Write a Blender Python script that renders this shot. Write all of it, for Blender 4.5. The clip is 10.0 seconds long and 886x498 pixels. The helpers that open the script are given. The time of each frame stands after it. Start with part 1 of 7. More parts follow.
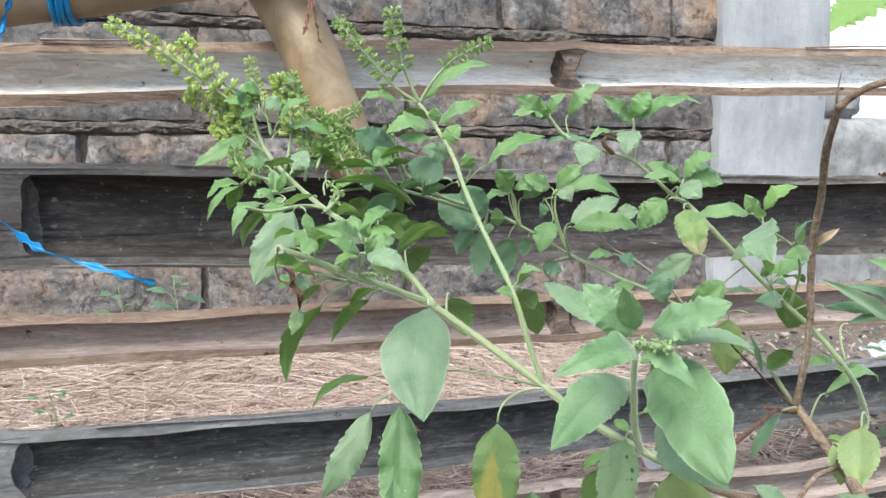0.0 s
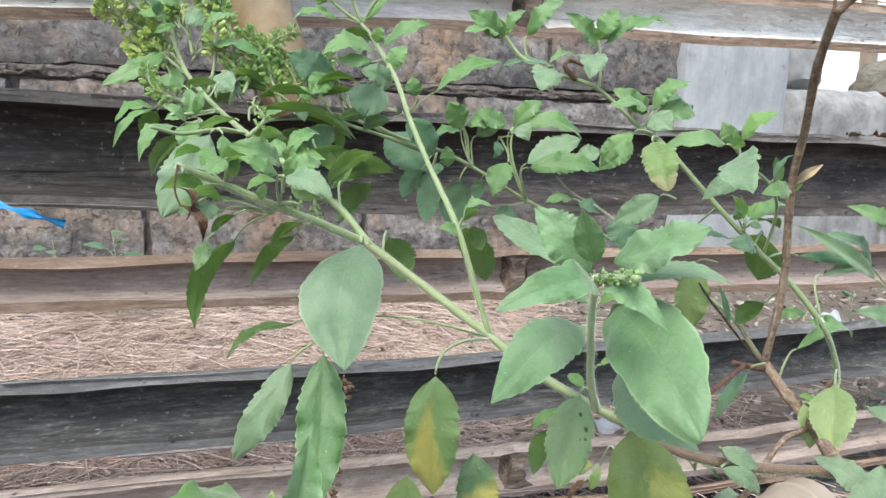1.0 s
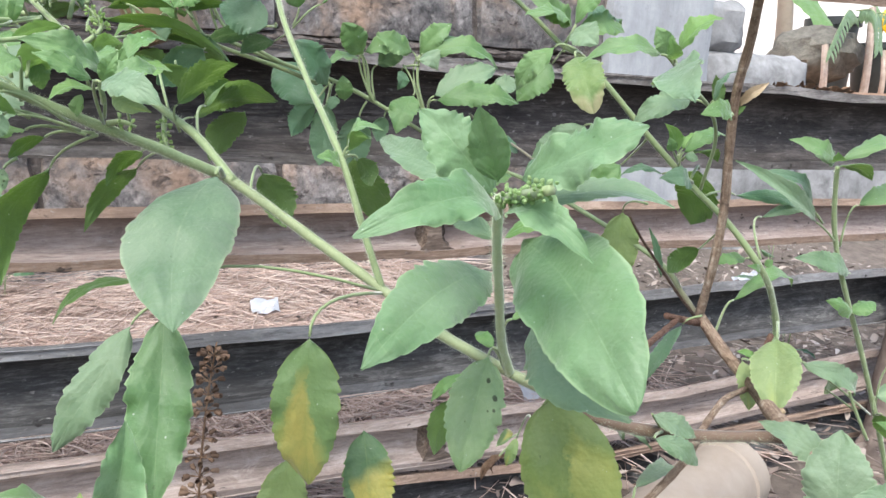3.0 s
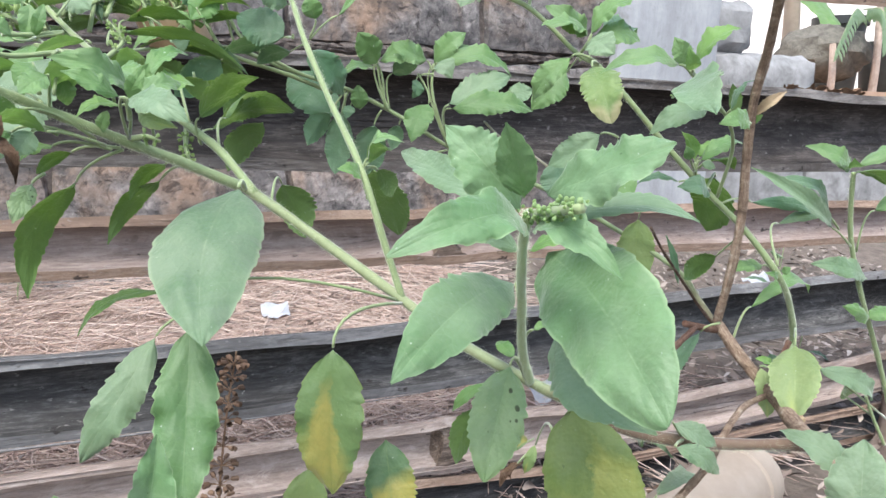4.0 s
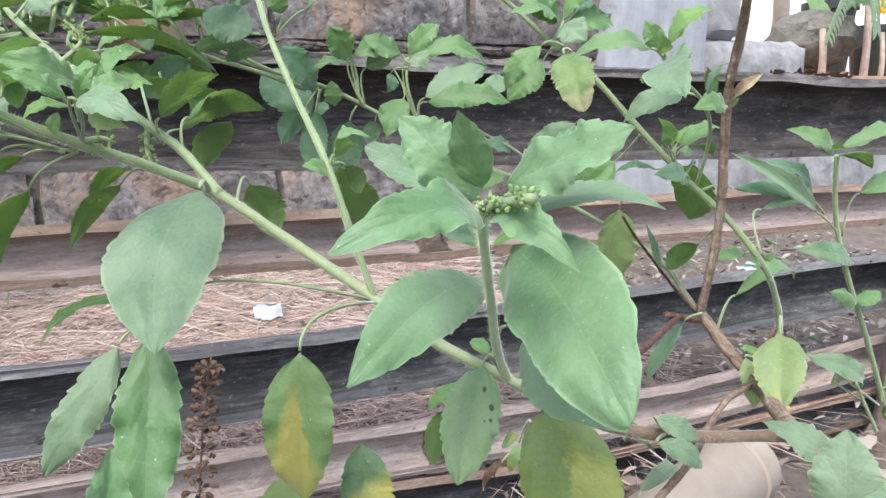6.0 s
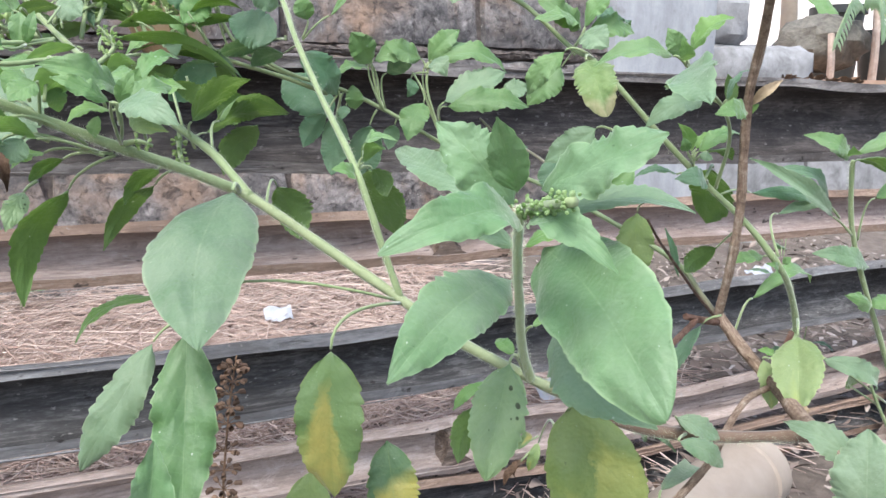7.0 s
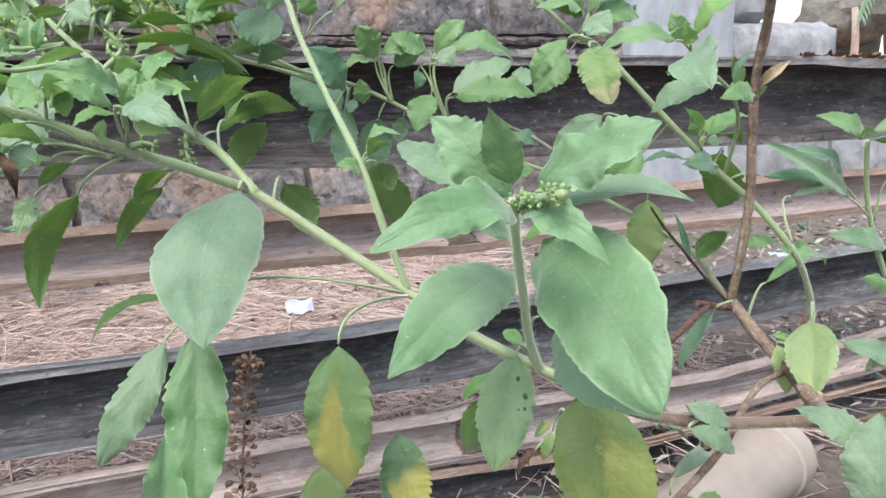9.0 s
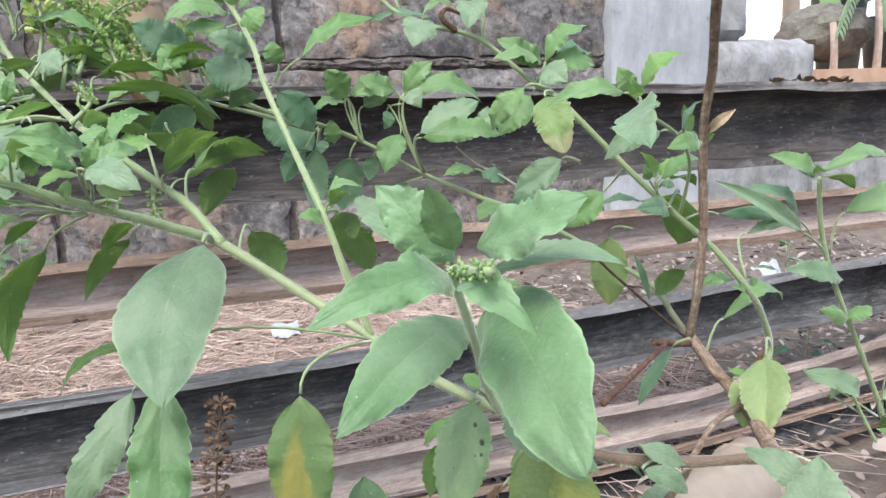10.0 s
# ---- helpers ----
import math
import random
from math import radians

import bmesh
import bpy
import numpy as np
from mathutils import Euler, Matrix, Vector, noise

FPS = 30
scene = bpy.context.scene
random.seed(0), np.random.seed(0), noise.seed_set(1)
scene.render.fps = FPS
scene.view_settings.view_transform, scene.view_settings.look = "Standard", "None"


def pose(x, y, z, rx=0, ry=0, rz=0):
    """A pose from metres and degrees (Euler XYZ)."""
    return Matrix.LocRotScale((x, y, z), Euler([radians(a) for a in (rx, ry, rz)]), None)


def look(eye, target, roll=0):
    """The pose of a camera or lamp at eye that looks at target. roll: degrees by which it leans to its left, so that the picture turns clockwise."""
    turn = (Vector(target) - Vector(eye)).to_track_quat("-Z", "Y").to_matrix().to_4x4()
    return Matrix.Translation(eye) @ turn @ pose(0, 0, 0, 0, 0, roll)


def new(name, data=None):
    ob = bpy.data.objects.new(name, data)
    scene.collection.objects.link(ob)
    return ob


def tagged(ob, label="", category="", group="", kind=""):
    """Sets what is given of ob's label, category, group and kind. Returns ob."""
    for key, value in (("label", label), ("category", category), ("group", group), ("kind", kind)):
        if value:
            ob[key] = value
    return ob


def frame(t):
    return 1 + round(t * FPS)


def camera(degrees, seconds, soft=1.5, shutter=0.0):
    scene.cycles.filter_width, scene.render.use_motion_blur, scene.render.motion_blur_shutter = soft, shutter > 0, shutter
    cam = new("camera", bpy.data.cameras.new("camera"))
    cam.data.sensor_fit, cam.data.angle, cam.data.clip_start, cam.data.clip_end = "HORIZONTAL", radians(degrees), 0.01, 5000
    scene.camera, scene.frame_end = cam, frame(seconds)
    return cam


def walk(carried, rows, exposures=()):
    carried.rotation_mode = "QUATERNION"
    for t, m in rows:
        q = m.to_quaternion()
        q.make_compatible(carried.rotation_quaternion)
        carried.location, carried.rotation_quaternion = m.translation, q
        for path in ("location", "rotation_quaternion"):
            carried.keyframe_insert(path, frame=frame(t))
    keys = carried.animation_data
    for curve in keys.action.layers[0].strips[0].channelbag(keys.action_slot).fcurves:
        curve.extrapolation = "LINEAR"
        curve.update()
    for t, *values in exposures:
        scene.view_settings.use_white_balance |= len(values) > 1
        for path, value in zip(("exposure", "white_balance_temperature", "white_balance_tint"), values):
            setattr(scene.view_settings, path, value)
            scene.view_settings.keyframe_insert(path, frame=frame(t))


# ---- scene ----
cam = camera(64.3, 10.0)
PATH = [
    (0, (0.101, 0.041, 0.325), (0.616, 1.961, 0.103), -0.2),
    (0.5, (0.108, 0.047, 0.324), (0.638, 1.958, 0.071), -1.0),
    (1, (0.118, 0.07, 0.308), (0.735, 1.947, 0.001), 1.4),
    (1.5, (0.128, 0.089, 0.298), (0.841, 1.922, -0.063), 2.2),
    (2, (0.144, 0.098, 0.295), (0.934, 1.898, -0.074), 2.6),
    (2.5, (0.149, 0.101, 0.294), (0.954, 1.892, -0.087), 2.1),
    (3, (0.144, 0.104, 0.292), (0.941, 1.897, -0.094), 1.8),
    (4.3, (0.14, 0.105, 0.295), (0.919, 1.907, -0.086), 1.3),
    (4.5, (0.143, 0.107, 0.291), (0.933, 1.902, -0.102), 1.6),
    (5, (0.156, 0.114, 0.29), (0.958, 1.897, -0.129), 0.7),
    (5.5, (0.153, 0.11, 0.292), (0.944, 1.902, -0.114), -0.2),
    (7, (0.142, 0.105, 0.294), (0.915, 1.909, -0.089), -0.1),
    (7.5, (0.14, 0.104, 0.291), (0.888, 1.914, -0.112), -0.6),
    (8, (0.142, 0.103, 0.293), (0.89, 1.913, -0.112), -0.9),
    (8.5, (0.147, 0.103, 0.294), (0.886, 1.916, -0.115), -1.6),
    (9, (0.146, 0.103, 0.295), (0.859, 1.926, -0.118), -1.9),
    (9.5, (0.15, 0.099, 0.3), (0.873, 1.921, -0.095), -2.0),
    (10, (0.153, 0.096, 0.305), (0.894, 1.915, -0.069), -2.6),
]
walk(cam, [(t, look(eye, target, roll)) for t, eye, target, roll in PATH], [(0, 1.38, 6150, 0), (0.5, 1.19, 6150, 0), (1, 1.27, 6150, 0), (1.5, 1.33, 6150, 2), (2.5, 1.34, 6100, 4), (5, 1.35, 6000, 5), (8.5, 1.34, 5950, 6), (10, 1.32, 6050, 5)])

# ---- light ----
world = bpy.data.worlds.new("world")
scene.world = world
world.use_nodes = True
wn = world.node_tree
sky = wn.nodes.new("ShaderNodeTexSky")
sky.sky_type = "NISHITA"
sky.sun_disc = False
sky.sun_elevation, sky.sun_rotation = radians(57), radians(219)
sky.air_density, sky.dust_density, sky.ozone_density = 1.0, 4.0, 1.0
bg = wn.nodes["Background"]
bg.inputs["Strength"].default_value = 0.146
wn.links.new(sky.outputs["Color"], bg.inputs["Color"])
sun_data = bpy.data.lights.new("sun", "SUN")
sun_data.energy, sun_data.angle, sun_data.color = 1.5, radians(24), (1.0, 0.95, 0.88)
sun = new("sun", sun_data)
sun.matrix_world = look((-1.4, -1.7, 3.4), (0, 0, 0))


# ---- materials ----
class Nodes:
    """A small builder for node materials."""

    def __init__(self, name):
        self.mat = bpy.data.materials.new(name)
        self.mat.use_nodes = True
        self.tree = self.mat.node_tree
        self.shader = self.tree.nodes["Principled BSDF"]
        self.out = self.tree.nodes["Material Output"]

    def node(self, kind, **sockets):
        n = self.tree.nodes.new(kind)
        for key, value in sockets.items():
            self.feed(n.inputs[key.replace("_", " ")], value)
        return n

    def feed(self, socket, value):
        if isinstance(value, bpy.types.NodeSocket):
            self.tree.links.new(value, socket)
        else:
            socket.default_value = value

    def coords(self, scale=(1, 1, 1), kind="Object", offset=(0, 0, 0)):
        tc = self.tree.nodes.new("ShaderNodeTexCoord")
        mp = self.node("ShaderNodeMapping", Vector=tc.outputs[kind], Scale=scale, Location=offset)
        return mp.outputs["Vector"]

    def world_coords(self, scale=(1, 1, 1)):
        g = self.tree.nodes.new("ShaderNodeNewGeometry")
        mp = self.node("ShaderNodeMapping", Vector=g.outputs["Position"], Scale=scale)
        return mp.outputs["Vector"]

    def noise(self, vector, scale, detail=5.0, rough=0.6, distort=0.0):
        n = self.node("ShaderNodeTexNoise", Vector=vector, Scale=scale, Detail=detail, Roughness=rough, Distortion=distort)
        return n.outputs["Fac"]

    def ramp(self, fac, *stops):
        r = self.tree.nodes.new("ShaderNodeValToRGB")
        self.feed(r.inputs["Fac"], fac)
        e = r.color_ramp.elements
        while len(e) < len(stops):
            e.new(0.5)
        for el, (pos, col) in zip(e, stops):
            el.position = pos
            el.color = (*col, 1) if isinstance(col, tuple) else (col, col, col, 1)
        return r.outputs["Color"]

    def mix(self, fac, a, b, blend="MIX"):
        m = self.tree.nodes.new("ShaderNodeMix")
        m.data_type, m.blend_type = "RGBA", blend
        self.feed(m.inputs[0], fac)
        for s, v in ((m.inputs[6], a), (m.inputs[7], b)):
            self.feed(s, (*v, 1) if isinstance(v, tuple) else v)
        return m.outputs[2]

    def maths(self, op, a, b=0.0, c=0.0):
        m = self.tree.nodes.new("ShaderNodeMath")
        m.operation = op
        for s, v in zip(m.inputs, (a, b, c)):
            self.feed(s, v)
        return m.outputs[0]

    def random(self):
        return self.tree.nodes.new("ShaderNodeObjectInfo").outputs["Random"]

    def island(self):
        return self.tree.nodes.new("ShaderNodeNewGeometry").outputs["Random Per Island"]

    def bump(self, height, strength, distance):
        b = self.node("ShaderNodeBump", Height=height, Strength=strength, Distance=distance)
        self.feed(self.shader.inputs["Normal"], b.outputs["Normal"])

    def set(self, **sockets):
        for key, value in sockets.items():
            if isinstance(value, tuple) and len(value) == 3:
                value = (*value, 1)
            self.feed(self.shader.inputs[key.replace("_", " ")], value)
        return self


def bamboo(name, dark, mid, light, stain, rough=0.75, stained=0.85, chalk=0.6):
    """Weathered split bamboo: long fibres, mould stains, chalky patches, small specks and borer holes."""
    n = Nodes(name)
    fibre = n.noise(n.world_coords((14, 150, 150)), 2.2, 6, 0.68, 0.4)
    fine = n.noise(n.world_coords((90, 330, 330)), 1.5, 5, 0.7)
    mixed = n.maths("ADD", n.maths("MULTIPLY", fibre, 0.6), n.maths("MULTIPLY", fine, 0.4))
    col = n.ramp(mixed, (0.32, dark), (0.5, mid), (0.68, light))
    blotch = n.noise(n.world_coords((11, 34, 34)), 1.0, 6, 0.7, 0.8)
    col = n.mix(n.ramp(blotch, (0.44, 0.0), (0.62, stained)), col, stain)
    pale = n.noise(n.world_coords((20, 52, 52)), 1.5, 7, 0.74, 0.7)
    where = n.ramp(n.noise(n.world_coords((3.5, 16, 16)), 1.0, 4, 0.6, 0.5), (0.42, 0.15), (0.58, 1.4))
    col = n.mix(n.maths("MULTIPLY", n.ramp(pale, (0.50, 0.0), (0.63, chalk)), where), col, light)
    speck = n.noise(n.world_coords((90, 160, 160)), 1.0, 3, 0.6)
    col = n.mix(n.ramp(speck, (0.67, 0.0), (0.72, 0.85)), col, (0.015, 0.012, 0.011))
    dust = n.noise(n.world_coords((160, 260, 260)), 1.0, 3, 0.6)
    col = n.mix(n.ramp(dust, (0.64, 0.0), (0.71, 0.4)), col, (0.36, 0.34, 0.33))
    split = n.noise(n.world_coords((5, 170, 170)), 1.0, 3, 0.55, 0.25)
    crack = n.ramp(n.maths("ABSOLUTE", n.maths("SUBTRACT", split, 0.5)), (0.0, 1.0), (0.010, 0.0))
    some = n.ramp(n.noise(n.world_coords((7, 22, 22)), 1.0, 3, 0.6), (0.45, 0.0), (0.6, 0.75))
    crack = n.maths("MULTIPLY", crack, some)
    col = n.mix(crack, col, (0.02, 0.016, 0.014))
    scar = n.noise(n.world_coords((55, 120, 120)), 1.0, 6, 0.75, 1.2)
    col = n.mix(n.ramp(scar, (0.60, 0.0), (0.66, 0.55)), col, dark)
    n.set(Base_Color=col, Roughness=rough, Specular_IOR_Level=0.3)
    n.bump(n.maths("ADD", n.maths("ADD", mixed, n.maths("MULTIPLY", speck, -0.4)), n.maths("MULTIPLY", crack, -0.8)), 0.9, 0.0014)
    return n.mat


def plain_mat(name, col, col2, scale, rough=0.7, bump=0.3, spec=0.4, distance=0.001):
    n = Nodes(name)
    f = n.noise(n.world_coords((1, 1, 1)), scale, 6, 0.65, 0.2)
    f2 = n.noise(n.world_coords((1, 1, 1)), scale * 0.17, 3, 0.6)
    c = n.mix(n.ramp(f, (0.3, 0.0), (0.7, 1.0)), col, col2)
    c = n.mix(n.ramp(f2, (0.35, 0.0), (0.7, 0.5)), c, col2)
    n.set(Base_Color=c, Roughness=rough, Specular_IOR_Level=spec)
    n.bump(f, bump, distance)
    return n.mat


M = {}
M["rail_pale"] = bamboo("bamboo_pale", (0.34, 0.32, 0.31), (0.60, 0.585, 0.58), (0.78, 0.77, 0.765), (0.36, 0.28, 0.23), 0.75, 0.55)
M["rail_rim"] = bamboo("bamboo_rim_tan", (0.12, 0.08, 0.06), (0.26, 0.18, 0.135), (0.42, 0.32, 0.255), (0.19, 0.13, 0.1))
# black and slate rails: hollow sides coloured far darker than their rims
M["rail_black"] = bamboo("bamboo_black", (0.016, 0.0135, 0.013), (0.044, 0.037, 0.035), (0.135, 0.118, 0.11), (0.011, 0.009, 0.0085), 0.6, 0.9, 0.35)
M["rail_black_rim"] = bamboo("bamboo_black_rim", (0.07, 0.062, 0.058), (0.14, 0.125, 0.12), (0.24, 0.22, 0.21), (0.07, 0.06, 0.055))
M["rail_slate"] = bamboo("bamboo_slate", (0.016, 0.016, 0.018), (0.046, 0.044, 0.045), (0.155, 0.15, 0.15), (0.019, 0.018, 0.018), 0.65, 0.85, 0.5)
M["rail_slate_rim"] = bamboo("bamboo_slate_rim", (0.09, 0.088, 0.09), (0.16, 0.155, 0.158), (0.26, 0.255, 0.26), (0.1, 0.095, 0.095))
M["rail_tan"] = bamboo("bamboo_tan", (0.13, 0.098, 0.088), (0.25, 0.198, 0.182), (0.37, 0.31, 0.29), (0.195, 0.14, 0.115), 0.75, 0.7)
M["rail_brown"] = bamboo("bamboo_brown", (0.165, 0.128, 0.112), (0.295, 0.235, 0.21), (0.43, 0.36, 0.33), (0.18, 0.135, 0.115), 0.75, 0.6)

M["node"] = bamboo("bamboo_node", (0.05, 0.035, 0.028), (0.13, 0.095, 0.075), (0.3, 0.24, 0.2), (0.03, 0.022, 0.018))


def block_mat():
    n = Nodes("weathered_block")
    v = n.world_coords()
    grain = n.noise(v, 90, 8, 0.7)
    big = n.noise(v, 7, 5, 0.6, 0.5)
    mid = n.noise(v, 22, 6, 0.7, 0.4)
    col = n.ramp(grain, (0.3, (0.11, 0.10, 0.10)), (0.5, (0.26, 0.235, 0.228)), (0.68, (0.42, 0.385, 0.37)))
    rust = n.ramp(big, (0.46, 0.0), (0.62, 0.8))
    col = n.mix(rust, col, n.mix(grain, (0.20, 0.118, 0.075), (0.52, 0.36, 0.25)))
    soot = n.ramp(n.maths("ADD", n.maths("MULTIPLY", mid, 0.5), n.maths("MULTIPLY", n.noise(n.world_coords((1.0, 1.0, 2.4)), 5.5, 5, 0.65, 0.6), 0.5)), (0.44, 0.0), (0.60, 0.9))
    col = n.mix(soot, col, n.mix(grain, (0.028, 0.028, 0.030), (0.085, 0.083, 0.086)))
    col = n.mix(n.maths("MULTIPLY", n.random(), 0.5), col, (0.10, 0.095, 0.095))
    pit = n.ramp(n.noise(v, 46, 5, 0.75, 0.8), (0.52, 0.0), (0.66, 0.7))
    col = n.mix(pit, col, (0.03, 0.027, 0.027))
    lime = n.ramp(n.noise(v, 31, 6, 0.75, 0.6), (0.60, 0.0), (0.68, 0.5))
    col = n.mix(lime, col, (0.46, 0.43, 0.41))
    n.set(Base_Color=col, Roughness=0.95, Specular_IOR_Level=0.15)
    n.bump(n.maths("SUBTRACT", n.maths("ADD", n.maths("MULTIPLY", grain, 0.7), mid), n.maths("MULTIPLY", pit, 0.6)), 0.9, 0.004)
    return n.mat


M["block"] = block_mat()
M["mortar"] = plain_mat("rough_mortar", (0.03, 0.026, 0.025), (0.17, 0.143, 0.13), 120, 0.95, 1.0, 0.15, 0.005)


def plaster():
    n = Nodes("grey_plaster")
    v = n.world_coords((4, 4, 0.9))
    streak = n.maths("ADD", n.maths("MULTIPLY", n.noise(v, 4, 7, 0.72, 0.2), 0.55), n.maths("MULTIPLY", n.noise(n.world_coords(), 11, 6, 0.72, 0.3), 0.45))
    grain = n.noise(n.world_coords(), 120, 5, 0.6)
    spots = n.noise(n.world_coords(), 26, 4, 0.6)
    col = n.ramp(streak, (0.34, (0.22, 0.222, 0.235)), (0.5, (0.315, 0.32, 0.338)), (0.66, (0.42, 0.42, 0.43)))
    col = n.mix(n.ramp(spots, (0.64, 0.0), (0.75, 0.6)), col, (0.16, 0.15, 0.15))
    n.set(Base_Color=col, Roughness=0.9, Specular_IOR_Level=0.2)
    n.bump(n.maths("ADD", grain, streak), 0.4, 0.003)
    return n.mat


M["plaster"] = plaster()
M["ledge"] = plain_mat("ledge_concrete", (0.11, 0.105, 0.105), (0.33, 0.325, 0.33), 28, 0.9, 0.8, 0.2, 0.004)
M["white_wall"] = plain_mat("white_house_wall", (0.78, 0.76, 0.72), (0.84, 0.82, 0.79), 5, 0.8, 0.2)
M["terrace"] = plain_mat("terrace_earth", (0.30, 0.17, 0.11), (0.42, 0.28, 0.2), 20, 0.95, 0.6)


def soil():
    n = Nodes("dry_soil")
    v = n.world_coords()
    a = n.noise(v, 40, 8, 0.7)
    b = n.noise(v, 6, 4, 0.6)
    col = n.ramp(a, (0.25, (0.06, 0.05, 0.043)), (0.5, (0.135, 0.112, 0.097)), (0.8, (0.26, 0.22, 0.198)))
    col = n.mix(n.ramp(b, (0.4, 0.0), (0.7, 0.6)), col, (0.20, 0.165, 0.145))
    n.set(Base_Color=col, Roughness=0.95, Specular_IOR_Level=0.15)
    n.bump(a, 1.0, 0.01)
    return n.mat


M["soil"] = soil()


def straw_mat(name, lo, mid, hi):
    n = Nodes(name)
    col = n.ramp(n.island(), (0.0, lo), (0.5, mid), (1.0, hi))
    f = n.noise(n.world_coords(), 150, 3, 0.6)
    col = n.mix(n.maths("MULTIPLY", f, 0.3), col, lo)
    n.set(Base_Color=col, Roughness=0.7, Specular_IOR_Level=0.3)
    return n.mat


M["straw"] = straw_mat("dry_straw", (0.33, 0.235, 0.195), (0.51, 0.395, 0.345), (0.70, 0.59, 0.535))
M["litter"] = straw_mat("leaf_litter", (0.08, 0.06, 0.05), (0.20, 0.155, 0.135), (0.38, 0.325, 0.29))
M["chips"] = straw_mat("pale_chip", (0.25, 0.205, 0.185), (0.36, 0.31, 0.285), (0.48, 0.44, 0.42))


def culm_mat():
    n = Nodes("tan_culm")
    v = n.world_coords((20, 20, 20))
    f = n.noise(v, 2.2, 5, 0.6, 0.5)
    f2 = n.noise(n.world_coords(), 260, 4, 0.6)
    col = n.ramp(f, (0.3, (0.15, 0.095, 0.05)), (0.5, (0.25, 0.175, 0.10)), (0.75, (0.36, 0.275, 0.18)))
    col = n.mix(n.ramp(f2, (0.6, 0.0), (0.75, 0.35)), col, (0.25, 0.17, 0.1))
    n.set(Base_Color=col, Roughness=0.42, Specular_IOR_Level=0.5)
    n.bump(f2, 0.2, 0.0005)
    return n.mat


M["culm"] = culm_mat()
M["culm_pale"] = plain_mat("pale_culm", (0.225, 0.18, 0.146), (0.315, 0.265, 0.222), 30, 0.55, 0.2)
M["culm_old"] = plain_mat("old_culm", (0.2, 0.135, 0.085), (0.36, 0.27, 0.18), 60, 0.6, 0.4)
M["twine"] = plain_mat("blue_twine", (0.008, 0.13, 0.36), (0.02, 0.24, 0.52), 300, 0.4, 0.5)
M["strap"] = plain_mat("rust_strap", (0.07, 0.026, 0.016), (0.13, 0.05, 0.032), 200, 0.6, 0.3)
M["stake"] = plain_mat("old_stake", (0.12, 0.09, 0.078), (0.25, 0.2, 0.175), 70, 0.85, 0.8, 0.2, 0.003)


# ---- mesh helpers ----
def mesh_of(name, verts, faces, mats, smooth=True, uvs=None, face_mats=None):
    me = bpy.data.meshes.new(name)
    me.from_pydata([tuple(map(float, v)) for v in verts], [], faces)
    for m in mats if isinstance(mats, (list, tuple)) else [mats]:
        me.materials.append(m)
    if smooth:
        me.polygons.foreach_set("use_smooth", [True] * len(me.polygons))
        if uvs is None:
            me.set_sharp_from_angle(angle=radians(42))
    if face_mats is not None:
        me.polygons.foreach_set("material_index", face_mats)
    if uvs is not None:
        layer = me.uv_layers.new(name="UVMap")
        idx = np.empty(len(me.loops), dtype=np.int32)
        me.loops.foreach_get("vertex_index", idx)
        layer.data.foreach_set("uv", np.asarray(uvs, dtype=np.float32)[idx].ravel())
    me.update()
    return me


def thing(name, label, category, at=(0, 0, 0), group="", kind=""):
    ob = new(name)
    ob.empty_display_size = 0.02
    ob.location = at
    return tagged(ob, label, category, group, kind)


def part(name, mesh, parent, label=""):
    """Links mesh as one part under a thing or a part; the mesh is in world coordinates."""
    ob = new(name, mesh)
    ob.parent = parent
    base = parent.location if parent.parent is None else Vector((0, 0, 0))
    ob.matrix_parent_inverse = Matrix.Translation(-Vector(base)) if parent.parent is None else Matrix.Identity(4)
    if label:
        ob["label"] = label
    return ob


class Soup:
    """Gathers vertices and faces of several shapes into one mesh."""

    def __init__(self):
        self.v, self.f, self.m, self.uv = [], [], [], []

    def add(self, v, f, mat=0, uv=None):
        o = len(self.v)
        self.v.extend(v)
        self.uv.extend(uv if uv is not None else [(0.5, 0.5)] * len(v))
        self.f.extend([tuple(i + o for i in q) for q in f])
        self.m.extend([mat] * len(f))

    def mesh(self, name, mats, smooth=True):
        return mesh_of(name, self.v, self.f, mats, smooth, self.uv, self.m)


def smooth_line(pts, n):
    """A smooth line of n points through pts (x, y, z, ...)."""
    p = np.array(pts, dtype=float)
    if len(p) == 2:
        k = np.linspace(0, 1, n)[:, None]
        return p[0] * (1 - k) + p[1] * k
    q = np.vstack([2 * p[0] - p[1], p, 2 * p[-1] - p[-2]])
    out = []
    for s in np.linspace(0, len(p) - 1 - 1e-9, n):
        i = int(s)
        u = s - i
        a, b, c, d = q[i:i + 4]
        out.append(0.5 * ((2 * b) + (c - a) * u + (2 * a - 5 * b + 4 * c - d) * u * u + (3 * b - a - 3 * c + d) * u ** 3))
    return np.array(out)


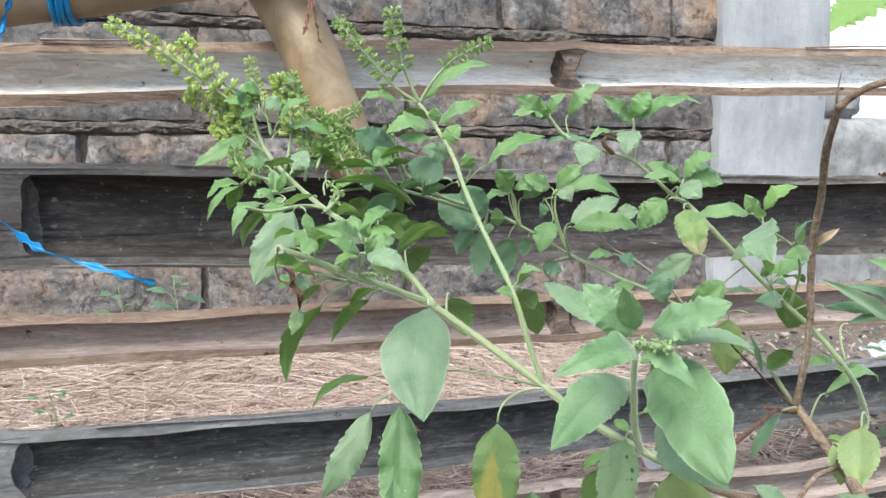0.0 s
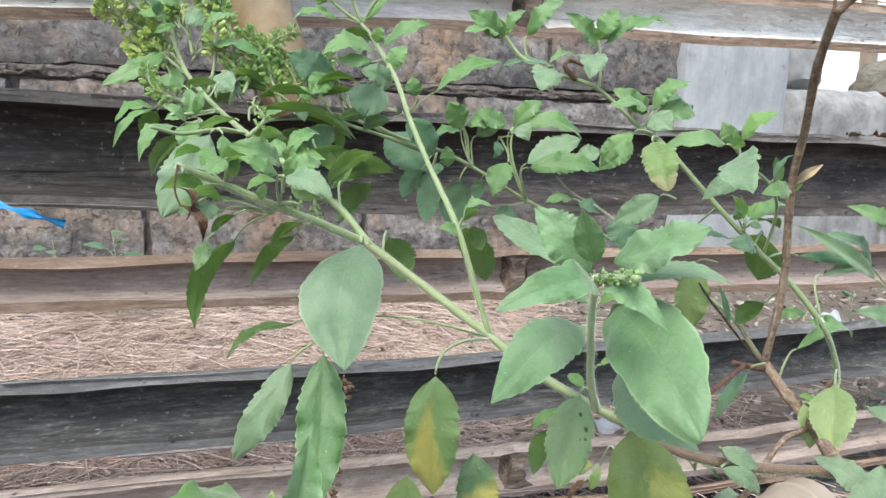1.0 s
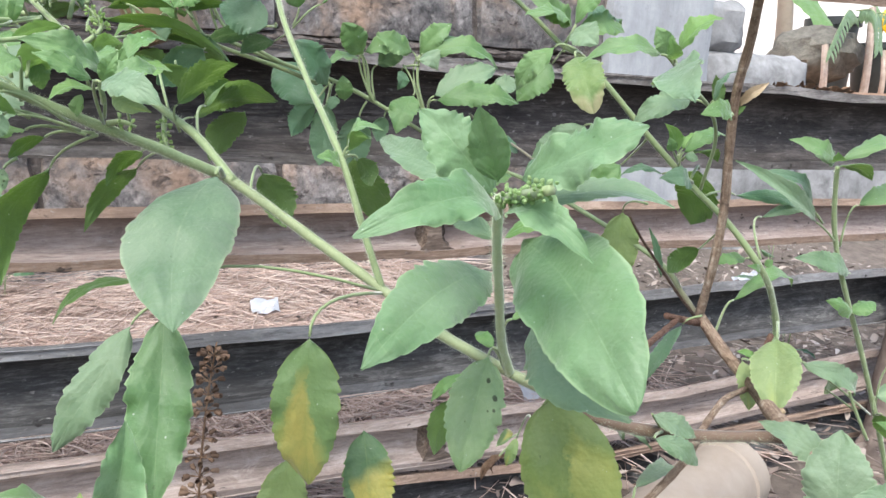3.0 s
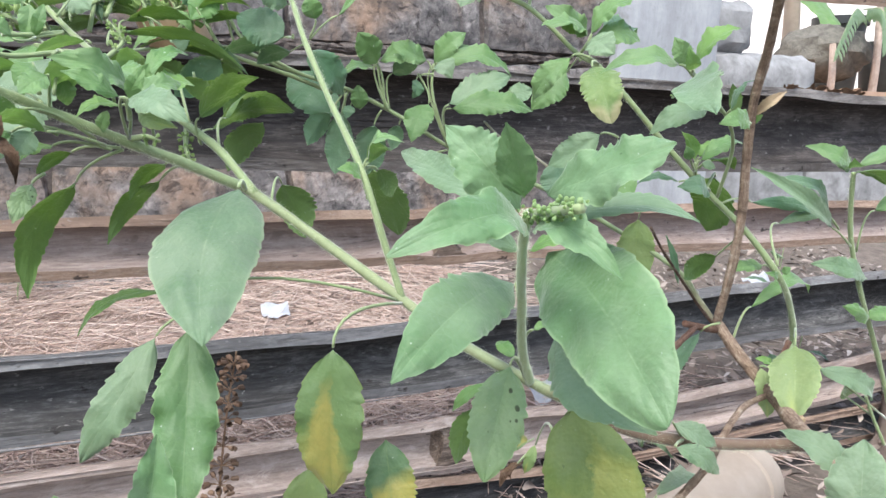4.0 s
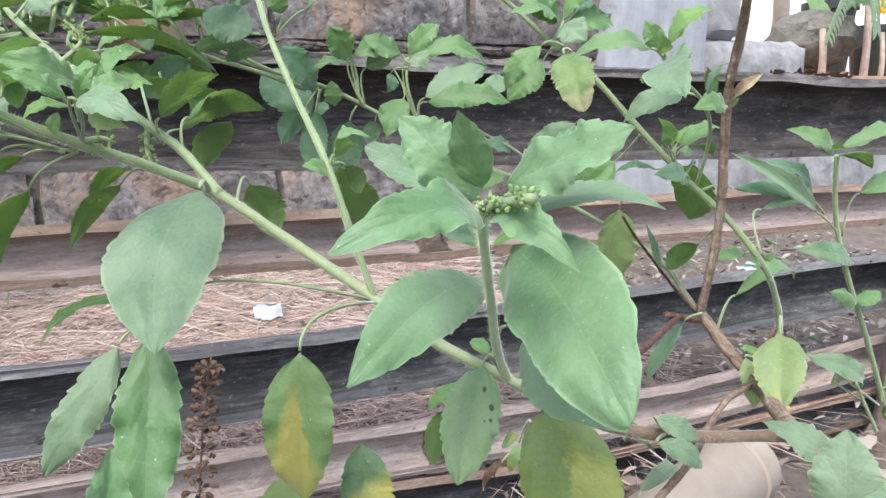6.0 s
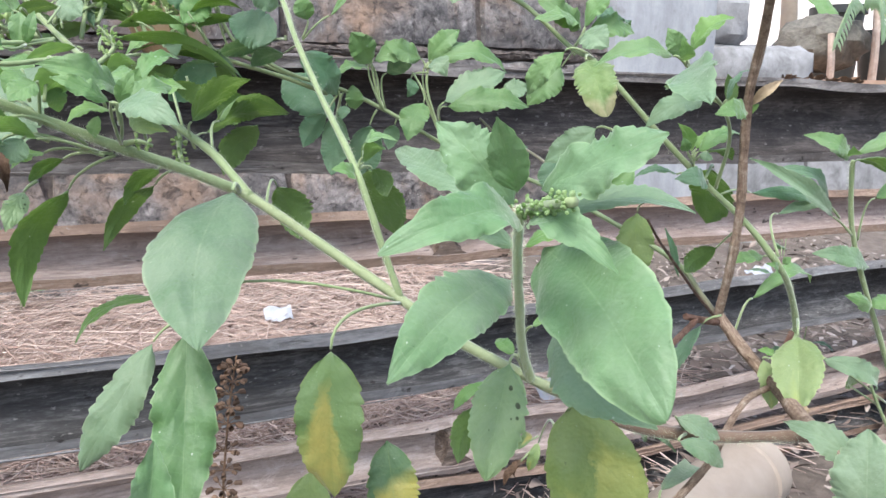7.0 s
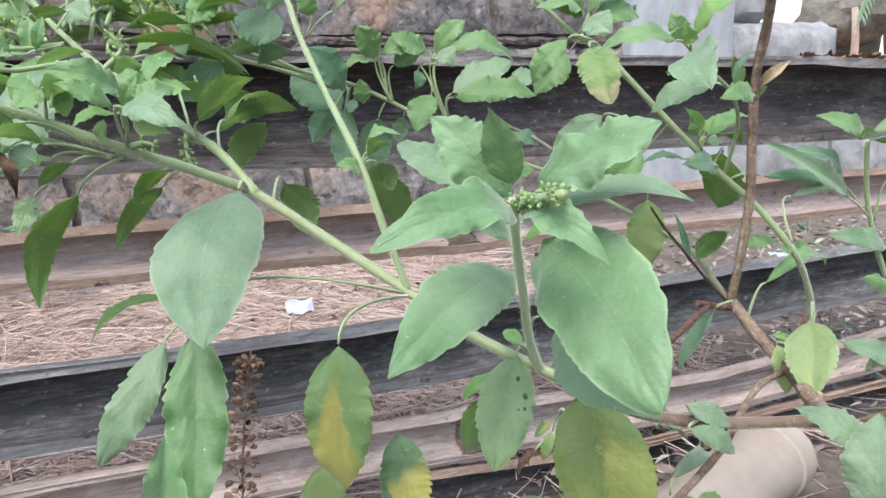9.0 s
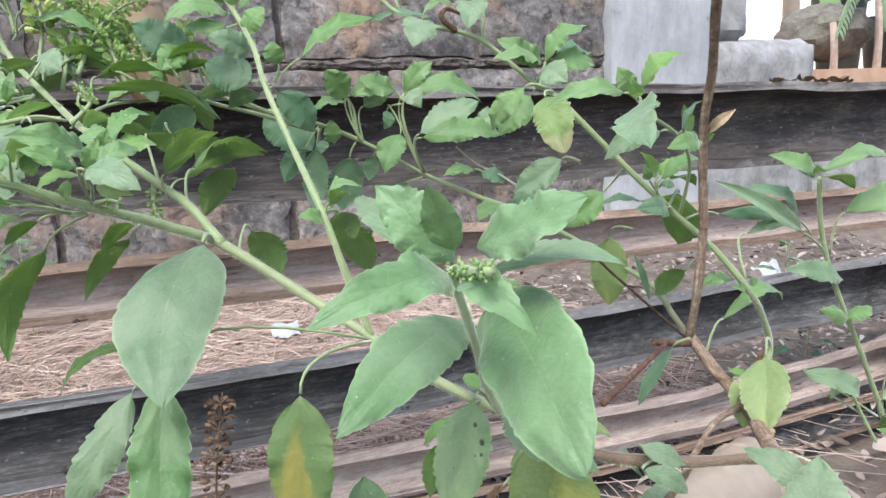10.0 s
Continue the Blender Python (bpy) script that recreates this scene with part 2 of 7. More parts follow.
def tube(line, radii, sides=8, cap=True, squash=1.0):
    """A tube along line (n x 3) with a radius at each point."""
    line = np.asarray(line)[:, :3]
    n = len(line)
    radii = np.broadcast_to(radii, (n,))
    tang = np.gradient(line, axis=0)
    tang /= np.linalg.norm(tang, axis=1)[:, None] + 1e-12
    ref = np.array((0.31, -0.2, 0.93))
    v, f = [], []
    for i in range(n):
        a = ref - tang[i] * (ref @ tang[i])
        a /= np.linalg.norm(a) + 1e-12
        ref = a
        b = np.cross(tang[i], a)
        for k in range(sides):
            w = 2 * math.pi * k / sides
            v.append(line[i] + radii[i] * (math.cos(w) * a + squash * math.sin(w) * b))
    for i in range(n - 1):
        for k in range(sides):
            k2 = (k + 1) % sides
            f.append((i * sides + k, i * sides + k2, (i + 1) * sides + k2, (i + 1) * sides + k))
    if cap:
        f.append(tuple(range(sides))[::-1])
        f.append(tuple((n - 1) * sides + k for k in range(sides)))
    return v, f


def rough_box(lo, hi, step, amount, scale=30.0, seed=0.0, edge=0.004):
    """A box with a gridded skin, rounded edges and uneven faces."""
    lo, hi = np.array(lo, float), np.array(hi, float)
    size = hi - lo
    cnt = np.maximum(2, np.round(size / step).astype(int))
    index, v, f = {}, [], []

    def vert(i, j, k):
        key = (i, j, k)
        if key not in index:
            p = lo + size * np.array(key) / cnt
            d = np.zeros(3)
            on = [c for c in range(3) if key[c] in (0, cnt[c])]
            for c in on:
                s = 1 if key[c] else -1
                d[c] = s * amount * noise.fractal(Vector(p * scale) + Vector((seed, seed * 0.7, c * 9.1)), 0.8, 2.0, 4)
                if len(on) > 1:
                    d[c] -= s * edge
            index[key] = len(v)
            v.append(p + d)
        return index[key]

    for axis in range(3):
        a, b = [c for c in range(3) if c != axis]
        for side in (0, cnt[axis]):
            for i in range(cnt[a]):
                for j in range(cnt[b]):
                    q = []
                    for di, dj in ((0, 0), (1, 0), (1, 1), (0, 1)):
                        key = [0, 0, 0]
                        key[axis], key[a], key[b] = side, i + di, j + dj
                        q.append(vert(*key))
                    flip = (side == 0) != (axis == 1)
                    f.append(tuple(q[::-1]) if flip else tuple(q))
    return v, f


# ---- ground ----
def ground():
    xs = np.concatenate([[-3000, -300, -40, -8, -3], np.arange(-1.6, 3.01, 0.05), [4, 8, 40, 300, 3000]])
    ys = np.concatenate([[-3000, -300, -40, -8, -3], np.arange(-1.0, 1.41, 0.05), [1.6, 2.5, 4, 8, 40, 300, 3000]])
    v = []
    for y in ys:
        for x in xs:
            near = max(abs(x - 0.5), abs(y - 0.5)) < 2.5
            z = 0.018 * noise.fractal(Vector((x * 4, y * 4, 0.3)), 0.9, 2.0, 4) if near else 0.0
            z += 0.03 * max(0.0, min(1.0, (y - 1.05) / 0.2)) if near else 0.0
            v.append((x, y, z - 0.012))
    w = len(xs)
    f = [(j * w + i, j * w + i + 1, (j + 1) * w + i + 1, (j + 1) * w + i) for j in range(len(ys) - 1) for i in range(w - 1)]
    ob = new("ground", mesh_of("ground", v, f, M["soil"]))
    return tagged(ob, "dry brown soil under straw and fallen leaves", "ground", kind="structure")


ground()


def strands(name, label, category, count, box, length, radius, mat, lift, seed, bend=0.35):
    """Loose dry strands lying criss-cross on the ground, one mesh."""
    r = random.Random(seed)
    s = Soup()
    x0, x1, y0, y1 = box
    for _ in range(count):
        x, y = r.uniform(x0, x1), r.uniform(y0, y1)
        ln, a = r.uniform(*length), r.uniform(0, 2 * math.pi)
        z = r.uniform(0.0, lift) + 0.03 * max(0.0, min(1.0, (y - 1.05) / 0.2))
        d, side = Vector((math.cos(a), math.sin(a), r.uniform(-0.25, 0.25))), Vector((-math.sin(a), math.cos(a), 0))
        k, kz = r.uniform(-bend, bend), r.uniform(-0.1, 0.25)
        line = [Vector((x, y, z)) + d * ln * u + side * ln * k * 4 * (u - 0.5) ** 2 + Vector((0, 0, ln * kz * (0.25 - (u - 0.5) ** 2))) for u in (-0.5, -0.25, 0, 0.25, 0.5)]
        line = [Vector((p.x, p.y, max(p.z, 0.001))) for p in line]
        rad = r.uniform(*radius)
        s.add(*tube(np.array([tuple(p) for p in line]), [rad * 0.6, rad, rad, rad, rad * 0.4], 3, cap=False))
    ob = new(name, s.mesh(name, [M[mat]]))
    return tagged(ob, label, category, kind="stuff")


strands("straw", "thick mat of pale dry straw on the soil", "straw", 20000, (-0.75, 0.64, 0.57, 1.22), (0.015, 0.08), (0.0002, 0.0008), "straw", 0.024, 3, 0.9)
strands("twig_litter", "scattered dry stalks and bits on the soil", "litter", 1800, (0.1, 1.6, 0.25, 0.95), (0.01, 0.05), (0.0003, 0.0010), "litter", 0.012, 5)


def flakes(name, label, category, count, box, size, mat, seed, lift=0.02):
    """Curled dry leaf scraps lying on the ground, one mesh."""
    r = random.Random(seed)
    s = Soup()
    for _ in range(count):
        c = Vector((r.uniform(box[0], box[1]), r.uniform(box[2], box[3]), r.uniform(0.004, lift)))
        c.z += 0.03 * max(0.0, min(1.0, (c.y - 1.05) / 0.2))
        ln = r.uniform(*size)
        m = Matrix.Translation(c) @ Euler((r.uniform(-0.6, 0.6), r.uniform(-0.6, 0.6), r.uniform(0, 6.3))).to_matrix().to_4x4()
        curl, wide = r.uniform(-0.5, 0.9), r.uniform(0.3, 0.6)
        v, f = [], []
        for i in range(6):
            u = i / 5
            w = ln * wide * 0.5 * math.sin(math.pi * (0.08 + 0.88 * u)) * r.uniform(0.8, 1.15)
            for k in (-1, 0, 1):
                v.append(m @ Vector(((u - 0.5) * ln, k * w, ln * curl * (u - 0.5) ** 2 + abs(k) * w * 0.4)))
        for i in range(5):
            for k in range(2):
                f.append((i * 3 + k, i * 3 + k + 1, i * 3 + k + 4, i * 3 + k + 3))
        s.add(v, f)
    ob = new(name, s.mesh(name, [M[mat]]))
    return tagged(ob, label, category, kind="stuff")


flakes("dry_leaf_litter", "curled grey-brown dead leaf scraps on the soil", "litter", 2600, (0.3, 1.5, 0.28, 1.15), (0.006, 0.022), "litter", 8)


# ---- block wall, pillar and what lies behind ----
BLOCK_L, BLOCK_H, WALL_Y = 0.347, 0.172, 1.26


def wall():
    core_v, core_f = rough_box((-2.2, WALL_Y + 0.014, -0.2), (0.985, WALL_Y + 0.11, 1.1), 0.12, 0.004, 12, 2.0)
    w = new("wall_back", mesh_of("wall_core", core_v, core_f, M["mortar"]))
    tagged(w, "old concrete block wall, soot-stained and rust-brown", "wall", kind="structure")
    rows = []
    for row in range(7):
        z0 = 0.050 - BLOCK_H + row * BLOCK_H
        x0 = 0.018 + (0.173 if row % 2 == 0 else 0.0)
        k = -6
        while True:
            a, b = x0 + k * BLOCK_L, x0 + (k + 1) * BLOCK_L
            k += 1
            if a > 0.96:
                break
            if b < -2.0:
                continue
            rows.append((a + 0.004, min(b - 0.004, 0.985), z0 + 0.007, z0 + BLOCK_H - 0.009))
    r = random.Random(4)
    for a, b, z0, z1 in rows:
        out = r.uniform(-0.004, 0.005)
        v, f = rough_box((a, WALL_Y + out, z0), (b, WALL_Y + 0.06, z1), 0.022, 0.006, 26, r.uniform(0, 50), 0.004)
        part("block", mesh_of("block", v, f, M["block"]), w)
    for row in range(6):
        z = 0.050 + row * BLOCK_H
        v, f = [], []
        n, m = 760, 11
        for i in range(n + 1):
            x = -1.3 + 2.28 * i / n
            wide = 0.011 + 0.007 * noise.fractal(Vector((x * 11, row * 3.1, 4.2)), 0.8, 2.0, 3)
            for k in range(m):
                a = k / (m - 1) * 2 - 1
                lump = noise.fractal(Vector((x * 75, row * 7.7, a * 2.6)), 0.75, 2.0, 5)
                dy = 0.012 * a ** 4 + 0.004 - 0.0038 * lump
                v.append((x, WALL_Y + dy, z + a * max(0.004, wide) + 0.004 * noise.noise(Vector((x * 35, row, a * 2)))))
        for i in range(n):
            for k in range(m - 1):
                f.append((i * m + k, (i + 1) * m + k, (i + 1) * m + k + 1, i * m + k + 1))
        part("mortar_bed", mesh_of("mortar_bed", v, f, M["mortar"]), w)
    return w


wall()
pv, pf = rough_box((0.978, WALL_Y - 0.02, -0.2), (1.236, WALL_Y + 0.2, 1.3), 0.03, 0.004, 14, 5.0, 0.006)
tagged(new("pillar", mesh_of("pillar", pv, pf, M["plaster"])), "pale grey plastered concrete pillar with water streaks", "pillar", kind="structure")
lv, lf = rough_box((1.238, WALL_Y + 0.0, -0.2), (1.55, WALL_Y + 0.16, 0.432), 0.03, 0.008, 22, 9.0, 0.010)
tagged(new("low_wall", mesh_of("low_wall", lv, lf, M["ledge"])), "low broken concrete wall beside the pillar", "wall", kind="structure")
ev, ef = rough_box((1.552, WALL_Y + 0.004, -0.2), (4.5, WALL_Y + 0.15, 0.325), 0.06, 0.008, 12, 4.0, 0.012)
tagged(new("low_wall_end", mesh_of("low_wall_end", ev, ef, M["ledge"])), "lower stretch of the broken concrete wall", "wall", kind="structure")
sv, sf = rough_box((1.238, WALL_Y + 0.012, 0.430), (1.36, WALL_Y + 0.15, 0.535), 0.02, 0.007, 26, 3.0, 0.010)
tagged(new("broken_block", mesh_of("broken_block", sv, sf, M["ledge"])), "broken grey concrete block standing on the low wall", "block")
tv, tf = rough_box((1.0, WALL_Y + 0.45, -0.2), (9.0, 6.0, 0.40), 0.5, 0.01, 4, 1.0, 0.01)
tagged(new("terrace", mesh_of("terrace", tv, tf, M["terrace"])), "raised reddish earth terrace behind the wall", "ground", kind="structure")
hv, hf = rough_box((-3.0, 4.2, -0.2), (14.0, 4.4, 3.2), 1.0, 0.004, 3, 1.0, 0.0)
tagged(new("house_wall", mesh_of("house_wall", hv, hf, M["white_wall"])), "bright white-painted house wall", "wall", kind="structure")


# ---- fence of split bamboo ----
FENCE_Y = 0.52


def rail(x0, x1, ends, depth, mats, nodes=(), seed=1.0, thick=0.006, lean=0.0, label="", web=0.0045, node_mat="node"):
    """Half a bamboo culm, hollow side forward. ends: (x, low z, high z) stations of its two rims."""
    ob = thing("bamboo_rail", label, "fence rail", (x0, FENCE_Y, ends[0][1]), group="fence rails")
    n, arc = 110, 9
    xs = np.linspace(x0, x1, n)
    ex, lo, hi = (np.array([e[i] for e in ends]) for i in range(3))
    v, f, fm = [], [], []
    row = 2 * arc
    for i, x in enumerate(xs):
        a = np.interp(x, ex, lo) + 0.0016 * noise.fractal(Vector((x * 9, seed, 0)), 0.8, 2, 4)
        b = np.interp(x, ex, hi) + 0.0016 * noise.fractal(Vector((x * 9, seed, 7)), 0.8, 2, 4)
        swell = sum(0.0025 * math.exp(-((x - nx) / 0.012) ** 2) for nx in nodes)
        c, h = (a + b) / 2, (b - a) / 2 + swell
        dep = depth * (1 + 0.05 * noise.noise(Vector((x * 6, seed, 3))))
        t = thick * (1 + 0.22 * noise.noise(Vector((x * 14, seed, 5))))
        for k in range(arc):
            w = math.pi * k / (arc - 1)
            bev = 0.0012 if k in (0, arc - 1) else 0.0
            v.append((x, FENCE_Y + bev + lean * math.cos(w) + dep * math.sin(w), c + h * math.cos(w)))
        for k in range(arc - 1, -1, -1):
            w = math.pi * k / (arc - 1)
            v.append((x, FENCE_Y + lean * math.cos(w) + (dep - t) * math.sin(w) ** 0.85, c + (h - t) * math.cos(w)))
    for i in range(n - 1):
        for k in range(row):
            k2 = (k + 1) % row
            f.append((i * row + k, (i + 1) * row + k, (i + 1) * row + k2, i * row + k2))
            fm.append(0 if arc <= k < row - 1 else 1)
    for i in (0, n - 1):
        for k in range(arc - 1):
            q = (i * row + k, i * row + k + 1, i * row + row - 2 - k, i * row + row - 1 - k)
            f.append(q if i == 0 else q[::-1])
            fm.append(1)
    part("split_culm", mesh_of("split_culm", v, f, [M[mats[0]], M[mats[1]]], True, None, fm), ob)
    chance = random.Random(int(seed * 7))
    for k in range(7):
        start, reach = chance.uniform(x0, x1 - 0.1), chance.uniform(0.06, 0.34)
        top, off, dip = chance.random() < 0.6, chance.uniform(-0.0015, 0.0035), chance.uniform(-0.001, 0.001)
        line = []
        for x in np.linspace(start, min(start + reach, x1 - 0.005), 16):
            rim = np.interp(x, ex, hi) - off if top else np.interp(x, ex, lo) + off
            line.append((x, FENCE_Y + (lean if top else -lean) - 0.0004, rim + dip * math.sin(x * 40 + k) + 0.0012 * noise.noise(Vector((x * 9, seed, 7.0 if top else 0.0)))))
        part("splinter", mesh_of("splinter", *tube(np.array(line), np.linspace(0.0009, 0.0003, 16), 5), M[mats[1]]), ob)
    for nx in nodes:
        a, b = np.interp(nx, ex, lo), np.interp(nx, ex, hi)
        c, h = (a + b) / 2, (b - a) / 2 - thick * 0.6
        grid, tall = 7, 15
        s, fs = [], []
        for side in (-1, 1):
            for j in range(grid + 1):
                for k in range(tall):
                    w = math.pi * k / (tall - 1)
                    z, wall_y = c + h * math.cos(w), FENCE_Y + lean * math.cos(w) + (depth - thick * 0.6) * math.sin(w)
                    y = wall_y + (FENCE_Y + 0.0015 - wall_y) * j / grid
                    p = Vector((nx, y, z))
                    off = min(wall_y - y, 1.0 * (h - abs(z - c)))
                    flare = 0.011 * math.exp(-max(0.0, off) / 0.004)
                    grain = 0.0022 * noise.fractal(p * 260 + Vector((side * 3, seed, 0)), 0.8, 2, 4)
                    s.append((nx + side * (web + flare + grain) + 0.003 * noise.noise(Vector((y * 60, z * 60, seed))),
                              y + 0.0015 * noise.noise(p * 300) * (j == grid), z))
            o = 0 if side < 0 else (grid + 1) * tall
            for j in range(grid):
                for k in range(tall - 1):
                    q = (o + j * tall + k, o + j * tall + k + 1, o + (j + 1) * tall + k + 1, o + (j + 1) * tall + k)
                    fs.append(q if side < 0 else q[::-1])
        front, back = grid * tall, (grid + 1) * tall + grid * tall
        for k in range(tall - 1):
            fs.append((front + k, front + k + 1, back + k + 1, back + k))
        part("node_wall", mesh_of("node_wall", s, fs, M[node_mat]), ob, "rough broken node partition")
    return ob


rail(-0.75, 1.35, ((-0.75, 0.345, 0.382), (-0.035, 0.364, 0.401), (0.236, 0.377, 0.414), (0.55, 0.384, 0.421), (1.35, 0.40, 0.437)), 0.022, ("rail_pale", "rail_rim"), (0.327,), 1.0, 0.0065,
     label="split bamboo rail with pale grey hollow side and tan rims")
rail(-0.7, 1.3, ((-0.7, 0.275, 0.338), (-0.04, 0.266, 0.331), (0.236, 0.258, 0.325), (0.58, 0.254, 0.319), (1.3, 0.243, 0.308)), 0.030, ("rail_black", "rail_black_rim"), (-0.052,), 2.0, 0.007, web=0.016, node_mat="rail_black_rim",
     label="wide split bamboo rail, near-black inside with grey rims")
rail(-0.72, 1.3, ((-0.72, 0.212, 0.243), (-0.045, 0.204, 0.236), (0.175, 0.200, 0.235), (0.55, 0.192, 0.230), (1.3, 0.18, 0.22)), 0.020, ("rail_tan", "rail_rim"), (0.325,), 3.0, 0.006,
     label="narrow split bamboo rail of pinkish tan")
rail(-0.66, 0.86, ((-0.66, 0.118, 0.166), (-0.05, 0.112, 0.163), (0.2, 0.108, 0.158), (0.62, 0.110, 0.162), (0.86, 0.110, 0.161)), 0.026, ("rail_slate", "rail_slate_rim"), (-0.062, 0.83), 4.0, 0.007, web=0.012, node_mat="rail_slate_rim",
     label="split bamboo rail, dark slate grey inside with lighter grey rims")
rail(-0.7, 0.9, ((-0.7, 0.058, 0.098), (0.06, 0.053, 0.094), (0.26, 0.050, 0.088), (0.55, 0.036, 0.074), (0.9, 0.045, 0.085)), 0.021, ("rail_brown", "rail_brown"), (0.33,), 5.0, 0.006,
     label="low split bamboo rail of greyish brown")
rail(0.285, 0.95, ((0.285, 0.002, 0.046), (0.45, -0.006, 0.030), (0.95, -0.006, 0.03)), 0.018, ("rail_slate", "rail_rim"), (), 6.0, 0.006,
     label="lowest split bamboo rail, dark with orange-brown rim")


def stake():
    ob = thing("fence_stake", "weathered brown wooden stake in front of the rails", "stake", (0.775, 0.50, 0.0))
    line = smooth_line([(0.765, 0.490, -0.03), (0.778, 0.492, 0.05), (0.792, 0.495, 0.13), (0.80, 0.497, 0.175)], 14)
    v, f = tube(line, [0.0215 + 0.001 * math.sin(i * 1.7) for i in range(14)], 10)
    v = [np.array(p) + 0.002 * noise.noise(Vector(p) * 70) for p in v]
    part("post", mesh_of("post", v, f, M["stake"]), ob)


stake()


def culm(name, label, line, radius, rings, mat, n=40, category="bamboo pole", taper=0.0, swell=0.045):
    """A round bamboo culm with raised node rings."""
    ob = thing(name, label, category, line[0][:3])
    p = smooth_line(line, n)
    k = np.linspace(0, 1, n)
    rad = [radius * (1 + 0.02 * math.sin(9 * a + 1) - taper * a ** 4) for a in k]
    v, f = tube(p, rad, 20)
    part("stem", mesh_of("stem", v, f, M[mat]), ob)
    for r in rings:
        size = radius * (1 - taper * r ** 4)
        c = np.array([np.interp(r + d, k, p[:, i]) for d in (-0.02, -0.008, 0, 0.006, 0.014) for i in range(3)]).reshape(5, 3)
        v, f = tube(c, [size * 0.99, size * (1 + 0.45 * swell), size * (1 + swell), size * (1 + 0.45 * swell), size * 0.99], 20, cap=False)
        part("node_ring", mesh_of("node_ring", v, f, M[mat]), ob)
    return ob


culm("leaning_pole", "smooth tan bamboo pole leaning on the fence", [(0.015, 0.57, 0.64), (0.06, 0.53, 0.54), (0.1219, 0.5, 0.4297), (0.1365, 0.49, 0.3985), (0.1476, 0.484, 0.3675), (0.1553, 0.482, 0.3466), (0.1606, 0.482, 0.3321), (0.1645, 0.482, 0.322)], 0.0180, (0.63,), "culm", taper=0.2)
culm("cross_pole", "old brown bamboo pole tied with blue twine", [(-0.45, 0.44, 0.36), (-0.15, 0.46, 0.398), (-0.003, 0.47, 0.421), (0.125, 0.478, 0.4525), (0.4, 0.5, 0.53)], 0.0165, (0.2,), "culm_old")
culm("fallen_culm", "cut pale bamboo culm lying on the soil", [(0.553, 0.465, 0.0275), (0.50, 0.447, 0.0275), (0.28, 0.365, 0.0275), (0.03, 0.27, 0.0275)], 0.0275, (0.19,), "culm_pale", swell=0.075)


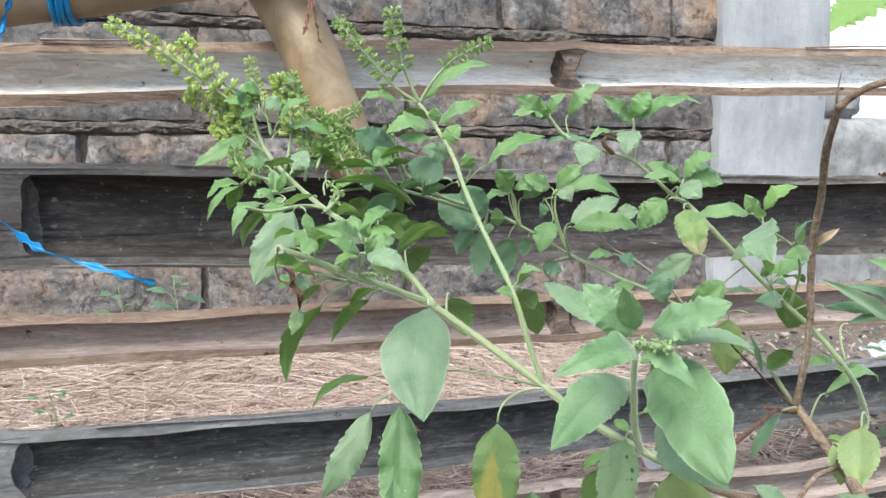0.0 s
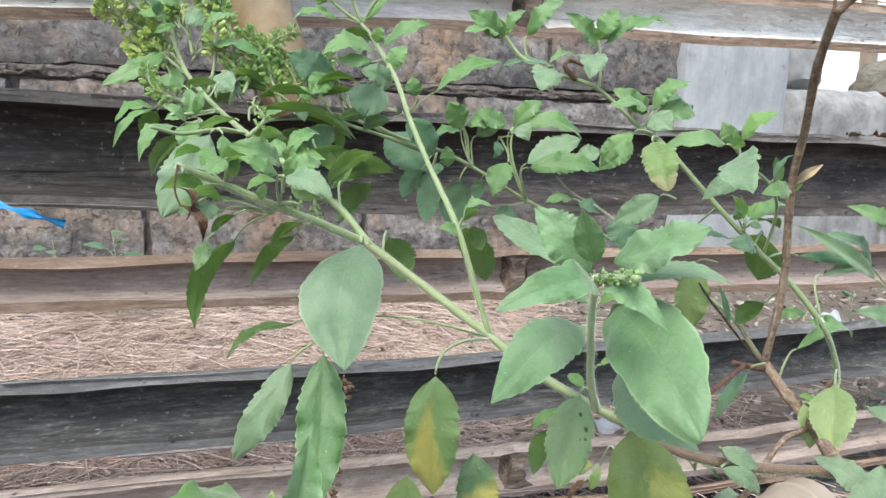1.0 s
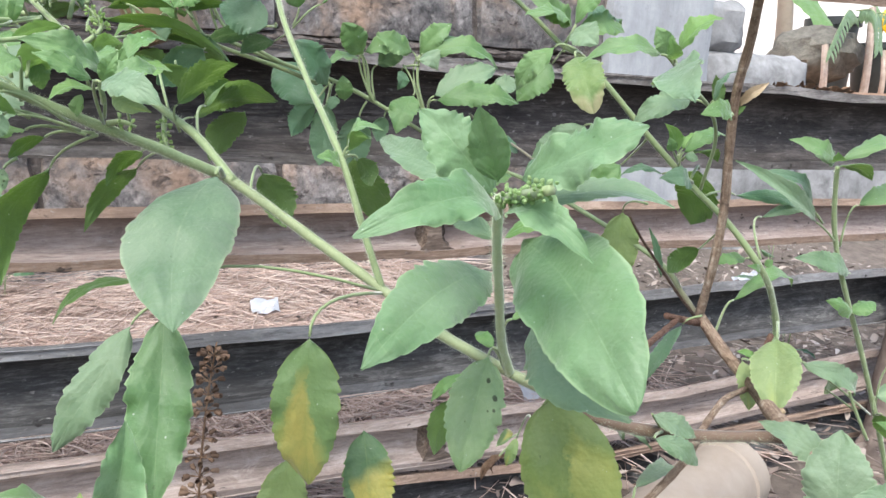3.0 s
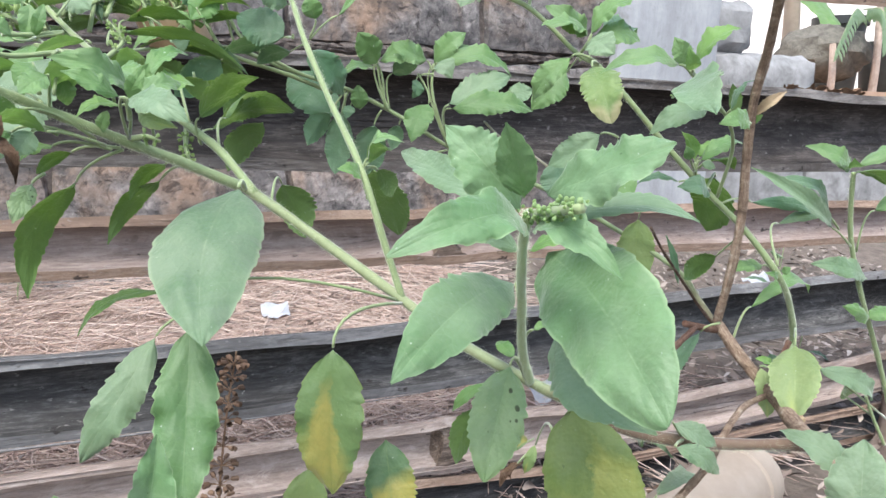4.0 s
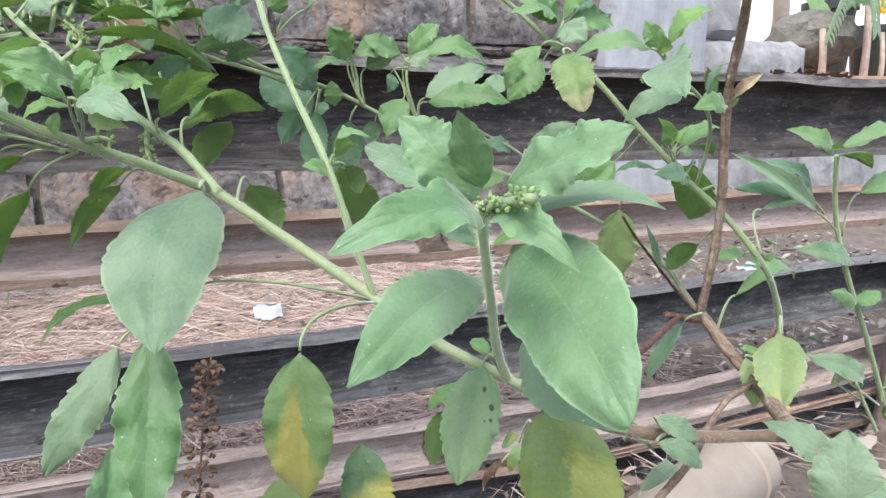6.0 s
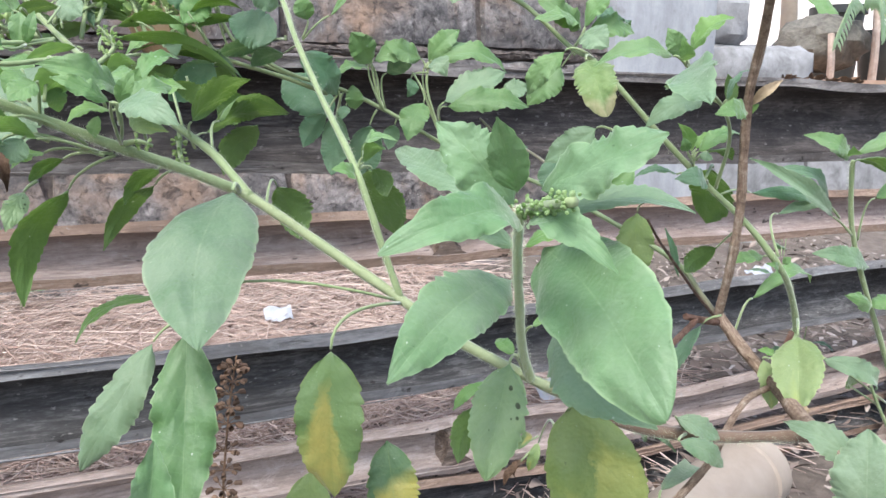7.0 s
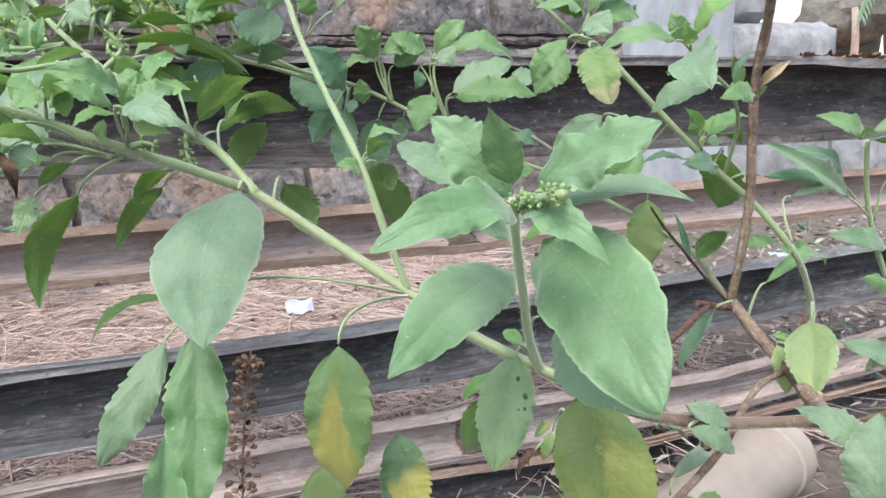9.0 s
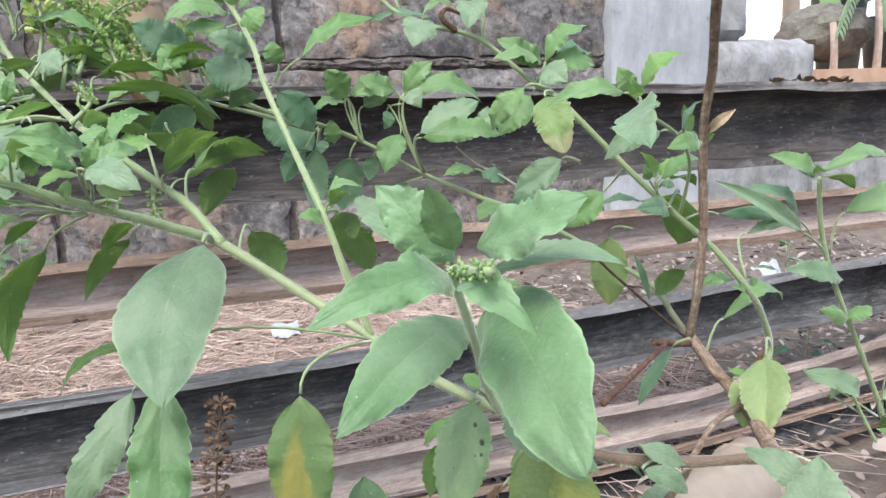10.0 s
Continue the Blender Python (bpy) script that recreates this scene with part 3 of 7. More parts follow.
# ---- the basil plant ----
def leaf_mat(name, dark, mid, light, vein, patch=None, amount=0.0, spots=False, glow=0.3, rough=0.5, dust=0.35, fade=None, rib=0.45, hem=0.5):
    """A leaf blade: pale midrib and faint side veins, quilted between them, dusty, light shining through."""
    n = Nodes(name)
    uv = n.tree.nodes.new("ShaderNodeTexCoord").outputs["UV"]
    sep = n.node("ShaderNodeSeparateXYZ", Vector=uv)
    u, v = sep.outputs["X"], sep.outputs["Y"]
    across = n.maths("ABSOLUTE", n.maths("SUBTRACT", u, 0.5))
    pos = n.world_coords()
    a = n.noise(pos, 75, 5, 0.65)
    fine = n.noise(pos, 700, 4, 0.7)
    cells = n.node("ShaderNodeTexVoronoi", Vector=pos, Scale=900.0).outputs["Distance"]
    col = n.ramp(a, (0.3, dark), (0.5, mid), (0.72, light))
    col = n.mix(n.maths("MULTIPLY", n.ramp(fine, (0.38, 0.0), (0.62, 1.0)), 0.45), col, dark)
    mottle = n.noise(pos, 210, 5, 0.72, 0.4)
    col = n.mix(n.maths("MULTIPLY", n.ramp(mottle, (0.34, 1.0), (0.56, 0.0)), 0.4), col, dark)
    tone = n.maths("MULTIPLY", n.random(), 0.5)
    col = n.mix(tone, col, light)
    film = n.noise(pos, 42, 5, 0.7, 0.6)
    col = n.mix(n.maths("MULTIPLY", n.ramp(film, (0.42, 0.0), (0.62, 1.0)), dust), col, n.mix(0.5, light, (0.30, 0.34, 0.27)))
    bloom = n.ramp(n.noise(pos, 24, 3, 0.55, 0.8), (0.40, 0.0), (0.66, 0.38))
    col = n.mix(bloom, col, n.mix(0.45, mid, (0.24, 0.27, 0.20)))
    if patch:
        big = n.noise(pos, 60, 4, 0.65, 0.3)
        if fade:
            limit = n.ramp(n.maths("ADD", u, n.maths("MULTIPLY", n.maths("SUBTRACT", n.noise(pos, 130, 5, 0.65), 0.5), 0.5)), *fade)
            where = n.maths("ADD", n.maths("SUBTRACT", v, limit), n.maths("ADD", n.maths("MULTIPLY", big, 0.35), 0.425))
        else:
            band = n.maths("MULTIPLY", n.maths("ABSOLUTE", n.maths("SUBTRACT", u, 0.60)), -0.8)
            where = n.maths("ADD", n.maths("ADD", n.maths("MULTIPLY", v, 0.55), n.maths("MULTIPLY", big, 0.55)), band)
        blot = n.mix(n.ramp(a, (0.35, 0.0), (0.65, 0.55)), patch, mid)
        col = n.mix(n.ramp(where, (0.55 - amount, 0.0), (0.72 - amount, 0.92)), col, blot)
    wob = n.maths("MULTIPLY", n.noise(pos, 90, 3, 0.6), 0.9)
    ladder = n.maths("FRACT", n.maths("ADD", n.maths("SUBTRACT", n.maths("MULTIPLY", v, 6.5), n.maths("MULTIPLY", across, 5.0)), wob))
    off = n.maths("ABSOLUTE", n.maths("SUBTRACT", ladder, 0.5))
    side = n.ramp(off, (0.0, 1.0), (0.09, 0.0))
    broken = n.ramp(n.noise(pos, 260, 4, 0.7), (0.36, 0.1), (0.62, 1.0))
    mid_rib = n.maths("MULTIPLY", n.ramp(across, (0.0, 1.0), (0.016, 0.0)), broken)
    groove = n.ramp(across, (0.0, 1.0), (0.06, 0.0))
    col = n.mix(n.maths("MULTIPLY", n.maths("MAXIMUM", n.maths("MULTIPLY", side, broken), n.maths("MULTIPLY", groove, 0.7)), 0.22), col, dark)
    col = n.mix(n.maths("MULTIPLY", mid_rib, rib), col, vein)
    col = n.mix(n.ramp(across, (0.465, 0.0), (0.493, hem)), col, vein)
    if spots:
        for bu, bv, size in ((0.36, 0.22, 0.030), (0.19, 0.35, 0.034), (0.17, 0.46, 0.022), (0.27, 0.48, 0.016), (0.62, 0.62, 0.010)):
            du = n.maths("MULTIPLY", n.maths("SUBTRACT", u, bu), 0.55)
            far = n.maths("SQRT", n.maths("ADD", n.maths("MULTIPLY", du, du), n.maths("POWER", n.maths("ABSOLUTE", n.maths("SUBTRACT", v, bv)), 2.0)))
            far = n.maths("ADD", far, n.maths("MULTIPLY", n.noise(pos, 800, 3, 0.6), 0.02))
            col = n.mix(n.ramp(far, (size, 0.95), (size + 0.008, 0.0)), col, (0.016, 0.016, 0.010))
    lace = n.node("ShaderNodeTexVoronoi", Vector=pos, Scale=230.0)
    lace.feature = "DISTANCE_TO_EDGE"
    net = n.maths("MULTIPLY", n.ramp(lace.outputs["Distance"], (0.0, 1.0), (0.05, 0.0)), broken)
    col = n.mix(n.maths("MULTIPLY", net, 0.16), col, vein)
    dots = n.noise(pos, 420, 3, 0.6)
    col = n.mix(n.ramp(dots, (0.70, 0.0), (0.76, 0.7)), col, n.mix(0.6, dark, (0.03, 0.03, 0.02)))
    speck = n.noise(pos, 900, 2, 0.5)
    col = n.mix(n.ramp(speck, (0.74, 0.0), (0.78, 0.7)), col, (0.5, 0.55, 0.45))
    n.set(Base_Color=col, Roughness=n.ramp(a, (0.3, rough - 0.1), (0.7, rough + 0.14)), Specular_IOR_Level=0.42, Sheen_Weight=0.35, Sheen_Roughness=0.45)
    quilt = n.maths("MULTIPLY", n.ramp(off, (0.0, 0.0), (0.28, 0.8), (0.5, 1.0)), 0.16)
    sunk = n.maths("MULTIPLY", n.ramp(across, (0.0, 0.0), (0.10, 1.0)), 0.25)
    relief = n.maths("ADD", n.maths("ADD", quilt, sunk), n.maths("ADD", n.maths("MULTIPLY", fine, 0.55), n.maths("MULTIPLY", cells, 0.3)))
    n.bump(n.maths("ADD", relief, n.maths("MULTIPLY", a, 0.3)), 0.5, 0.0007)
    tr = n.node("ShaderNodeBsdfTranslucent", Color=n.mix(0.35, col, (0.25, 0.42, 0.03)))
    mx = n.node("ShaderNodeMixShader", Fac=glow)
    n.tree.links.new(n.shader.outputs[0], mx.inputs[1])
    n.tree.links.new(tr.outputs[0], mx.inputs[2])
    n.tree.links.new(mx.outputs[0], n.out.inputs["Surface"])
    return n.mat


VEIN = (0.26, 0.36, 0.17)
M["leaf"] = leaf_mat("leaf_green", (0.065, 0.158, 0.036), (0.103, 0.22, 0.056), (0.157, 0.278, 0.086), VEIN)
M["leaf_dust"] = leaf_mat("leaf_dusty", (0.085, 0.155, 0.075), (0.125, 0.205, 0.108), (0.18, 0.26, 0.15), (0.32, 0.38, 0.24), dust=0.5)
# front whorl: light from above painted in as a brighter copy of the leaf green
M["leaf_toplit"] = leaf_mat("leaf_toplit_whorl", (0.088, 0.18, 0.068), (0.134, 0.248, 0.106), (0.186, 0.31, 0.153), (0.32, 0.43, 0.24))
M["leaf_grey"] = leaf_mat("leaf_grey_green", (0.108, 0.188, 0.095), (0.148, 0.238, 0.127), (0.198, 0.292, 0.168), (0.28, 0.38, 0.22))
# bluish deep green; on rear and inner leaves it also paints in their shade
M["leaf_dark"] = leaf_mat("leaf_deep_shaded_green", (0.05, 0.125, 0.06), (0.072, 0.16, 0.08), (0.10, 0.20, 0.105), (0.16, 0.27, 0.15))
# leaves seen from below: shade and backlight painted in as darker, yellower green
M["under"] = leaf_mat("leaf_underside_shade", (0.045, 0.10, 0.015), (0.07, 0.14, 0.022), (0.10, 0.18, 0.035), (0.17, 0.27, 0.08), glow=0.36, dust=0.1)
M["leaf_mid"] = leaf_mat("leaf_fresh", (0.054, 0.130, 0.036), (0.082, 0.176, 0.054), (0.118, 0.222, 0.080), (0.25, 0.36, 0.18), dust=0.3, hem=0.75)
M["yellow_half"] = leaf_mat("leaf_yellowing_half", (0.09, 0.14, 0.03), (0.14, 0.19, 0.045), (0.19, 0.24, 0.065), (0.16, 0.20, 0.06), (0.30, 0.31, 0.075), 0.0, dust=0.15, fade=((0.0, 0.42), (0.30, 0.20), (0.48, 0.28), (0.56, 0.66), (0.8, 0.50), (1.0, 0.70)), rib=0.1)
M["young"] = leaf_mat("leaf_young", (0.10, 0.22, 0.045), (0.14, 0.28, 0.06), (0.2, 0.35, 0.085), (0.28, 0.42, 0.14), glow=0.4)
M["yellow"] = leaf_mat("leaf_half_yellow", (0.05, 0.105, 0.025), (0.075, 0.14, 0.035), (0.105, 0.18, 0.05), (0.14, 0.17, 0.05), (0.30, 0.255, 0.065), 0.0, dust=0.1, fade=((0.0, 0.80), (0.38, 0.62), (0.53, 0.20), (0.68, 0.22), (0.80, 0.50), (1.0, 0.60)), rib=0.15)
M["yellow3"] = leaf_mat("leaf_dark_half_yellow", (0.03, 0.085, 0.03), (0.045, 0.11, 0.038), (0.065, 0.14, 0.05), (0.2, 0.26, 0.08), (0.36, 0.30, 0.06), 0.0, dust=0.05, fade=((0.0, 0.26), (0.45, 0.36), (0.82, 0.42), (0.9, 0.95)))
M["yellow2"] = leaf_mat("leaf_yellowing", (0.12, 0.2, 0.05), (0.17, 0.25, 0.065), (0.22, 0.3, 0.08), (0.3, 0.36, 0.12), (0.33, 0.34, 0.085), 0.02)
M["pale"] = leaf_mat("leaf_pale_yellow", (0.18, 0.26, 0.095), (0.25, 0.33, 0.125), (0.33, 0.40, 0.17), (0.42, 0.48, 0.22), (0.34, 0.38, 0.12), 0.0, glow=0.4, dust=0.1)
M["curl"] = leaf_mat("leaf_curled", (0.10, 0.18, 0.045), (0.15, 0.235, 0.062), (0.21, 0.285, 0.09), (0.36, 0.36, 0.2), (0.42, 0.35, 0.22), 0.0, dust=0.1, fade=((0.0, 0.74), (0.5, 0.9), (1.0, 0.6)))
M["spotted"] = leaf_mat("leaf_spotted", (0.11, 0.19, 0.07), (0.16, 0.245, 0.10), (0.215, 0.305, 0.145), VEIN, spots=True)


def stem_mat(name, lo, hi, brown=None, brown_lo=None, turn=0.40):
    n = Nodes(name)
    pos = n.world_coords()
    f = n.noise(pos, 260, 4, 0.6)
    col = n.mix(f, lo, hi)
    if brown:
        uv = n.tree.nodes.new("ShaderNodeTexCoord").outputs["UV"]
        v = n.node("ShaderNodeSeparateXYZ", Vector=uv).outputs["Y"]
        edge = n.maths("ADD", v, n.maths("MULTIPLY", n.noise(pos, 120, 3, 0.6), 0.12))
        wood = n.mix(f, brown_lo, brown)
        col = n.mix(n.ramp(edge, (turn, 0.0), (turn + 0.16, 1.0)), wood, col)
    n.set(Base_Color=col, Roughness=0.55, Specular_IOR_Level=0.35, Sheen_Weight=0.6, Sheen_Roughness=0.4)
    n.bump(f, 0.4, 0.0004)
    tr = n.node("ShaderNodeBsdfTranslucent", Color=col)
    mx = n.node("ShaderNodeMixShader", Fac=0.2)
    n.tree.links.new(n.shader.outputs[0], mx.inputs[1])
    n.tree.links.new(tr.outputs[0], mx.inputs[2])
    n.tree.links.new(mx.outputs[0], n.out.inputs["Surface"])
    return n.mat


M["stem"] = stem_mat("stem_green", (0.20, 0.265, 0.12), (0.33, 0.395, 0.205))
M["stem_light"] = stem_mat("stem_pale_green", (0.36, 0.46, 0.21), (0.52, 0.60, 0.34))
M["stem_main"] = stem_mat("stem_green_to_wood", (0.23, 0.28, 0.14), (0.385, 0.425, 0.25), (0.24, 0.165, 0.12), (0.1, 0.065, 0.045))
M["stem_rear"] = stem_mat("stem_rear_to_wood", (0.17, 0.23, 0.10), (0.29, 0.35, 0.19), (0.24, 0.165, 0.12), (0.1, 0.065, 0.045), 0.16)
M["stem_dry"] = stem_mat("stem_dry_green", (0.23, 0.22, 0.15), (0.36, 0.33, 0.25))


def bark_mat(name, lo, mid, hi):
    n = Nodes(name)
    pos = n.world_coords()
    f = n.noise(pos, 420, 6, 0.7, 0.5)
    g = n.noise(pos, 60, 4, 0.6)
    uv = n.tree.nodes.new("ShaderNodeTexCoord").outputs["UV"]
    grain = n.noise(n.node("ShaderNodeMapping", Vector=uv, Scale=(14.0, 22.0, 1.0)).outputs["Vector"], 1.0, 5, 0.7, 0.6)
    col = n.ramp(n.maths("ADD", n.maths("ADD", n.maths("MULTIPLY", f, 0.4), n.maths("MULTIPLY", grain, 0.35)), n.maths("MULTIPLY", g, 0.25)), (0.36, lo), (0.5, mid), (0.63, hi))
    n.set(Base_Color=col, Roughness=0.8, Specular_IOR_Level=0.25)
    n.bump(n.maths("ADD", f, grain), 1.0, 0.0012)
    return n.mat


M["bark"] = bark_mat("bark_brown", (0.06, 0.038, 0.027), (0.185, 0.12, 0.088), (0.37, 0.285, 0.23))
M["bark_red"] = bark_mat("bark_reddish", (0.075, 0.038, 0.025), (0.195, 0.105, 0.072), (0.33, 0.215, 0.16))
M["bark_twig"] = bark_mat("bark_twig", (0.09, 0.055, 0.038), (0.31, 0.22, 0.16), (0.60, 0.50, 0.40))
M["drybrown"] = bark_mat("dry_brown", (0.06, 0.035, 0.022), (0.15, 0.09, 0.055), (0.27, 0.18, 0.12))
M["bract"] = plain_mat("dry_bract", (0.16, 0.11, 0.065), (0.36, 0.28, 0.18), 300, 0.6, 0.5)
M["hair"] = plain_mat("stem_hair", (0.50, 0.56, 0.36), (0.62, 0.66, 0.5), 50, 0.5, 0.0)
def petal_mat(name, lo, mid, hi):
    n = Nodes(name)
    col = n.ramp(n.island(), (0.0, lo), (0.5, mid), (1.0, hi))
    n.set(Base_Color=col, Roughness=0.6, Specular_IOR_Level=0.3)
    tr = n.node("ShaderNodeBsdfTranslucent", Color=col)
    mx = n.node("ShaderNodeMixShader", Fac=0.55)
    n.tree.links.new(n.shader.outputs[0], mx.inputs[1])
    n.tree.links.new(tr.outputs[0], mx.inputs[2])
    n.tree.links.new(mx.outputs[0], n.out.inputs["Surface"])
    return n.mat


M["flower"] = petal_mat("flower_yellow_green", (0.38, 0.48, 0.14), (0.52, 0.62, 0.22), (0.68, 0.75, 0.38))
M["flower_green"] = petal_mat("flower_green", (0.22, 0.34, 0.10), (0.33, 0.46, 0.17), (0.47, 0.58, 0.28))
M["bud"] = petal_mat("flower_bud", (0.30, 0.43, 0.18), (0.38, 0.51, 0.24), (0.46, 0.58, 0.31))
M["drycalyx"] = straw_mat("dry_calyx", (0.06, 0.035, 0.022), (0.13, 0.078, 0.05), (0.23, 0.15, 0.1))

plant = thing("basil_plant", "bushy green basil with hairy stems and flower spikes", "plant", (0.36, 0.19, 0.0))
rng = random.Random(12)


def stem(name, pts, radii, mat, hair=0, label="", parent=None):
    """A stem through pts; radii at its two ends; short stiff hairs standing off it."""
    n = max(10, 7 * len(pts))
    line = smooth_line(pts, n)
    k = np.linspace(0, 1, n)
    rad = radii[0] + (radii[1] - radii[0]) * k
    rad = rad * (1 + 0.05 * np.sin(k * 37 + len(pts)) + 0.04 * np.sin(k * 91 + 2 * len(pts)))
    s = Soup()
    v, f = tube(line, rad, 9)
    s.add(v, f, 0, [(abs(2 * (i % 9) / 9 - 1), float(k[i // 9])) for i in range(len(v))])
    tang = np.gradient(line, axis=0)
    for _ in range(hair):
        i = rng.randrange(1, n - 1)
        d = np.array([rng.gauss(0, 1) for _ in range(3)])
        t = tang[i] / (np.linalg.norm(tang[i]) + 1e-9)
        d -= t * (d @ t)
        d /= np.linalg.norm(d) + 1e-9
        p = line[i] + tang[i] * rng.uniform(-0.5, 0.5) + d * rad[i] * 0.9
        ln = rng.uniform(0.0003, 0.0014)
        w = np.cross(d, t) * 0.000025 + t * 0.00002
        s.add([p - w, p + w, p + d * ln + t * rng.uniform(-0.3, 0.3) * ln], [(0, 1, 2)], 1)
    return part(name, s.mesh(name, [M[mat], M["hair"]]), parent or plant, label)


def blade(base, tip, width, normal, bow, fold, wav, rows=26, half=4, teeth=9, lobes=0.085, side=0.0, twist=0.0, blunt=0.0):
    """The blade of a leaf from base to tip: a rounded oval with a pointed tip, toothed, arched, folded and quilted."""
    b, t, nrm = np.array(base), np.array(tip), np.array(normal, float)
    ax = t - b
    ln = np.linalg.norm(ax)
    ax /= ln
    nrm -= ax * (nrm @ ax)
    nrm /= np.linalg.norm(nrm)
    sd = np.cross(ax, nrm)
    big = width > 0.013
    ph = rng.uniform(0, 6.3)
    side += rng.uniform(-0.06, 0.06) * (0.2 if big else 1.0)
    twist += rng.uniform(-0.5, 0.5) * (0.15 if big else 1.0)
    full = rng.uniform(0.80, 0.92)
    power = rng.uniform(0.58, 0.68) if big else rng.uniform(0.60, 0.80)
    power *= 1 - blunt
    droop = rng.uniform(0.0, 0.22) * (0.15 if big else 1.0)
    fold = fold * (1.0 if big else rng.uniform(1.2, 3.2))
    wav = wav * (1.0 if big else 1.3)
    bow = bow * (1.0 if big else rng.uniform(0.9, 1.7))
    curl = rng.uniform(0.10, 0.30)
    nick = [rng.uniform(0.25, 1.4) for _ in range(2 * teeth + 10)]
    shift = (rng.uniform(0, 1), rng.uniform(0, 1))
    cuts = {5: (0.0, 0.24, 0.48, 0.70, 0.89, 1.0), 3: (0.0, 0.42, 0.80, 1.0)}.get(half)
    v, uv, f = [], [], []
    cols = 2 * half + 1
    for i in range(rows + 1):
        q = i / rows
        w = max(0.00025, 0.5 * width * max(0.0, math.sin(math.pi * q ** full)) ** (power * (0.88 + 0.34 * q * q)))
        c = b + ax * ln * q + nrm * ln * (bow * 4 * q * (1 - q) + droop * (q - q ** 3)) + sd * side * ln * math.sin(math.pi * q)
        ct, st = math.cos(twist * (q - 0.4)), math.sin(twist * (q - 0.4))
        s2, n2 = sd * ct + nrm * st, nrm * ct - sd * st
        for j in range(-half, half + 1):
            e = cuts[abs(j)] if cuts else abs(j) / half
            x = math.copysign(e, j)
            hem = 1 if j > 0 else 0
            place = q * teeth + shift[hem] + 0.55 * math.sin(5 * q + ph + 2 * hem) + 0.2 * math.sin(17 * q + ph)
            saw = place % 1.0
            tooth = (saw / 0.8) ** 0.7 if saw < 0.8 else (1 - saw) / 0.2
            bite = lobes * nick[int(place + 1) + (teeth + 4) * hem] * min(1.0, max(0.0, q - 0.08) * 5)
            edge = 1.0
            if e > 0.95:
                edge += bite * (tooth - 0.6) + 0.05 * noise.noise(Vector((q * 7, ph, j)))
            ruffle = math.sin(ph + 15 * q + 1.3 * hem) + 0.35 * math.sin(2.3 * ph + 37 * q + 2.1 * hem)
            up = fold * e * w + wav * min(ln, 2.4 * width) * e ** 2.5 * ruffle * math.sin(math.pi * q) ** 0.5 - curl * w * e ** 3
            up += (0.35 * bite * w * (tooth - 0.5)) * e ** 4
            rise = math.sin((q * teeth * 0.62 - 1.5 * e) * 2 * math.pi + ph + 0.7 * hem)
            up += width * (0.009 * rise * e * (1.2 - e) + 0.05 * noise.noise(Vector((q * 4, ph, x * 2.2))))
            v.append(c + s2 * x * w * edge + n2 * up + ax * (0.05 * ln * e * (1 - q)))
            uv.append((0.5 + 0.5 * x, q))
    for i in range(rows):
        for j in range(cols - 1):
            k = i * cols + j
            f.append((k, k + 1, k + cols + 1, k + cols))
    return v, f, uv


def leaf(branch, base, tip, width, normal, bow, fold, mat, stalk, wav=0.02, label="", name="leaf", side=0.0, twist=0.0, blunt=0.0):
    s = Soup()
    small = width < 0.009
    if small:
        shape = (54, 3, 9, 0.17)
    else:
        shape = (84, 5, 11, 0.05 if width > 0.02 else 0.14 if width > 0.013 else 0.18)
    v, f, uv = blade(base, tip, width, normal, bow, fold, wav, *shape, side, twist, blunt)
    s.add(v, f, 0, uv)
    if stalk is not None:
        a, b = np.array(stalk), np.array(base)
        d = np.array(tip) - b
        d /= np.linalg.norm(d)
        gap = np.linalg.norm(b - a)
        away = (b - a) / max(gap, 1e-6)
        ctrl = b - d * (0.3 if away @ d > -0.2 else 0.08) * gap + np.array((0, 0, 0.06 * gap))
        k = np.linspace(0, 1, 9)[:, None]
        line = (1 - k) ** 2 * a + 2 * k * (1 - k) * ctrl + k * k * b
        thick = max(0.0004, min(0.0008, width * 0.028))
        s.add(*tube(line, [thick * (1.15 - 0.35 * i / 8) for i in range(9)], 6), 1)
    return part(name, s.mesh(name, [M[mat], M["stem"]]), branch, label)


def calyx(at, way, size, soup, mat):
    """A small open bell with a lip."""
    d = np.array(way) / np.linalg.norm(way)
    a = np.cross(d, (0.3, 0.5, 0.81))
    a /= np.linalg.norm(a)
    b = np.cross(d, a)
    v, f = [], []
    for k, (h, r) in enumerate(((0.0, 0.16), (0.4, 0.46), (0.85, 0.42), (1.15, 0.5))):
        for j in range(6):
            w = 2 * math.pi * j / 6
            lip = 0.25 if (k == 3 and j in (0, 1)) else (0.12 * (j % 2) if k == 3 else 0.0)
            v.append(np.array(at) + size * ((h + lip) * d + r * (math.cos(w) * a + math.sin(w) * b)))
    for k in range(3):
        for j in range(6):
            f.append((k * 6 + j, k * 6 + (j + 1) % 6, (k + 1) * 6 + (j + 1) % 6, (k + 1) * 6 + j))
    soup.add(v, f, mat)


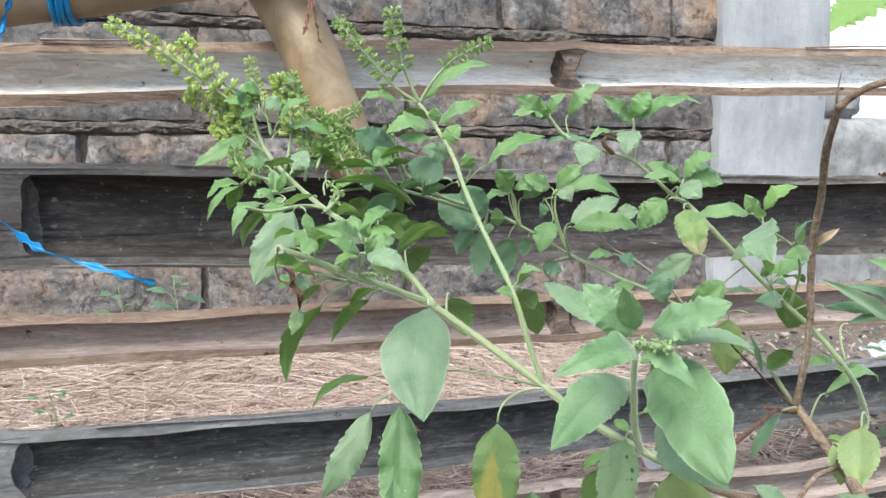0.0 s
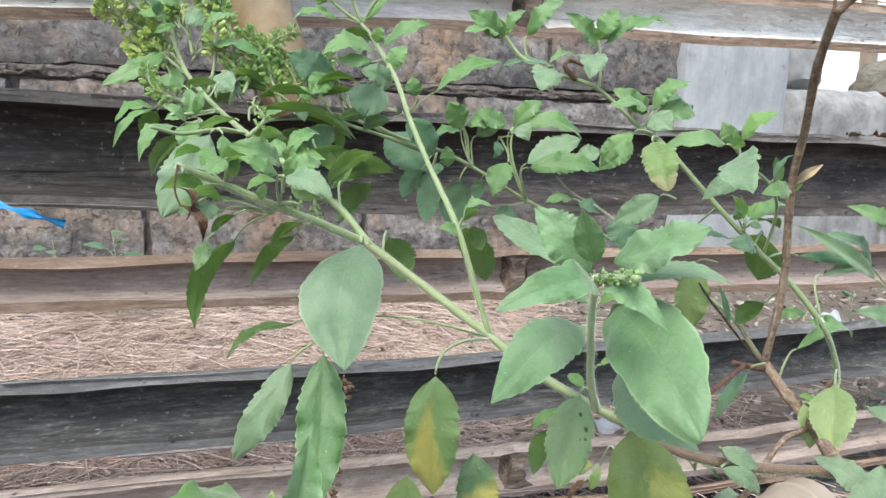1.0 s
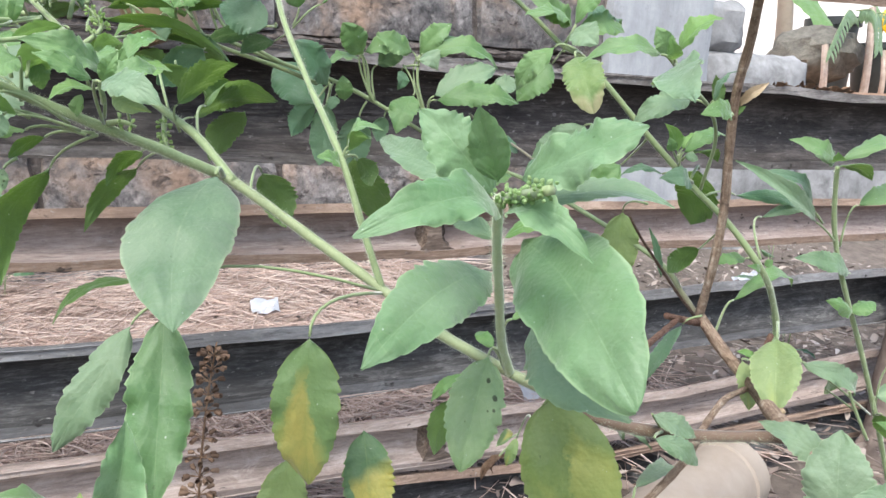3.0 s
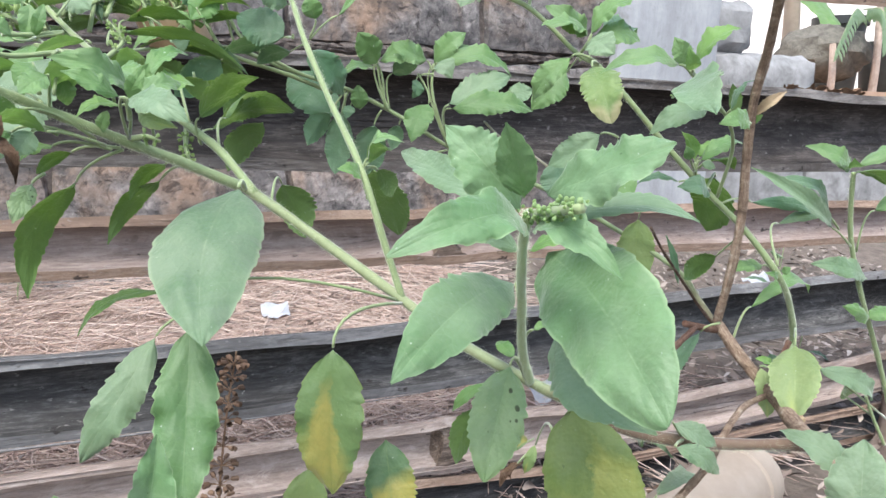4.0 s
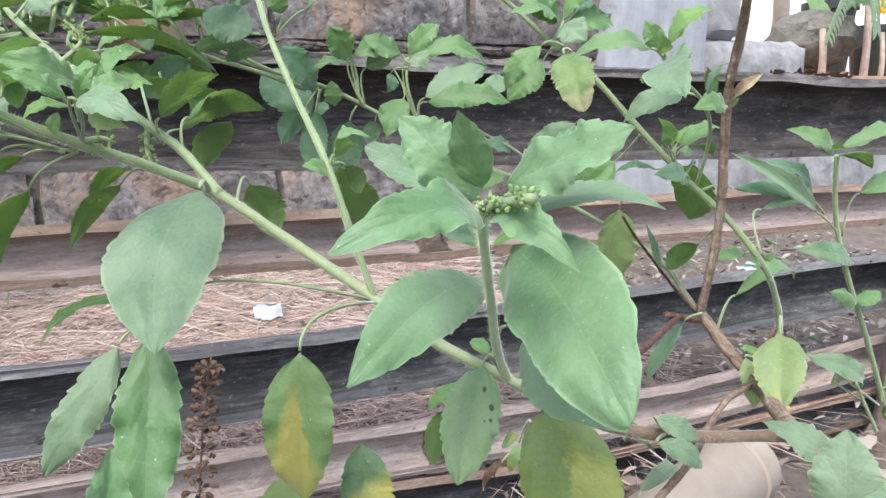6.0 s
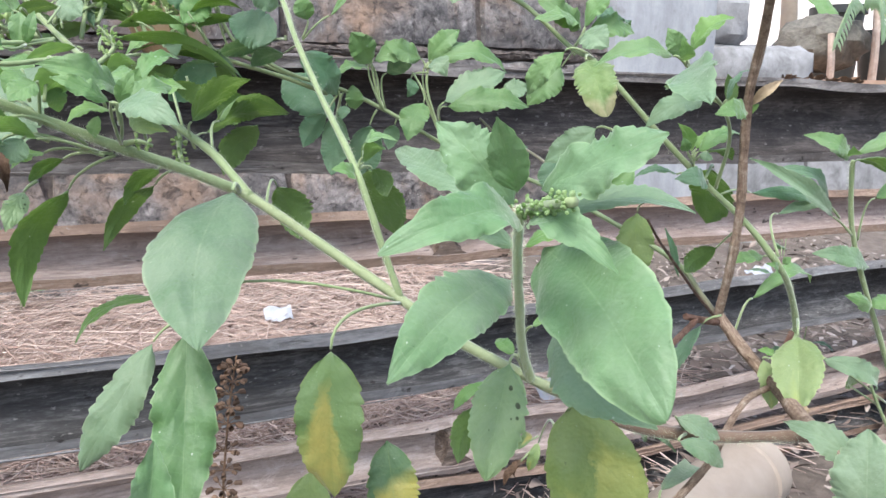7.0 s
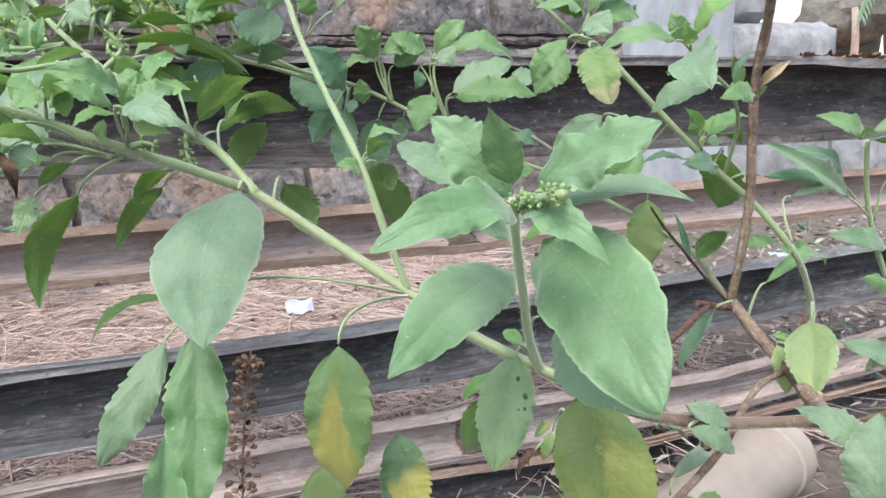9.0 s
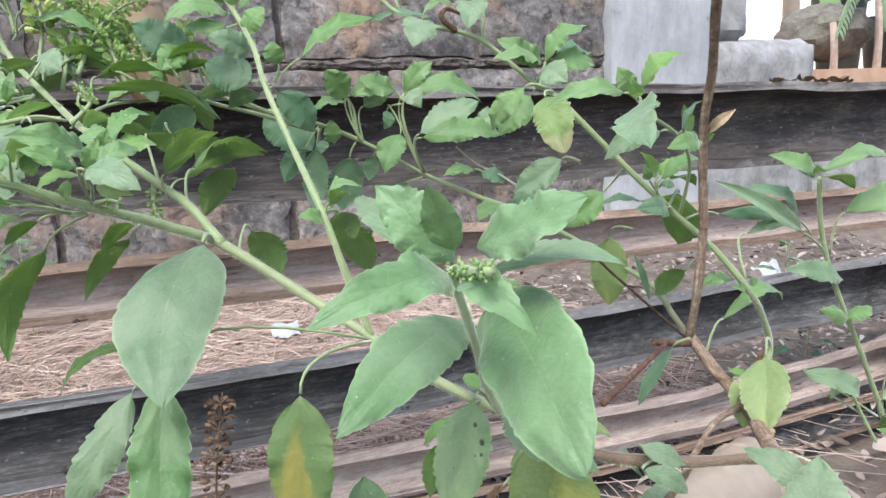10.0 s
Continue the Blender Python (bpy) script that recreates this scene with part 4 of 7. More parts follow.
def spike(branch, pts, whorls, size, mat, start, label=""):
    """A spike: a thin axis with whorls of calyces that grow smaller to its tip."""
    s = Soup()
    n = 8 * len(pts)
    line = smooth_line(pts, n)
    dry = mat == "drycalyx"
    s.add(*tube(line, np.linspace(0.0009, 0.0004, n) * (0.75 if dry else 1.0), 6), 1)
    tang = np.gradient(line, axis=0)
    for w in range(whorls):
        q = start + (1 - start) * (w + 0.5) / whorls
        i = min(n - 2, int(q * (n - 1)))
        p, t = line[i], tang[i] / np.linalg.norm(tang[i])
        a = np.cross(t, (0.2, 0.9, 0.3))
        a /= np.linalg.norm(a)
        b = np.cross(t, a)
        sz = size * ((0.0022 if dry else 0.0025) - 0.0009 * q) * (rng.uniform(0.7, 1.1) if dry else 1.0)
        reach = size * (0.0042 - 0.0020 * q) * (rng.uniform(0.6, 1.0) if dry else 0.85)
        count = 9 if dry else 7
        for j in range(count):
            g = 2 * math.pi * (j + 0.5 * (w % 2)) / count + rng.uniform(-0.3, 0.3)
            o = math.cos(g) * a + math.sin(g) * b
            if dry and rng.random() < 0.08:
                continue
            way = o + t * rng.uniform(-0.1, 0.45) + np.array((0, 0, -0.25 if dry else 0.05))
            foot = p + o * 0.0006
            head = p + (o + 0.25 * t) * reach * rng.uniform(0.75, 1.1)
            s.add(*tube(np.array([foot, head]), 0.0002, 4, cap=False), 1)
            calyx(head, way, sz * rng.uniform(0.85, 1.15), s, 0)
    return part("flower_spike", s.mesh("flower_spike", [M[mat], M["drybrown" if dry else "stem"]]), branch, label)


def flower_head(branch, a, b, count):
    """A tight knob of pale green flower buds between two points."""
    s = Soup()
    a, b = np.array(a), np.array(b)
    for i in range(count):
        q = i / count
        o = np.array([rng.gauss(0, 0.0009) for _ in range(3)])
        c = a + (b - a) * q + o
        r = rng.uniform(0.00030, 0.00055)
        d = o + (b - a) * 0.15 + np.array([0, -0.0004, 0.0008])
        d /= np.linalg.norm(d)
        line = np.array([c - d * r, c - d * r * 0.3, c + d * r * 0.5, c + d * r * 1.4])
        s.add(*tube(line, [r * 0.4, r * 0.9, r * 0.75, r * 0.15], 7))
    s.add(*tube(smooth_line([a, b], 5), 0.0009, 6), 1)
    return part("flower_head", s.mesh("flower_head", [M["bud"], M["stem"]]), branch, "pale green flower buds")


# woody base and twig
woody = stem('woody_stem', [(0.2868, 0.19, 0.2017), (0.2846, 0.2, 0.213), (0.2904, 0.213, 0.2143), (0.3042, 0.232, 0.2103), (0.3218, 0.259, 0.2095), (0.3206, 0.27, 0.2167), (0.3186, 0.28, 0.226)], (0.0026, 0.0019), 'bark_twig', 60, '')
twig = stem('dead_twig', [(0.3182, 0.28, 0.2251), (0.3143, 0.272, 0.2464), (0.3122, 0.268, 0.2651), (0.3097, 0.266, 0.2808), (0.3058, 0.262, 0.2987), (0.3019, 0.255, 0.3134), (0.287, 0.238, 0.3305), (0.2755, 0.222, 0.3439)], (0.0015, 0.0013), 'bark_twig', 60, 'leafless brown twig, snapped at the top')
stem('dead_side_twig', [(0.2756, 0.222, 0.3435), (0.2768, 0.218, 0.3469), (0.2788, 0.213, 0.3494), (0.2846, 0.208, 0.3509)], (0.00129, 0.00095), 'bark_twig', 0, '')
stem('dry_tip', [(0.2749, 0.222, 0.3435), (0.2748, 0.222, 0.3481), (0.2768, 0.223, 0.3546)], (0.0006, 0.0001), 'bark_twig', 0, '')
stem('broken_stub', [(0.3173, 0.279, 0.224), (0.3052, 0.273, 0.2278), (0.2915, 0.266, 0.2325)], (0.0013, 0.001), 'bark_red', 0, 'snapped reddish-brown side stub')
stem('dead_side_twig', [(0.2999, 0.27, 0.2296), (0.2762, 0.252, 0.2319), (0.2475, 0.23, 0.2349)], (0.0009, 0.00085), 'bark_red', 0, 'dead reddish-brown stick')
stem('dead_thin_twig', [(0.3184, 0.281, 0.2248), (0.2985, 0.27, 0.2382), (0.2753, 0.255, 0.2535), (0.2613, 0.245, 0.2622), (0.2503, 0.236, 0.269)], (0.0005, 0.0003), 'bark', 0, '')
leaf(woody, (0.3039, 0.272, 0.2268), (0.2941, 0.276, 0.2073), 0.0050, (-0.87, -0.33, 0.37), 0.1, 0.2, 'leaf_dark', (0.3097, 0.27, 0.2297), 0.02)
stem('woody_runner', [(0.3192, 0.257, 0.2087), (0.306, 0.253, 0.2089), (0.2976, 0.25, 0.2057), (0.2906, 0.247, 0.202), (0.2818, 0.242, 0.199), (0.2734, 0.241, 0.1933), (0.2623, 0.24, 0.1866), (0.2499, 0.24, 0.1764)], (0.00095, 0.00115), 'bark_twig', 0, 'thin grey-brown woody stem')
side = stem('woody_runner', [(0.3207, 0.258, 0.209), (0.3283, 0.262, 0.2142), (0.337, 0.266, 0.2216)], (0.00109, 0.00095), 'bark_red', 0, '')
leaf(twig, (0.3087, 0.264, 0.2953), (0.314, 0.258, 0.3027), 0.0033, (-0.85, -0.48, 0.23), 0.12, 0.5, 'bract', None, 0.02, 'dry papery brown bud scale')
leaf(twig, (0.3089, 0.264, 0.2932), (0.31, 0.262, 0.2959), 0.0021, (-0.92, -0.38, 0.09), 0.12, 0.3, 'young', None, 0.02)
# main branch
main = stem('main_branch', [(0.3059, 0.215, 0.2089), (0.3071, 0.232, 0.2053), (0.2822, 0.24, 0.2066), (0.259, 0.247, 0.2108), (0.2457, 0.257, 0.2173), (0.2376, 0.266, 0.2209), (0.2201, 0.279, 0.231), (0.2081, 0.29, 0.241), (0.1892, 0.302, 0.2558), (0.175, 0.31, 0.2668), (0.1671, 0.314, 0.2722)], (0.00175, 0.00142), 'stem_main', 9000, 'hairy green branch turning brown and woody')
left = stem('cut_branch', [(0.1678, 0.314, 0.2717), (0.151, 0.308, 0.2796), (0.1381, 0.302, 0.2851), (0.1232, 0.297, 0.2918), (0.1109, 0.291, 0.2975), (0.1083, 0.289, 0.2984)], (0.00150, 0.00105), 'stem', 4200, 'hairy green side branch with a cut end')
back = stem('upper_branch', [(0.1706, 0.312, 0.2701), (0.1622, 0.322, 0.2818), (0.1537, 0.328, 0.2892), (0.1363, 0.348, 0.3041), (0.1247, 0.385, 0.3148), (0.1104, 0.412, 0.3312), (0.1043, 0.42, 0.3446), (0.1009, 0.425, 0.3603)], (0.00135, 0.00080), 'stem', 1600, 'green branch ending in flower spikes')
mid = stem('upright_branch', [(0.2081, 0.29, 0.241), (0.2035, 0.293, 0.257), (0.1984, 0.299, 0.2777), (0.1951, 0.325, 0.299), (0.1916, 0.342, 0.3174), (0.1917, 0.362, 0.332), (0.188, 0.385, 0.3492), (0.1835, 0.395, 0.3588)], (0.00109, 0.00075), 'stem', 2600, 'slender green branch rising to flower spikes')
front = stem('front_shoot', [(0.2376, 0.266, 0.2206), (0.2294, 0.257, 0.2337), (0.2204, 0.243, 0.2501), (0.2106, 0.227, 0.2643), (0.2018, 0.211, 0.2753), (0.2014, 0.209, 0.2782)], (0.00129, 0.00082), 'stem_light', 2200, 'hairy front shoot crowned by a leaf whorl')
right = stem('right_branch', [(0.3264, 0.262, 0.2093), (0.3486, 0.275, 0.2124), (0.3523, 0.277, 0.2187), (0.3438, 0.273, 0.2318), (0.3315, 0.268, 0.2437), (0.3216, 0.274, 0.2581), (0.3104, 0.282, 0.2711), (0.2961, 0.288, 0.2866), (0.2841, 0.292, 0.2999), (0.2757, 0.298, 0.3104), (0.2732, 0.306, 0.3143), (0.2592, 0.315, 0.3288), (0.2445, 0.323, 0.3345), (0.2343, 0.33, 0.3401), (0.2283, 0.335, 0.3489)], (0.00122, 0.00068), 'stem', 2400, 'green branch with small leafy whorls')
rear = stem('rear_branch', [(0.3236, 0.264, 0.2094), (0.3205, 0.275, 0.2192), (0.3202, 0.29, 0.2305), (0.3201, 0.305, 0.24), (0.3032, 0.33, 0.2552), (0.2908, 0.35, 0.2648), (0.2807, 0.366, 0.27), (0.2654, 0.388, 0.2792), (0.2423, 0.4, 0.2941), (0.2229, 0.405, 0.3035), (0.202, 0.41, 0.3097), (0.1812, 0.415, 0.3177), (0.1729, 0.42, 0.3189)], (0.00105, 0.00082), 'stem_rear', 500, 'rear green branch along the fence')
stem('rear_thin_branch', [(0.3019, 0.335, 0.2584), (0.2971, 0.345, 0.2682), (0.29, 0.36, 0.2778), (0.2808, 0.37, 0.2843), (0.2761, 0.378, 0.2911)], (0.00061, 0.00048), 'stem_dry', 0, '')
shoot = stem('right_shoot', [(0.4566, 0.29, 0.1214), (0.4383, 0.29, 0.1609), (0.417, 0.288, 0.1981), (0.3947, 0.285, 0.2319), (0.3847, 0.284, 0.2527), (0.3794, 0.282, 0.2701), (0.3778, 0.281, 0.2765)], (0.00116, 0.00082), 'stem', 900, 'upright green shoot beside the twig')
low = stem('low_shoot', [(0.1432, 0.252, 0.2133), (0.1431, 0.25, 0.2071), (0.1463, 0.25, 0.1856), (0.1578, 0.26, 0.1168)], (0.0005, 0.00122), 'stem', 60, '')
# front whorl
leaf(front, (0.2021, 0.212, 0.2752), (0.1725, 0.2, 0.2737), 0.0087, (0.25, -0.69, 0.68), 0.12, 0.15, 'leaf_toplit', None, 0.04, blunt=0.15)
leaf(front, (0.206, 0.22, 0.2765), (0.1925, 0.226, 0.2922), 0.0120, (-0.26, -0.96, 0.14), 0.04, 0.1, 'leaf_toplit', None, 0.035)
leaf(front, (0.2087, 0.228, 0.2749), (0.2018, 0.275, 0.2844), 0.0076, (-0.63, -0.24, 0.74), 0.05, 0.1, 'leaf_grey', None, 0.03)
leaf(front, (0.2043, 0.216, 0.2794), (0.1977, 0.212, 0.2931), 0.0073, (-0.4, -0.81, -0.43), -0.05, 0.25, 'leaf_mid', None, 0.015)
leaf(front, (0.2078, 0.214, 0.28), (0.2197, 0.195, 0.2905), 0.0104, (-0.55, -0.65, 0.53), 0.08, 0.12, 'leaf_toplit', None, 0.04, blunt=0.3)
leaf(front, (0.211, 0.216, 0.2749), (0.2326, 0.2018, 0.276), 0.0064, (0.12, -0.63, 0.77), 0.08, 0.1, 'leaf_grey', None, 0.01)
leaf(front, (0.2026, 0.209, 0.2755), (0.2056, 0.188, 0.2705), 0.0068, (-0.57, -0.39, 0.72), 0.18, 0.2, 'leaf_toplit', None, 0.04)
leaf(front, (0.2162, 0.226, 0.2666), (0.2085, 0.179, 0.2505), 0.0205, (-0.77, -0.17, 0.61), 0.06, 0.1, 'leaf_toplit', None, 0.025, side=-0.045, blunt=0.25)
leaf(front, (0.2266, 0.238, 0.2457), (0.2253, 0.200, 0.2368), 0.0118, (-0.69, -0.31, 0.66), 0.04, 0.1, 'leaf_grey', None, 0.02, side=0.05)
leaf(front, (0.2233, 0.252, 0.2537), (0.1792, 0.217, 0.2468), 0.0150, (0.42, -0.48, 0.77), 0.08, 0.12, 'leaf_toplit', (0.2231, 0.247, 0.2461), 0.02, side=0.05)
leaf(front, (0.213, 0.232, 0.2659), (0.2085, 0.245, 0.2676), 0.0049, (-0.6, -0.3, 0.74), 0.1, 0.1, 'leaf_grey', None, 0.02)
leaf(front, (0.2104, 0.224, 0.2677), (0.2215, 0.222, 0.2698), 0.0057, (-0.21, -0.16, 0.96), 0.1, 0.1, 'young', None, 0.02)
leaf(front, (0.2298, 0.262, 0.2306), (0.23, 0.272, 0.2317), 0.0040, (-0.48, -0.09, 0.87), 0.1, 0.1, 'leaf', (0.2321, 0.26, 0.2293), 0.02)
leaf(front, (0.2281, 0.25, 0.2419), (0.2333, 0.25, 0.2427), 0.0024, (-0.14, -0.45, 0.88), 0.1, 0.1, 'leaf', (0.2285, 0.255, 0.2367), 0.02)
flower_head(front, (0.2016, 0.210, 0.2775), (0.1992, 0.1905, 0.2812), 130)
# leaves of the main branch
leaf(main, (0.1641, 0.297, 0.2737), (0.1498, 0.247, 0.2474), 0.0240, (-0.03, -0.46, 0.89), 0.04, 0.06, 'leaf_dust', (0.1677, 0.313, 0.2715), 0.012, 'broad grey-green leaf with toothed edges', side=0.06)
leaf(main, (0.1807, 0.326, 0.2715), (0.1883, 0.328, 0.2535), 0.0125, (0.4, 0.88, 0.26), 0.08, 0.15, 'under', (0.1745, 0.31, 0.2668), 0.008)
leaf(main, (0.1497, 0.283, 0.2415), (0.1444, 0.262, 0.2014), 0.0150, (-0.15, -0.95, 0.25), 0.03, 0.3, 'leaf_mid', (0.2081, 0.29, 0.2405), 0.05)
leaf(main, (0.1418, 0.300, 0.2340), (0.1221, 0.294, 0.2040), 0.0112, (-0.29, -0.91, 0.31), 0.05, 0.05, 'leaf_dust', (0.1489, 0.3, 0.2398), 0.03, side=-0.02)
leaf(main, (0.1443, 0.318, 0.2419), (0.1213, 0.322, 0.2294), 0.0062, (-0.55, -0.25, 0.8), 0.1, 0.15, 'under', (0.1565, 0.3, 0.2429), 0.02, side=0.05)
leaf(main, (0.1823, 0.270, 0.2359), (0.1809, 0.266, 0.1982), 0.0172, (-0.33, -0.94, 0.07), 0.05, 0.15, 'yellow', (0.2074, 0.289, 0.2403), 0.02, 'leaf with a yellowed patch at its tip', side=0.02)
leaf(main, (0.1821, 0.3, 0.1883), (0.1784, 0.3, 0.1573), 0.0153, (-0.26, -0.96, 0.03), 0.05, 0.1, 'yellow2', None, 0.02)
leaf(main, (0.2004, 0.282, 0.2029), (0.1999, 0.270, 0.1756), 0.0142, (-0.29, -0.83, 0.47), 0.05, 0.12, 'yellow3', None, 0.02)
leaf(main, (0.2252, 0.256, 0.2307), (0.2106, 0.240, 0.2093), 0.0140, (-0.19, -0.71, 0.68), 0.05, 0.05, 'spotted', (0.2351, 0.265, 0.2228), 0.02, 'leaf with small black spots and holes')
leaf(main, (0.2232, 0.264, 0.2234), (0.2148, 0.268, 0.2148), 0.0034, (-0.71, -0.55, 0.44), 0.15, 0.2, 'leaf', (0.2307, 0.265, 0.2256), 0.02)
leaf(main, (0.2226, 0.266, 0.2159), (0.2135, 0.262, 0.2025), 0.0083, (-0.07, 0.97, -0.24), 0.05, 0.12, 'under', (0.2298, 0.265, 0.2249), 0.008)
leaf(main, (0.2319, 0.238, 0.2263), (0.2370, 0.222, 0.1904), 0.0225, (-0.55, -0.8, 0.24), 0.05, 0.16, 'yellow_half', (0.2433, 0.259, 0.2183), 0.008, 'large yellowing leaf')
leaf(main, (0.2663, 0.24, 0.2152), (0.2781, 0.236, 0.2086), 0.0058, (-0.05, -0.89, 0.45), 0.08, 0.1, 'leaf_dust', (0.273, 0.243, 0.2082), 0.02)
leaf(main, (0.2642, 0.236, 0.2106), (0.2758, 0.232, 0.2029), 0.0059, (0.02, -0.87, 0.49), 0.08, 0.1, 'leaf_dust', (0.2721, 0.242, 0.2085), 0.02)
leaf(main, (0.2861, 0.275, 0.1884), (0.2708, 0.244, 0.2025), 0.0040, (-0.54, 0.55, 0.63), 0.08, 0.1, 'leaf_dust', (0.259, 0.247, 0.2101), 0.02)
leaf(main, (0.2672, 0.245, 0.1913), (0.3042, 0.275, 0.1752), 0.0060, (0.41, -0.01, 0.91), 0.08, 0.1, 'leaf_dust', (0.2657, 0.244, 0.1871), 0.02)
leaf(main, (0.253, 0.252, 0.2196), (0.2641, 0.25, 0.2139), 0.0038, (0.22, -0.71, 0.67), 0.05, 0.1, 'yellow2', (0.2491, 0.254, 0.2159), 0.02)
leaf(main, (0.2447, 0.262, 0.1751), (0.223, 0.258, 0.1865), 0.0064, (0.49, -0.3, 0.82), 0.1, 0.1, 'leaf', (0.2488, 0.262, 0.1685), 0.02)
leaf(main, (0.2729, 0.242, 0.1851), (0.2825, 0.24, 0.1814), 0.0047, (0.14, -0.66, 0.73), 0.08, 0.1, 'leaf', (0.2678, 0.242, 0.1873), 0.02)
leaf(low, (0.1328, 0.252, 0.2003), (0.1404, 0.248, 0.2297), 0.0102, (0.05, -0.99, -0.14), 0.06, 0.35, 'leaf_toplit', (0.14, 0.25, 0.1958), 0.04)
leaf(low, (0.1296, 0.275, 0.1925), (0.1017, 0.230, 0.2212), 0.0147, (0.62, 0.08, 0.78), 0.1, 0.15, 'leaf', (0.1351, 0.25, 0.2011), 0.05)
leaf(low, (0.1315, 0.25, 0.209), (0.1311, 0.252, 0.2138), 0.0021, (-0.01, -0.92, 0.39), 0.05, 0.1, 'yellow2', None, 0.02)
leaf(main, (0.3091, 0.4, 0.1226), (0.3196, 0.405, 0.1279), 0.0053, (-0.05, -0.67, 0.74), 0.2, 0.3, 'yellow', (0.3224, 0.4, 0.1279), 0.02)
# leaves of the cut branch
leaf(left, (0.1386, 0.285, 0.2958), (0.1506, 0.272, 0.2911), 0.0075, (-0.46, -0.65, 0.61), 0.08, 0.1, 'leaf_grey', (0.1382, 0.3, 0.2861), 0.03)
leaf(left, (0.1368, 0.287, 0.2962), (0.1254, 0.284, 0.3015), 0.0051, (0.41, -0.81, 0.42), 0.1, 0.15, 'leaf', (0.1384, 0.292, 0.291), 0.03)
leaf(left, (0.1386, 0.287, 0.2959), (0.1424, 0.285, 0.3027), 0.0039, (-0.1, -0.97, -0.23), 0.05, 0.2, 'leaf', (0.1387, 0.29, 0.291), 0.03)
leaf(left, (0.1392, 0.29, 0.2965), (0.1508, 0.296, 0.2999), 0.0059, (0.17, -0.7, 0.69), 0.08, 0.15, 'leaf', (0.1389, 0.29, 0.2923), 0.03)
leaf(left, (0.1369, 0.292, 0.2943), (0.1274, 0.288, 0.2914), 0.0039, (0.01, -0.61, 0.79), 0.12, 0.15, 'young', (0.1384, 0.3, 0.2875), 0.03)
leaf(left, (0.1338, 0.297, 0.2931), (0.1319, 0.3, 0.2876), 0.0032, (-0.43, -0.84, -0.31), 0.1, 0.1, 'leaf', None, 0.03)
leaf(left, (0.1209, 0.292, 0.288), (0.1111, 0.284, 0.2895), 0.0054, (-0.3, 0.52, 0.8), 0.12, 0.2, 'young', (0.1329, 0.3, 0.2844), 0.012)
leaf(left, (0.118, 0.292, 0.288), (0.1143, 0.29, 0.2827), 0.0058, (0.1, -0.95, 0.29), 0.05, 0.1, 'leaf_grey', (0.1228, 0.296, 0.2872), 0.03)
leaf(left, (0.1212, 0.3, 0.2844), (0.1145, 0.296, 0.2811), 0.0056, (-0.17, -0.45, 0.88), 0.12, 0.15, 'young', (0.1341, 0.3, 0.2834), 0.03)
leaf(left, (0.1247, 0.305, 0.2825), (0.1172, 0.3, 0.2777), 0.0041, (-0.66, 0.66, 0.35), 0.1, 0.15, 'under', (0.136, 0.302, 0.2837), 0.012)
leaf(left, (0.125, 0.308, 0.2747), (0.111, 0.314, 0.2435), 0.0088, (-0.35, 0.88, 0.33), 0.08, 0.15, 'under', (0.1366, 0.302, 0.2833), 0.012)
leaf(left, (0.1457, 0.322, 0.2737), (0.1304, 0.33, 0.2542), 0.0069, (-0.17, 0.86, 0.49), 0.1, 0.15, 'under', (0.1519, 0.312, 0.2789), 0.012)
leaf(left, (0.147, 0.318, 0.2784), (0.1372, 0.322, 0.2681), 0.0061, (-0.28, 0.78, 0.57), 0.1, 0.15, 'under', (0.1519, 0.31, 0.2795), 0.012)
leaf(left, (0.1161, 0.3, 0.2753), (0.1124, 0.292, 0.267), 0.0052, (0.19, -0.75, 0.63), 0.05, 0.1, 'spotted', (0.119, 0.3, 0.2777), 0.03)
leaf(left, (0.1183, 0.3, 0.3037), (0.1149, 0.296, 0.2983), 0.0055, (0.19, -0.84, 0.51), 0.05, 0.1, 'leaf', (0.1196, 0.297, 0.2964), 0.03)
leaf(left, (0.115, 0.302, 0.3031), (0.1073, 0.295, 0.3001), 0.0041, (-0.67, 0.52, 0.52), 0.1, 0.15, 'young', (0.119, 0.298, 0.2978), 0.012)
leaf(left, (0.123, 0.305, 0.3021), (0.1243, 0.31, 0.294), 0.0052, (0.49, -0.77, -0.4), 0.05, 0.1, 'leaf', (0.1223, 0.3, 0.2965), 0.03)
leaf(left, (0.1157, 0.305, 0.2966), (0.1093, 0.3, 0.2913), 0.0043, (-0.74, 0.59, 0.33), 0.1, 0.2, 'under', (0.1199, 0.297, 0.2945), 0.012)
leaf(left, (0.122, 0.292, 0.3007), (0.1167, 0.288, 0.2963), 0.0061, (0.1, -0.79, 0.6), 0.05, 0.1, 'leaf', (0.1212, 0.297, 0.291), 0.03)
leaf(left, (0.1312, 0.302, 0.3016), (0.1196, 0.3, 0.2986), 0.0103, (-0.3, 0.59, 0.75), 0.12, 0.15, 'young', (0.1354, 0.303, 0.295), 0.012)
leaf(left, (0.1392, 0.3, 0.2984), (0.1221, 0.292, 0.3047), 0.0081, (0.5, -0.77, 0.4), 0.1, 0.15, 'leaf', (0.1441, 0.305, 0.2869), 0.03)
leaf(left, (0.116, 0.292, 0.2929), (0.1033, 0.288, 0.2913), 0.0063, (-0.3, 0.71, 0.64), 0.15, 0.15, 'young', (0.1306, 0.3, 0.286), 0.012)
leaf(left, (0.1139, 0.292, 0.2879), (0.1088, 0.288, 0.2844), 0.0051, (-0.02, -0.65, 0.76), 0.1, 0.15, 'leaf', (0.1306, 0.3, 0.285), 0.03)
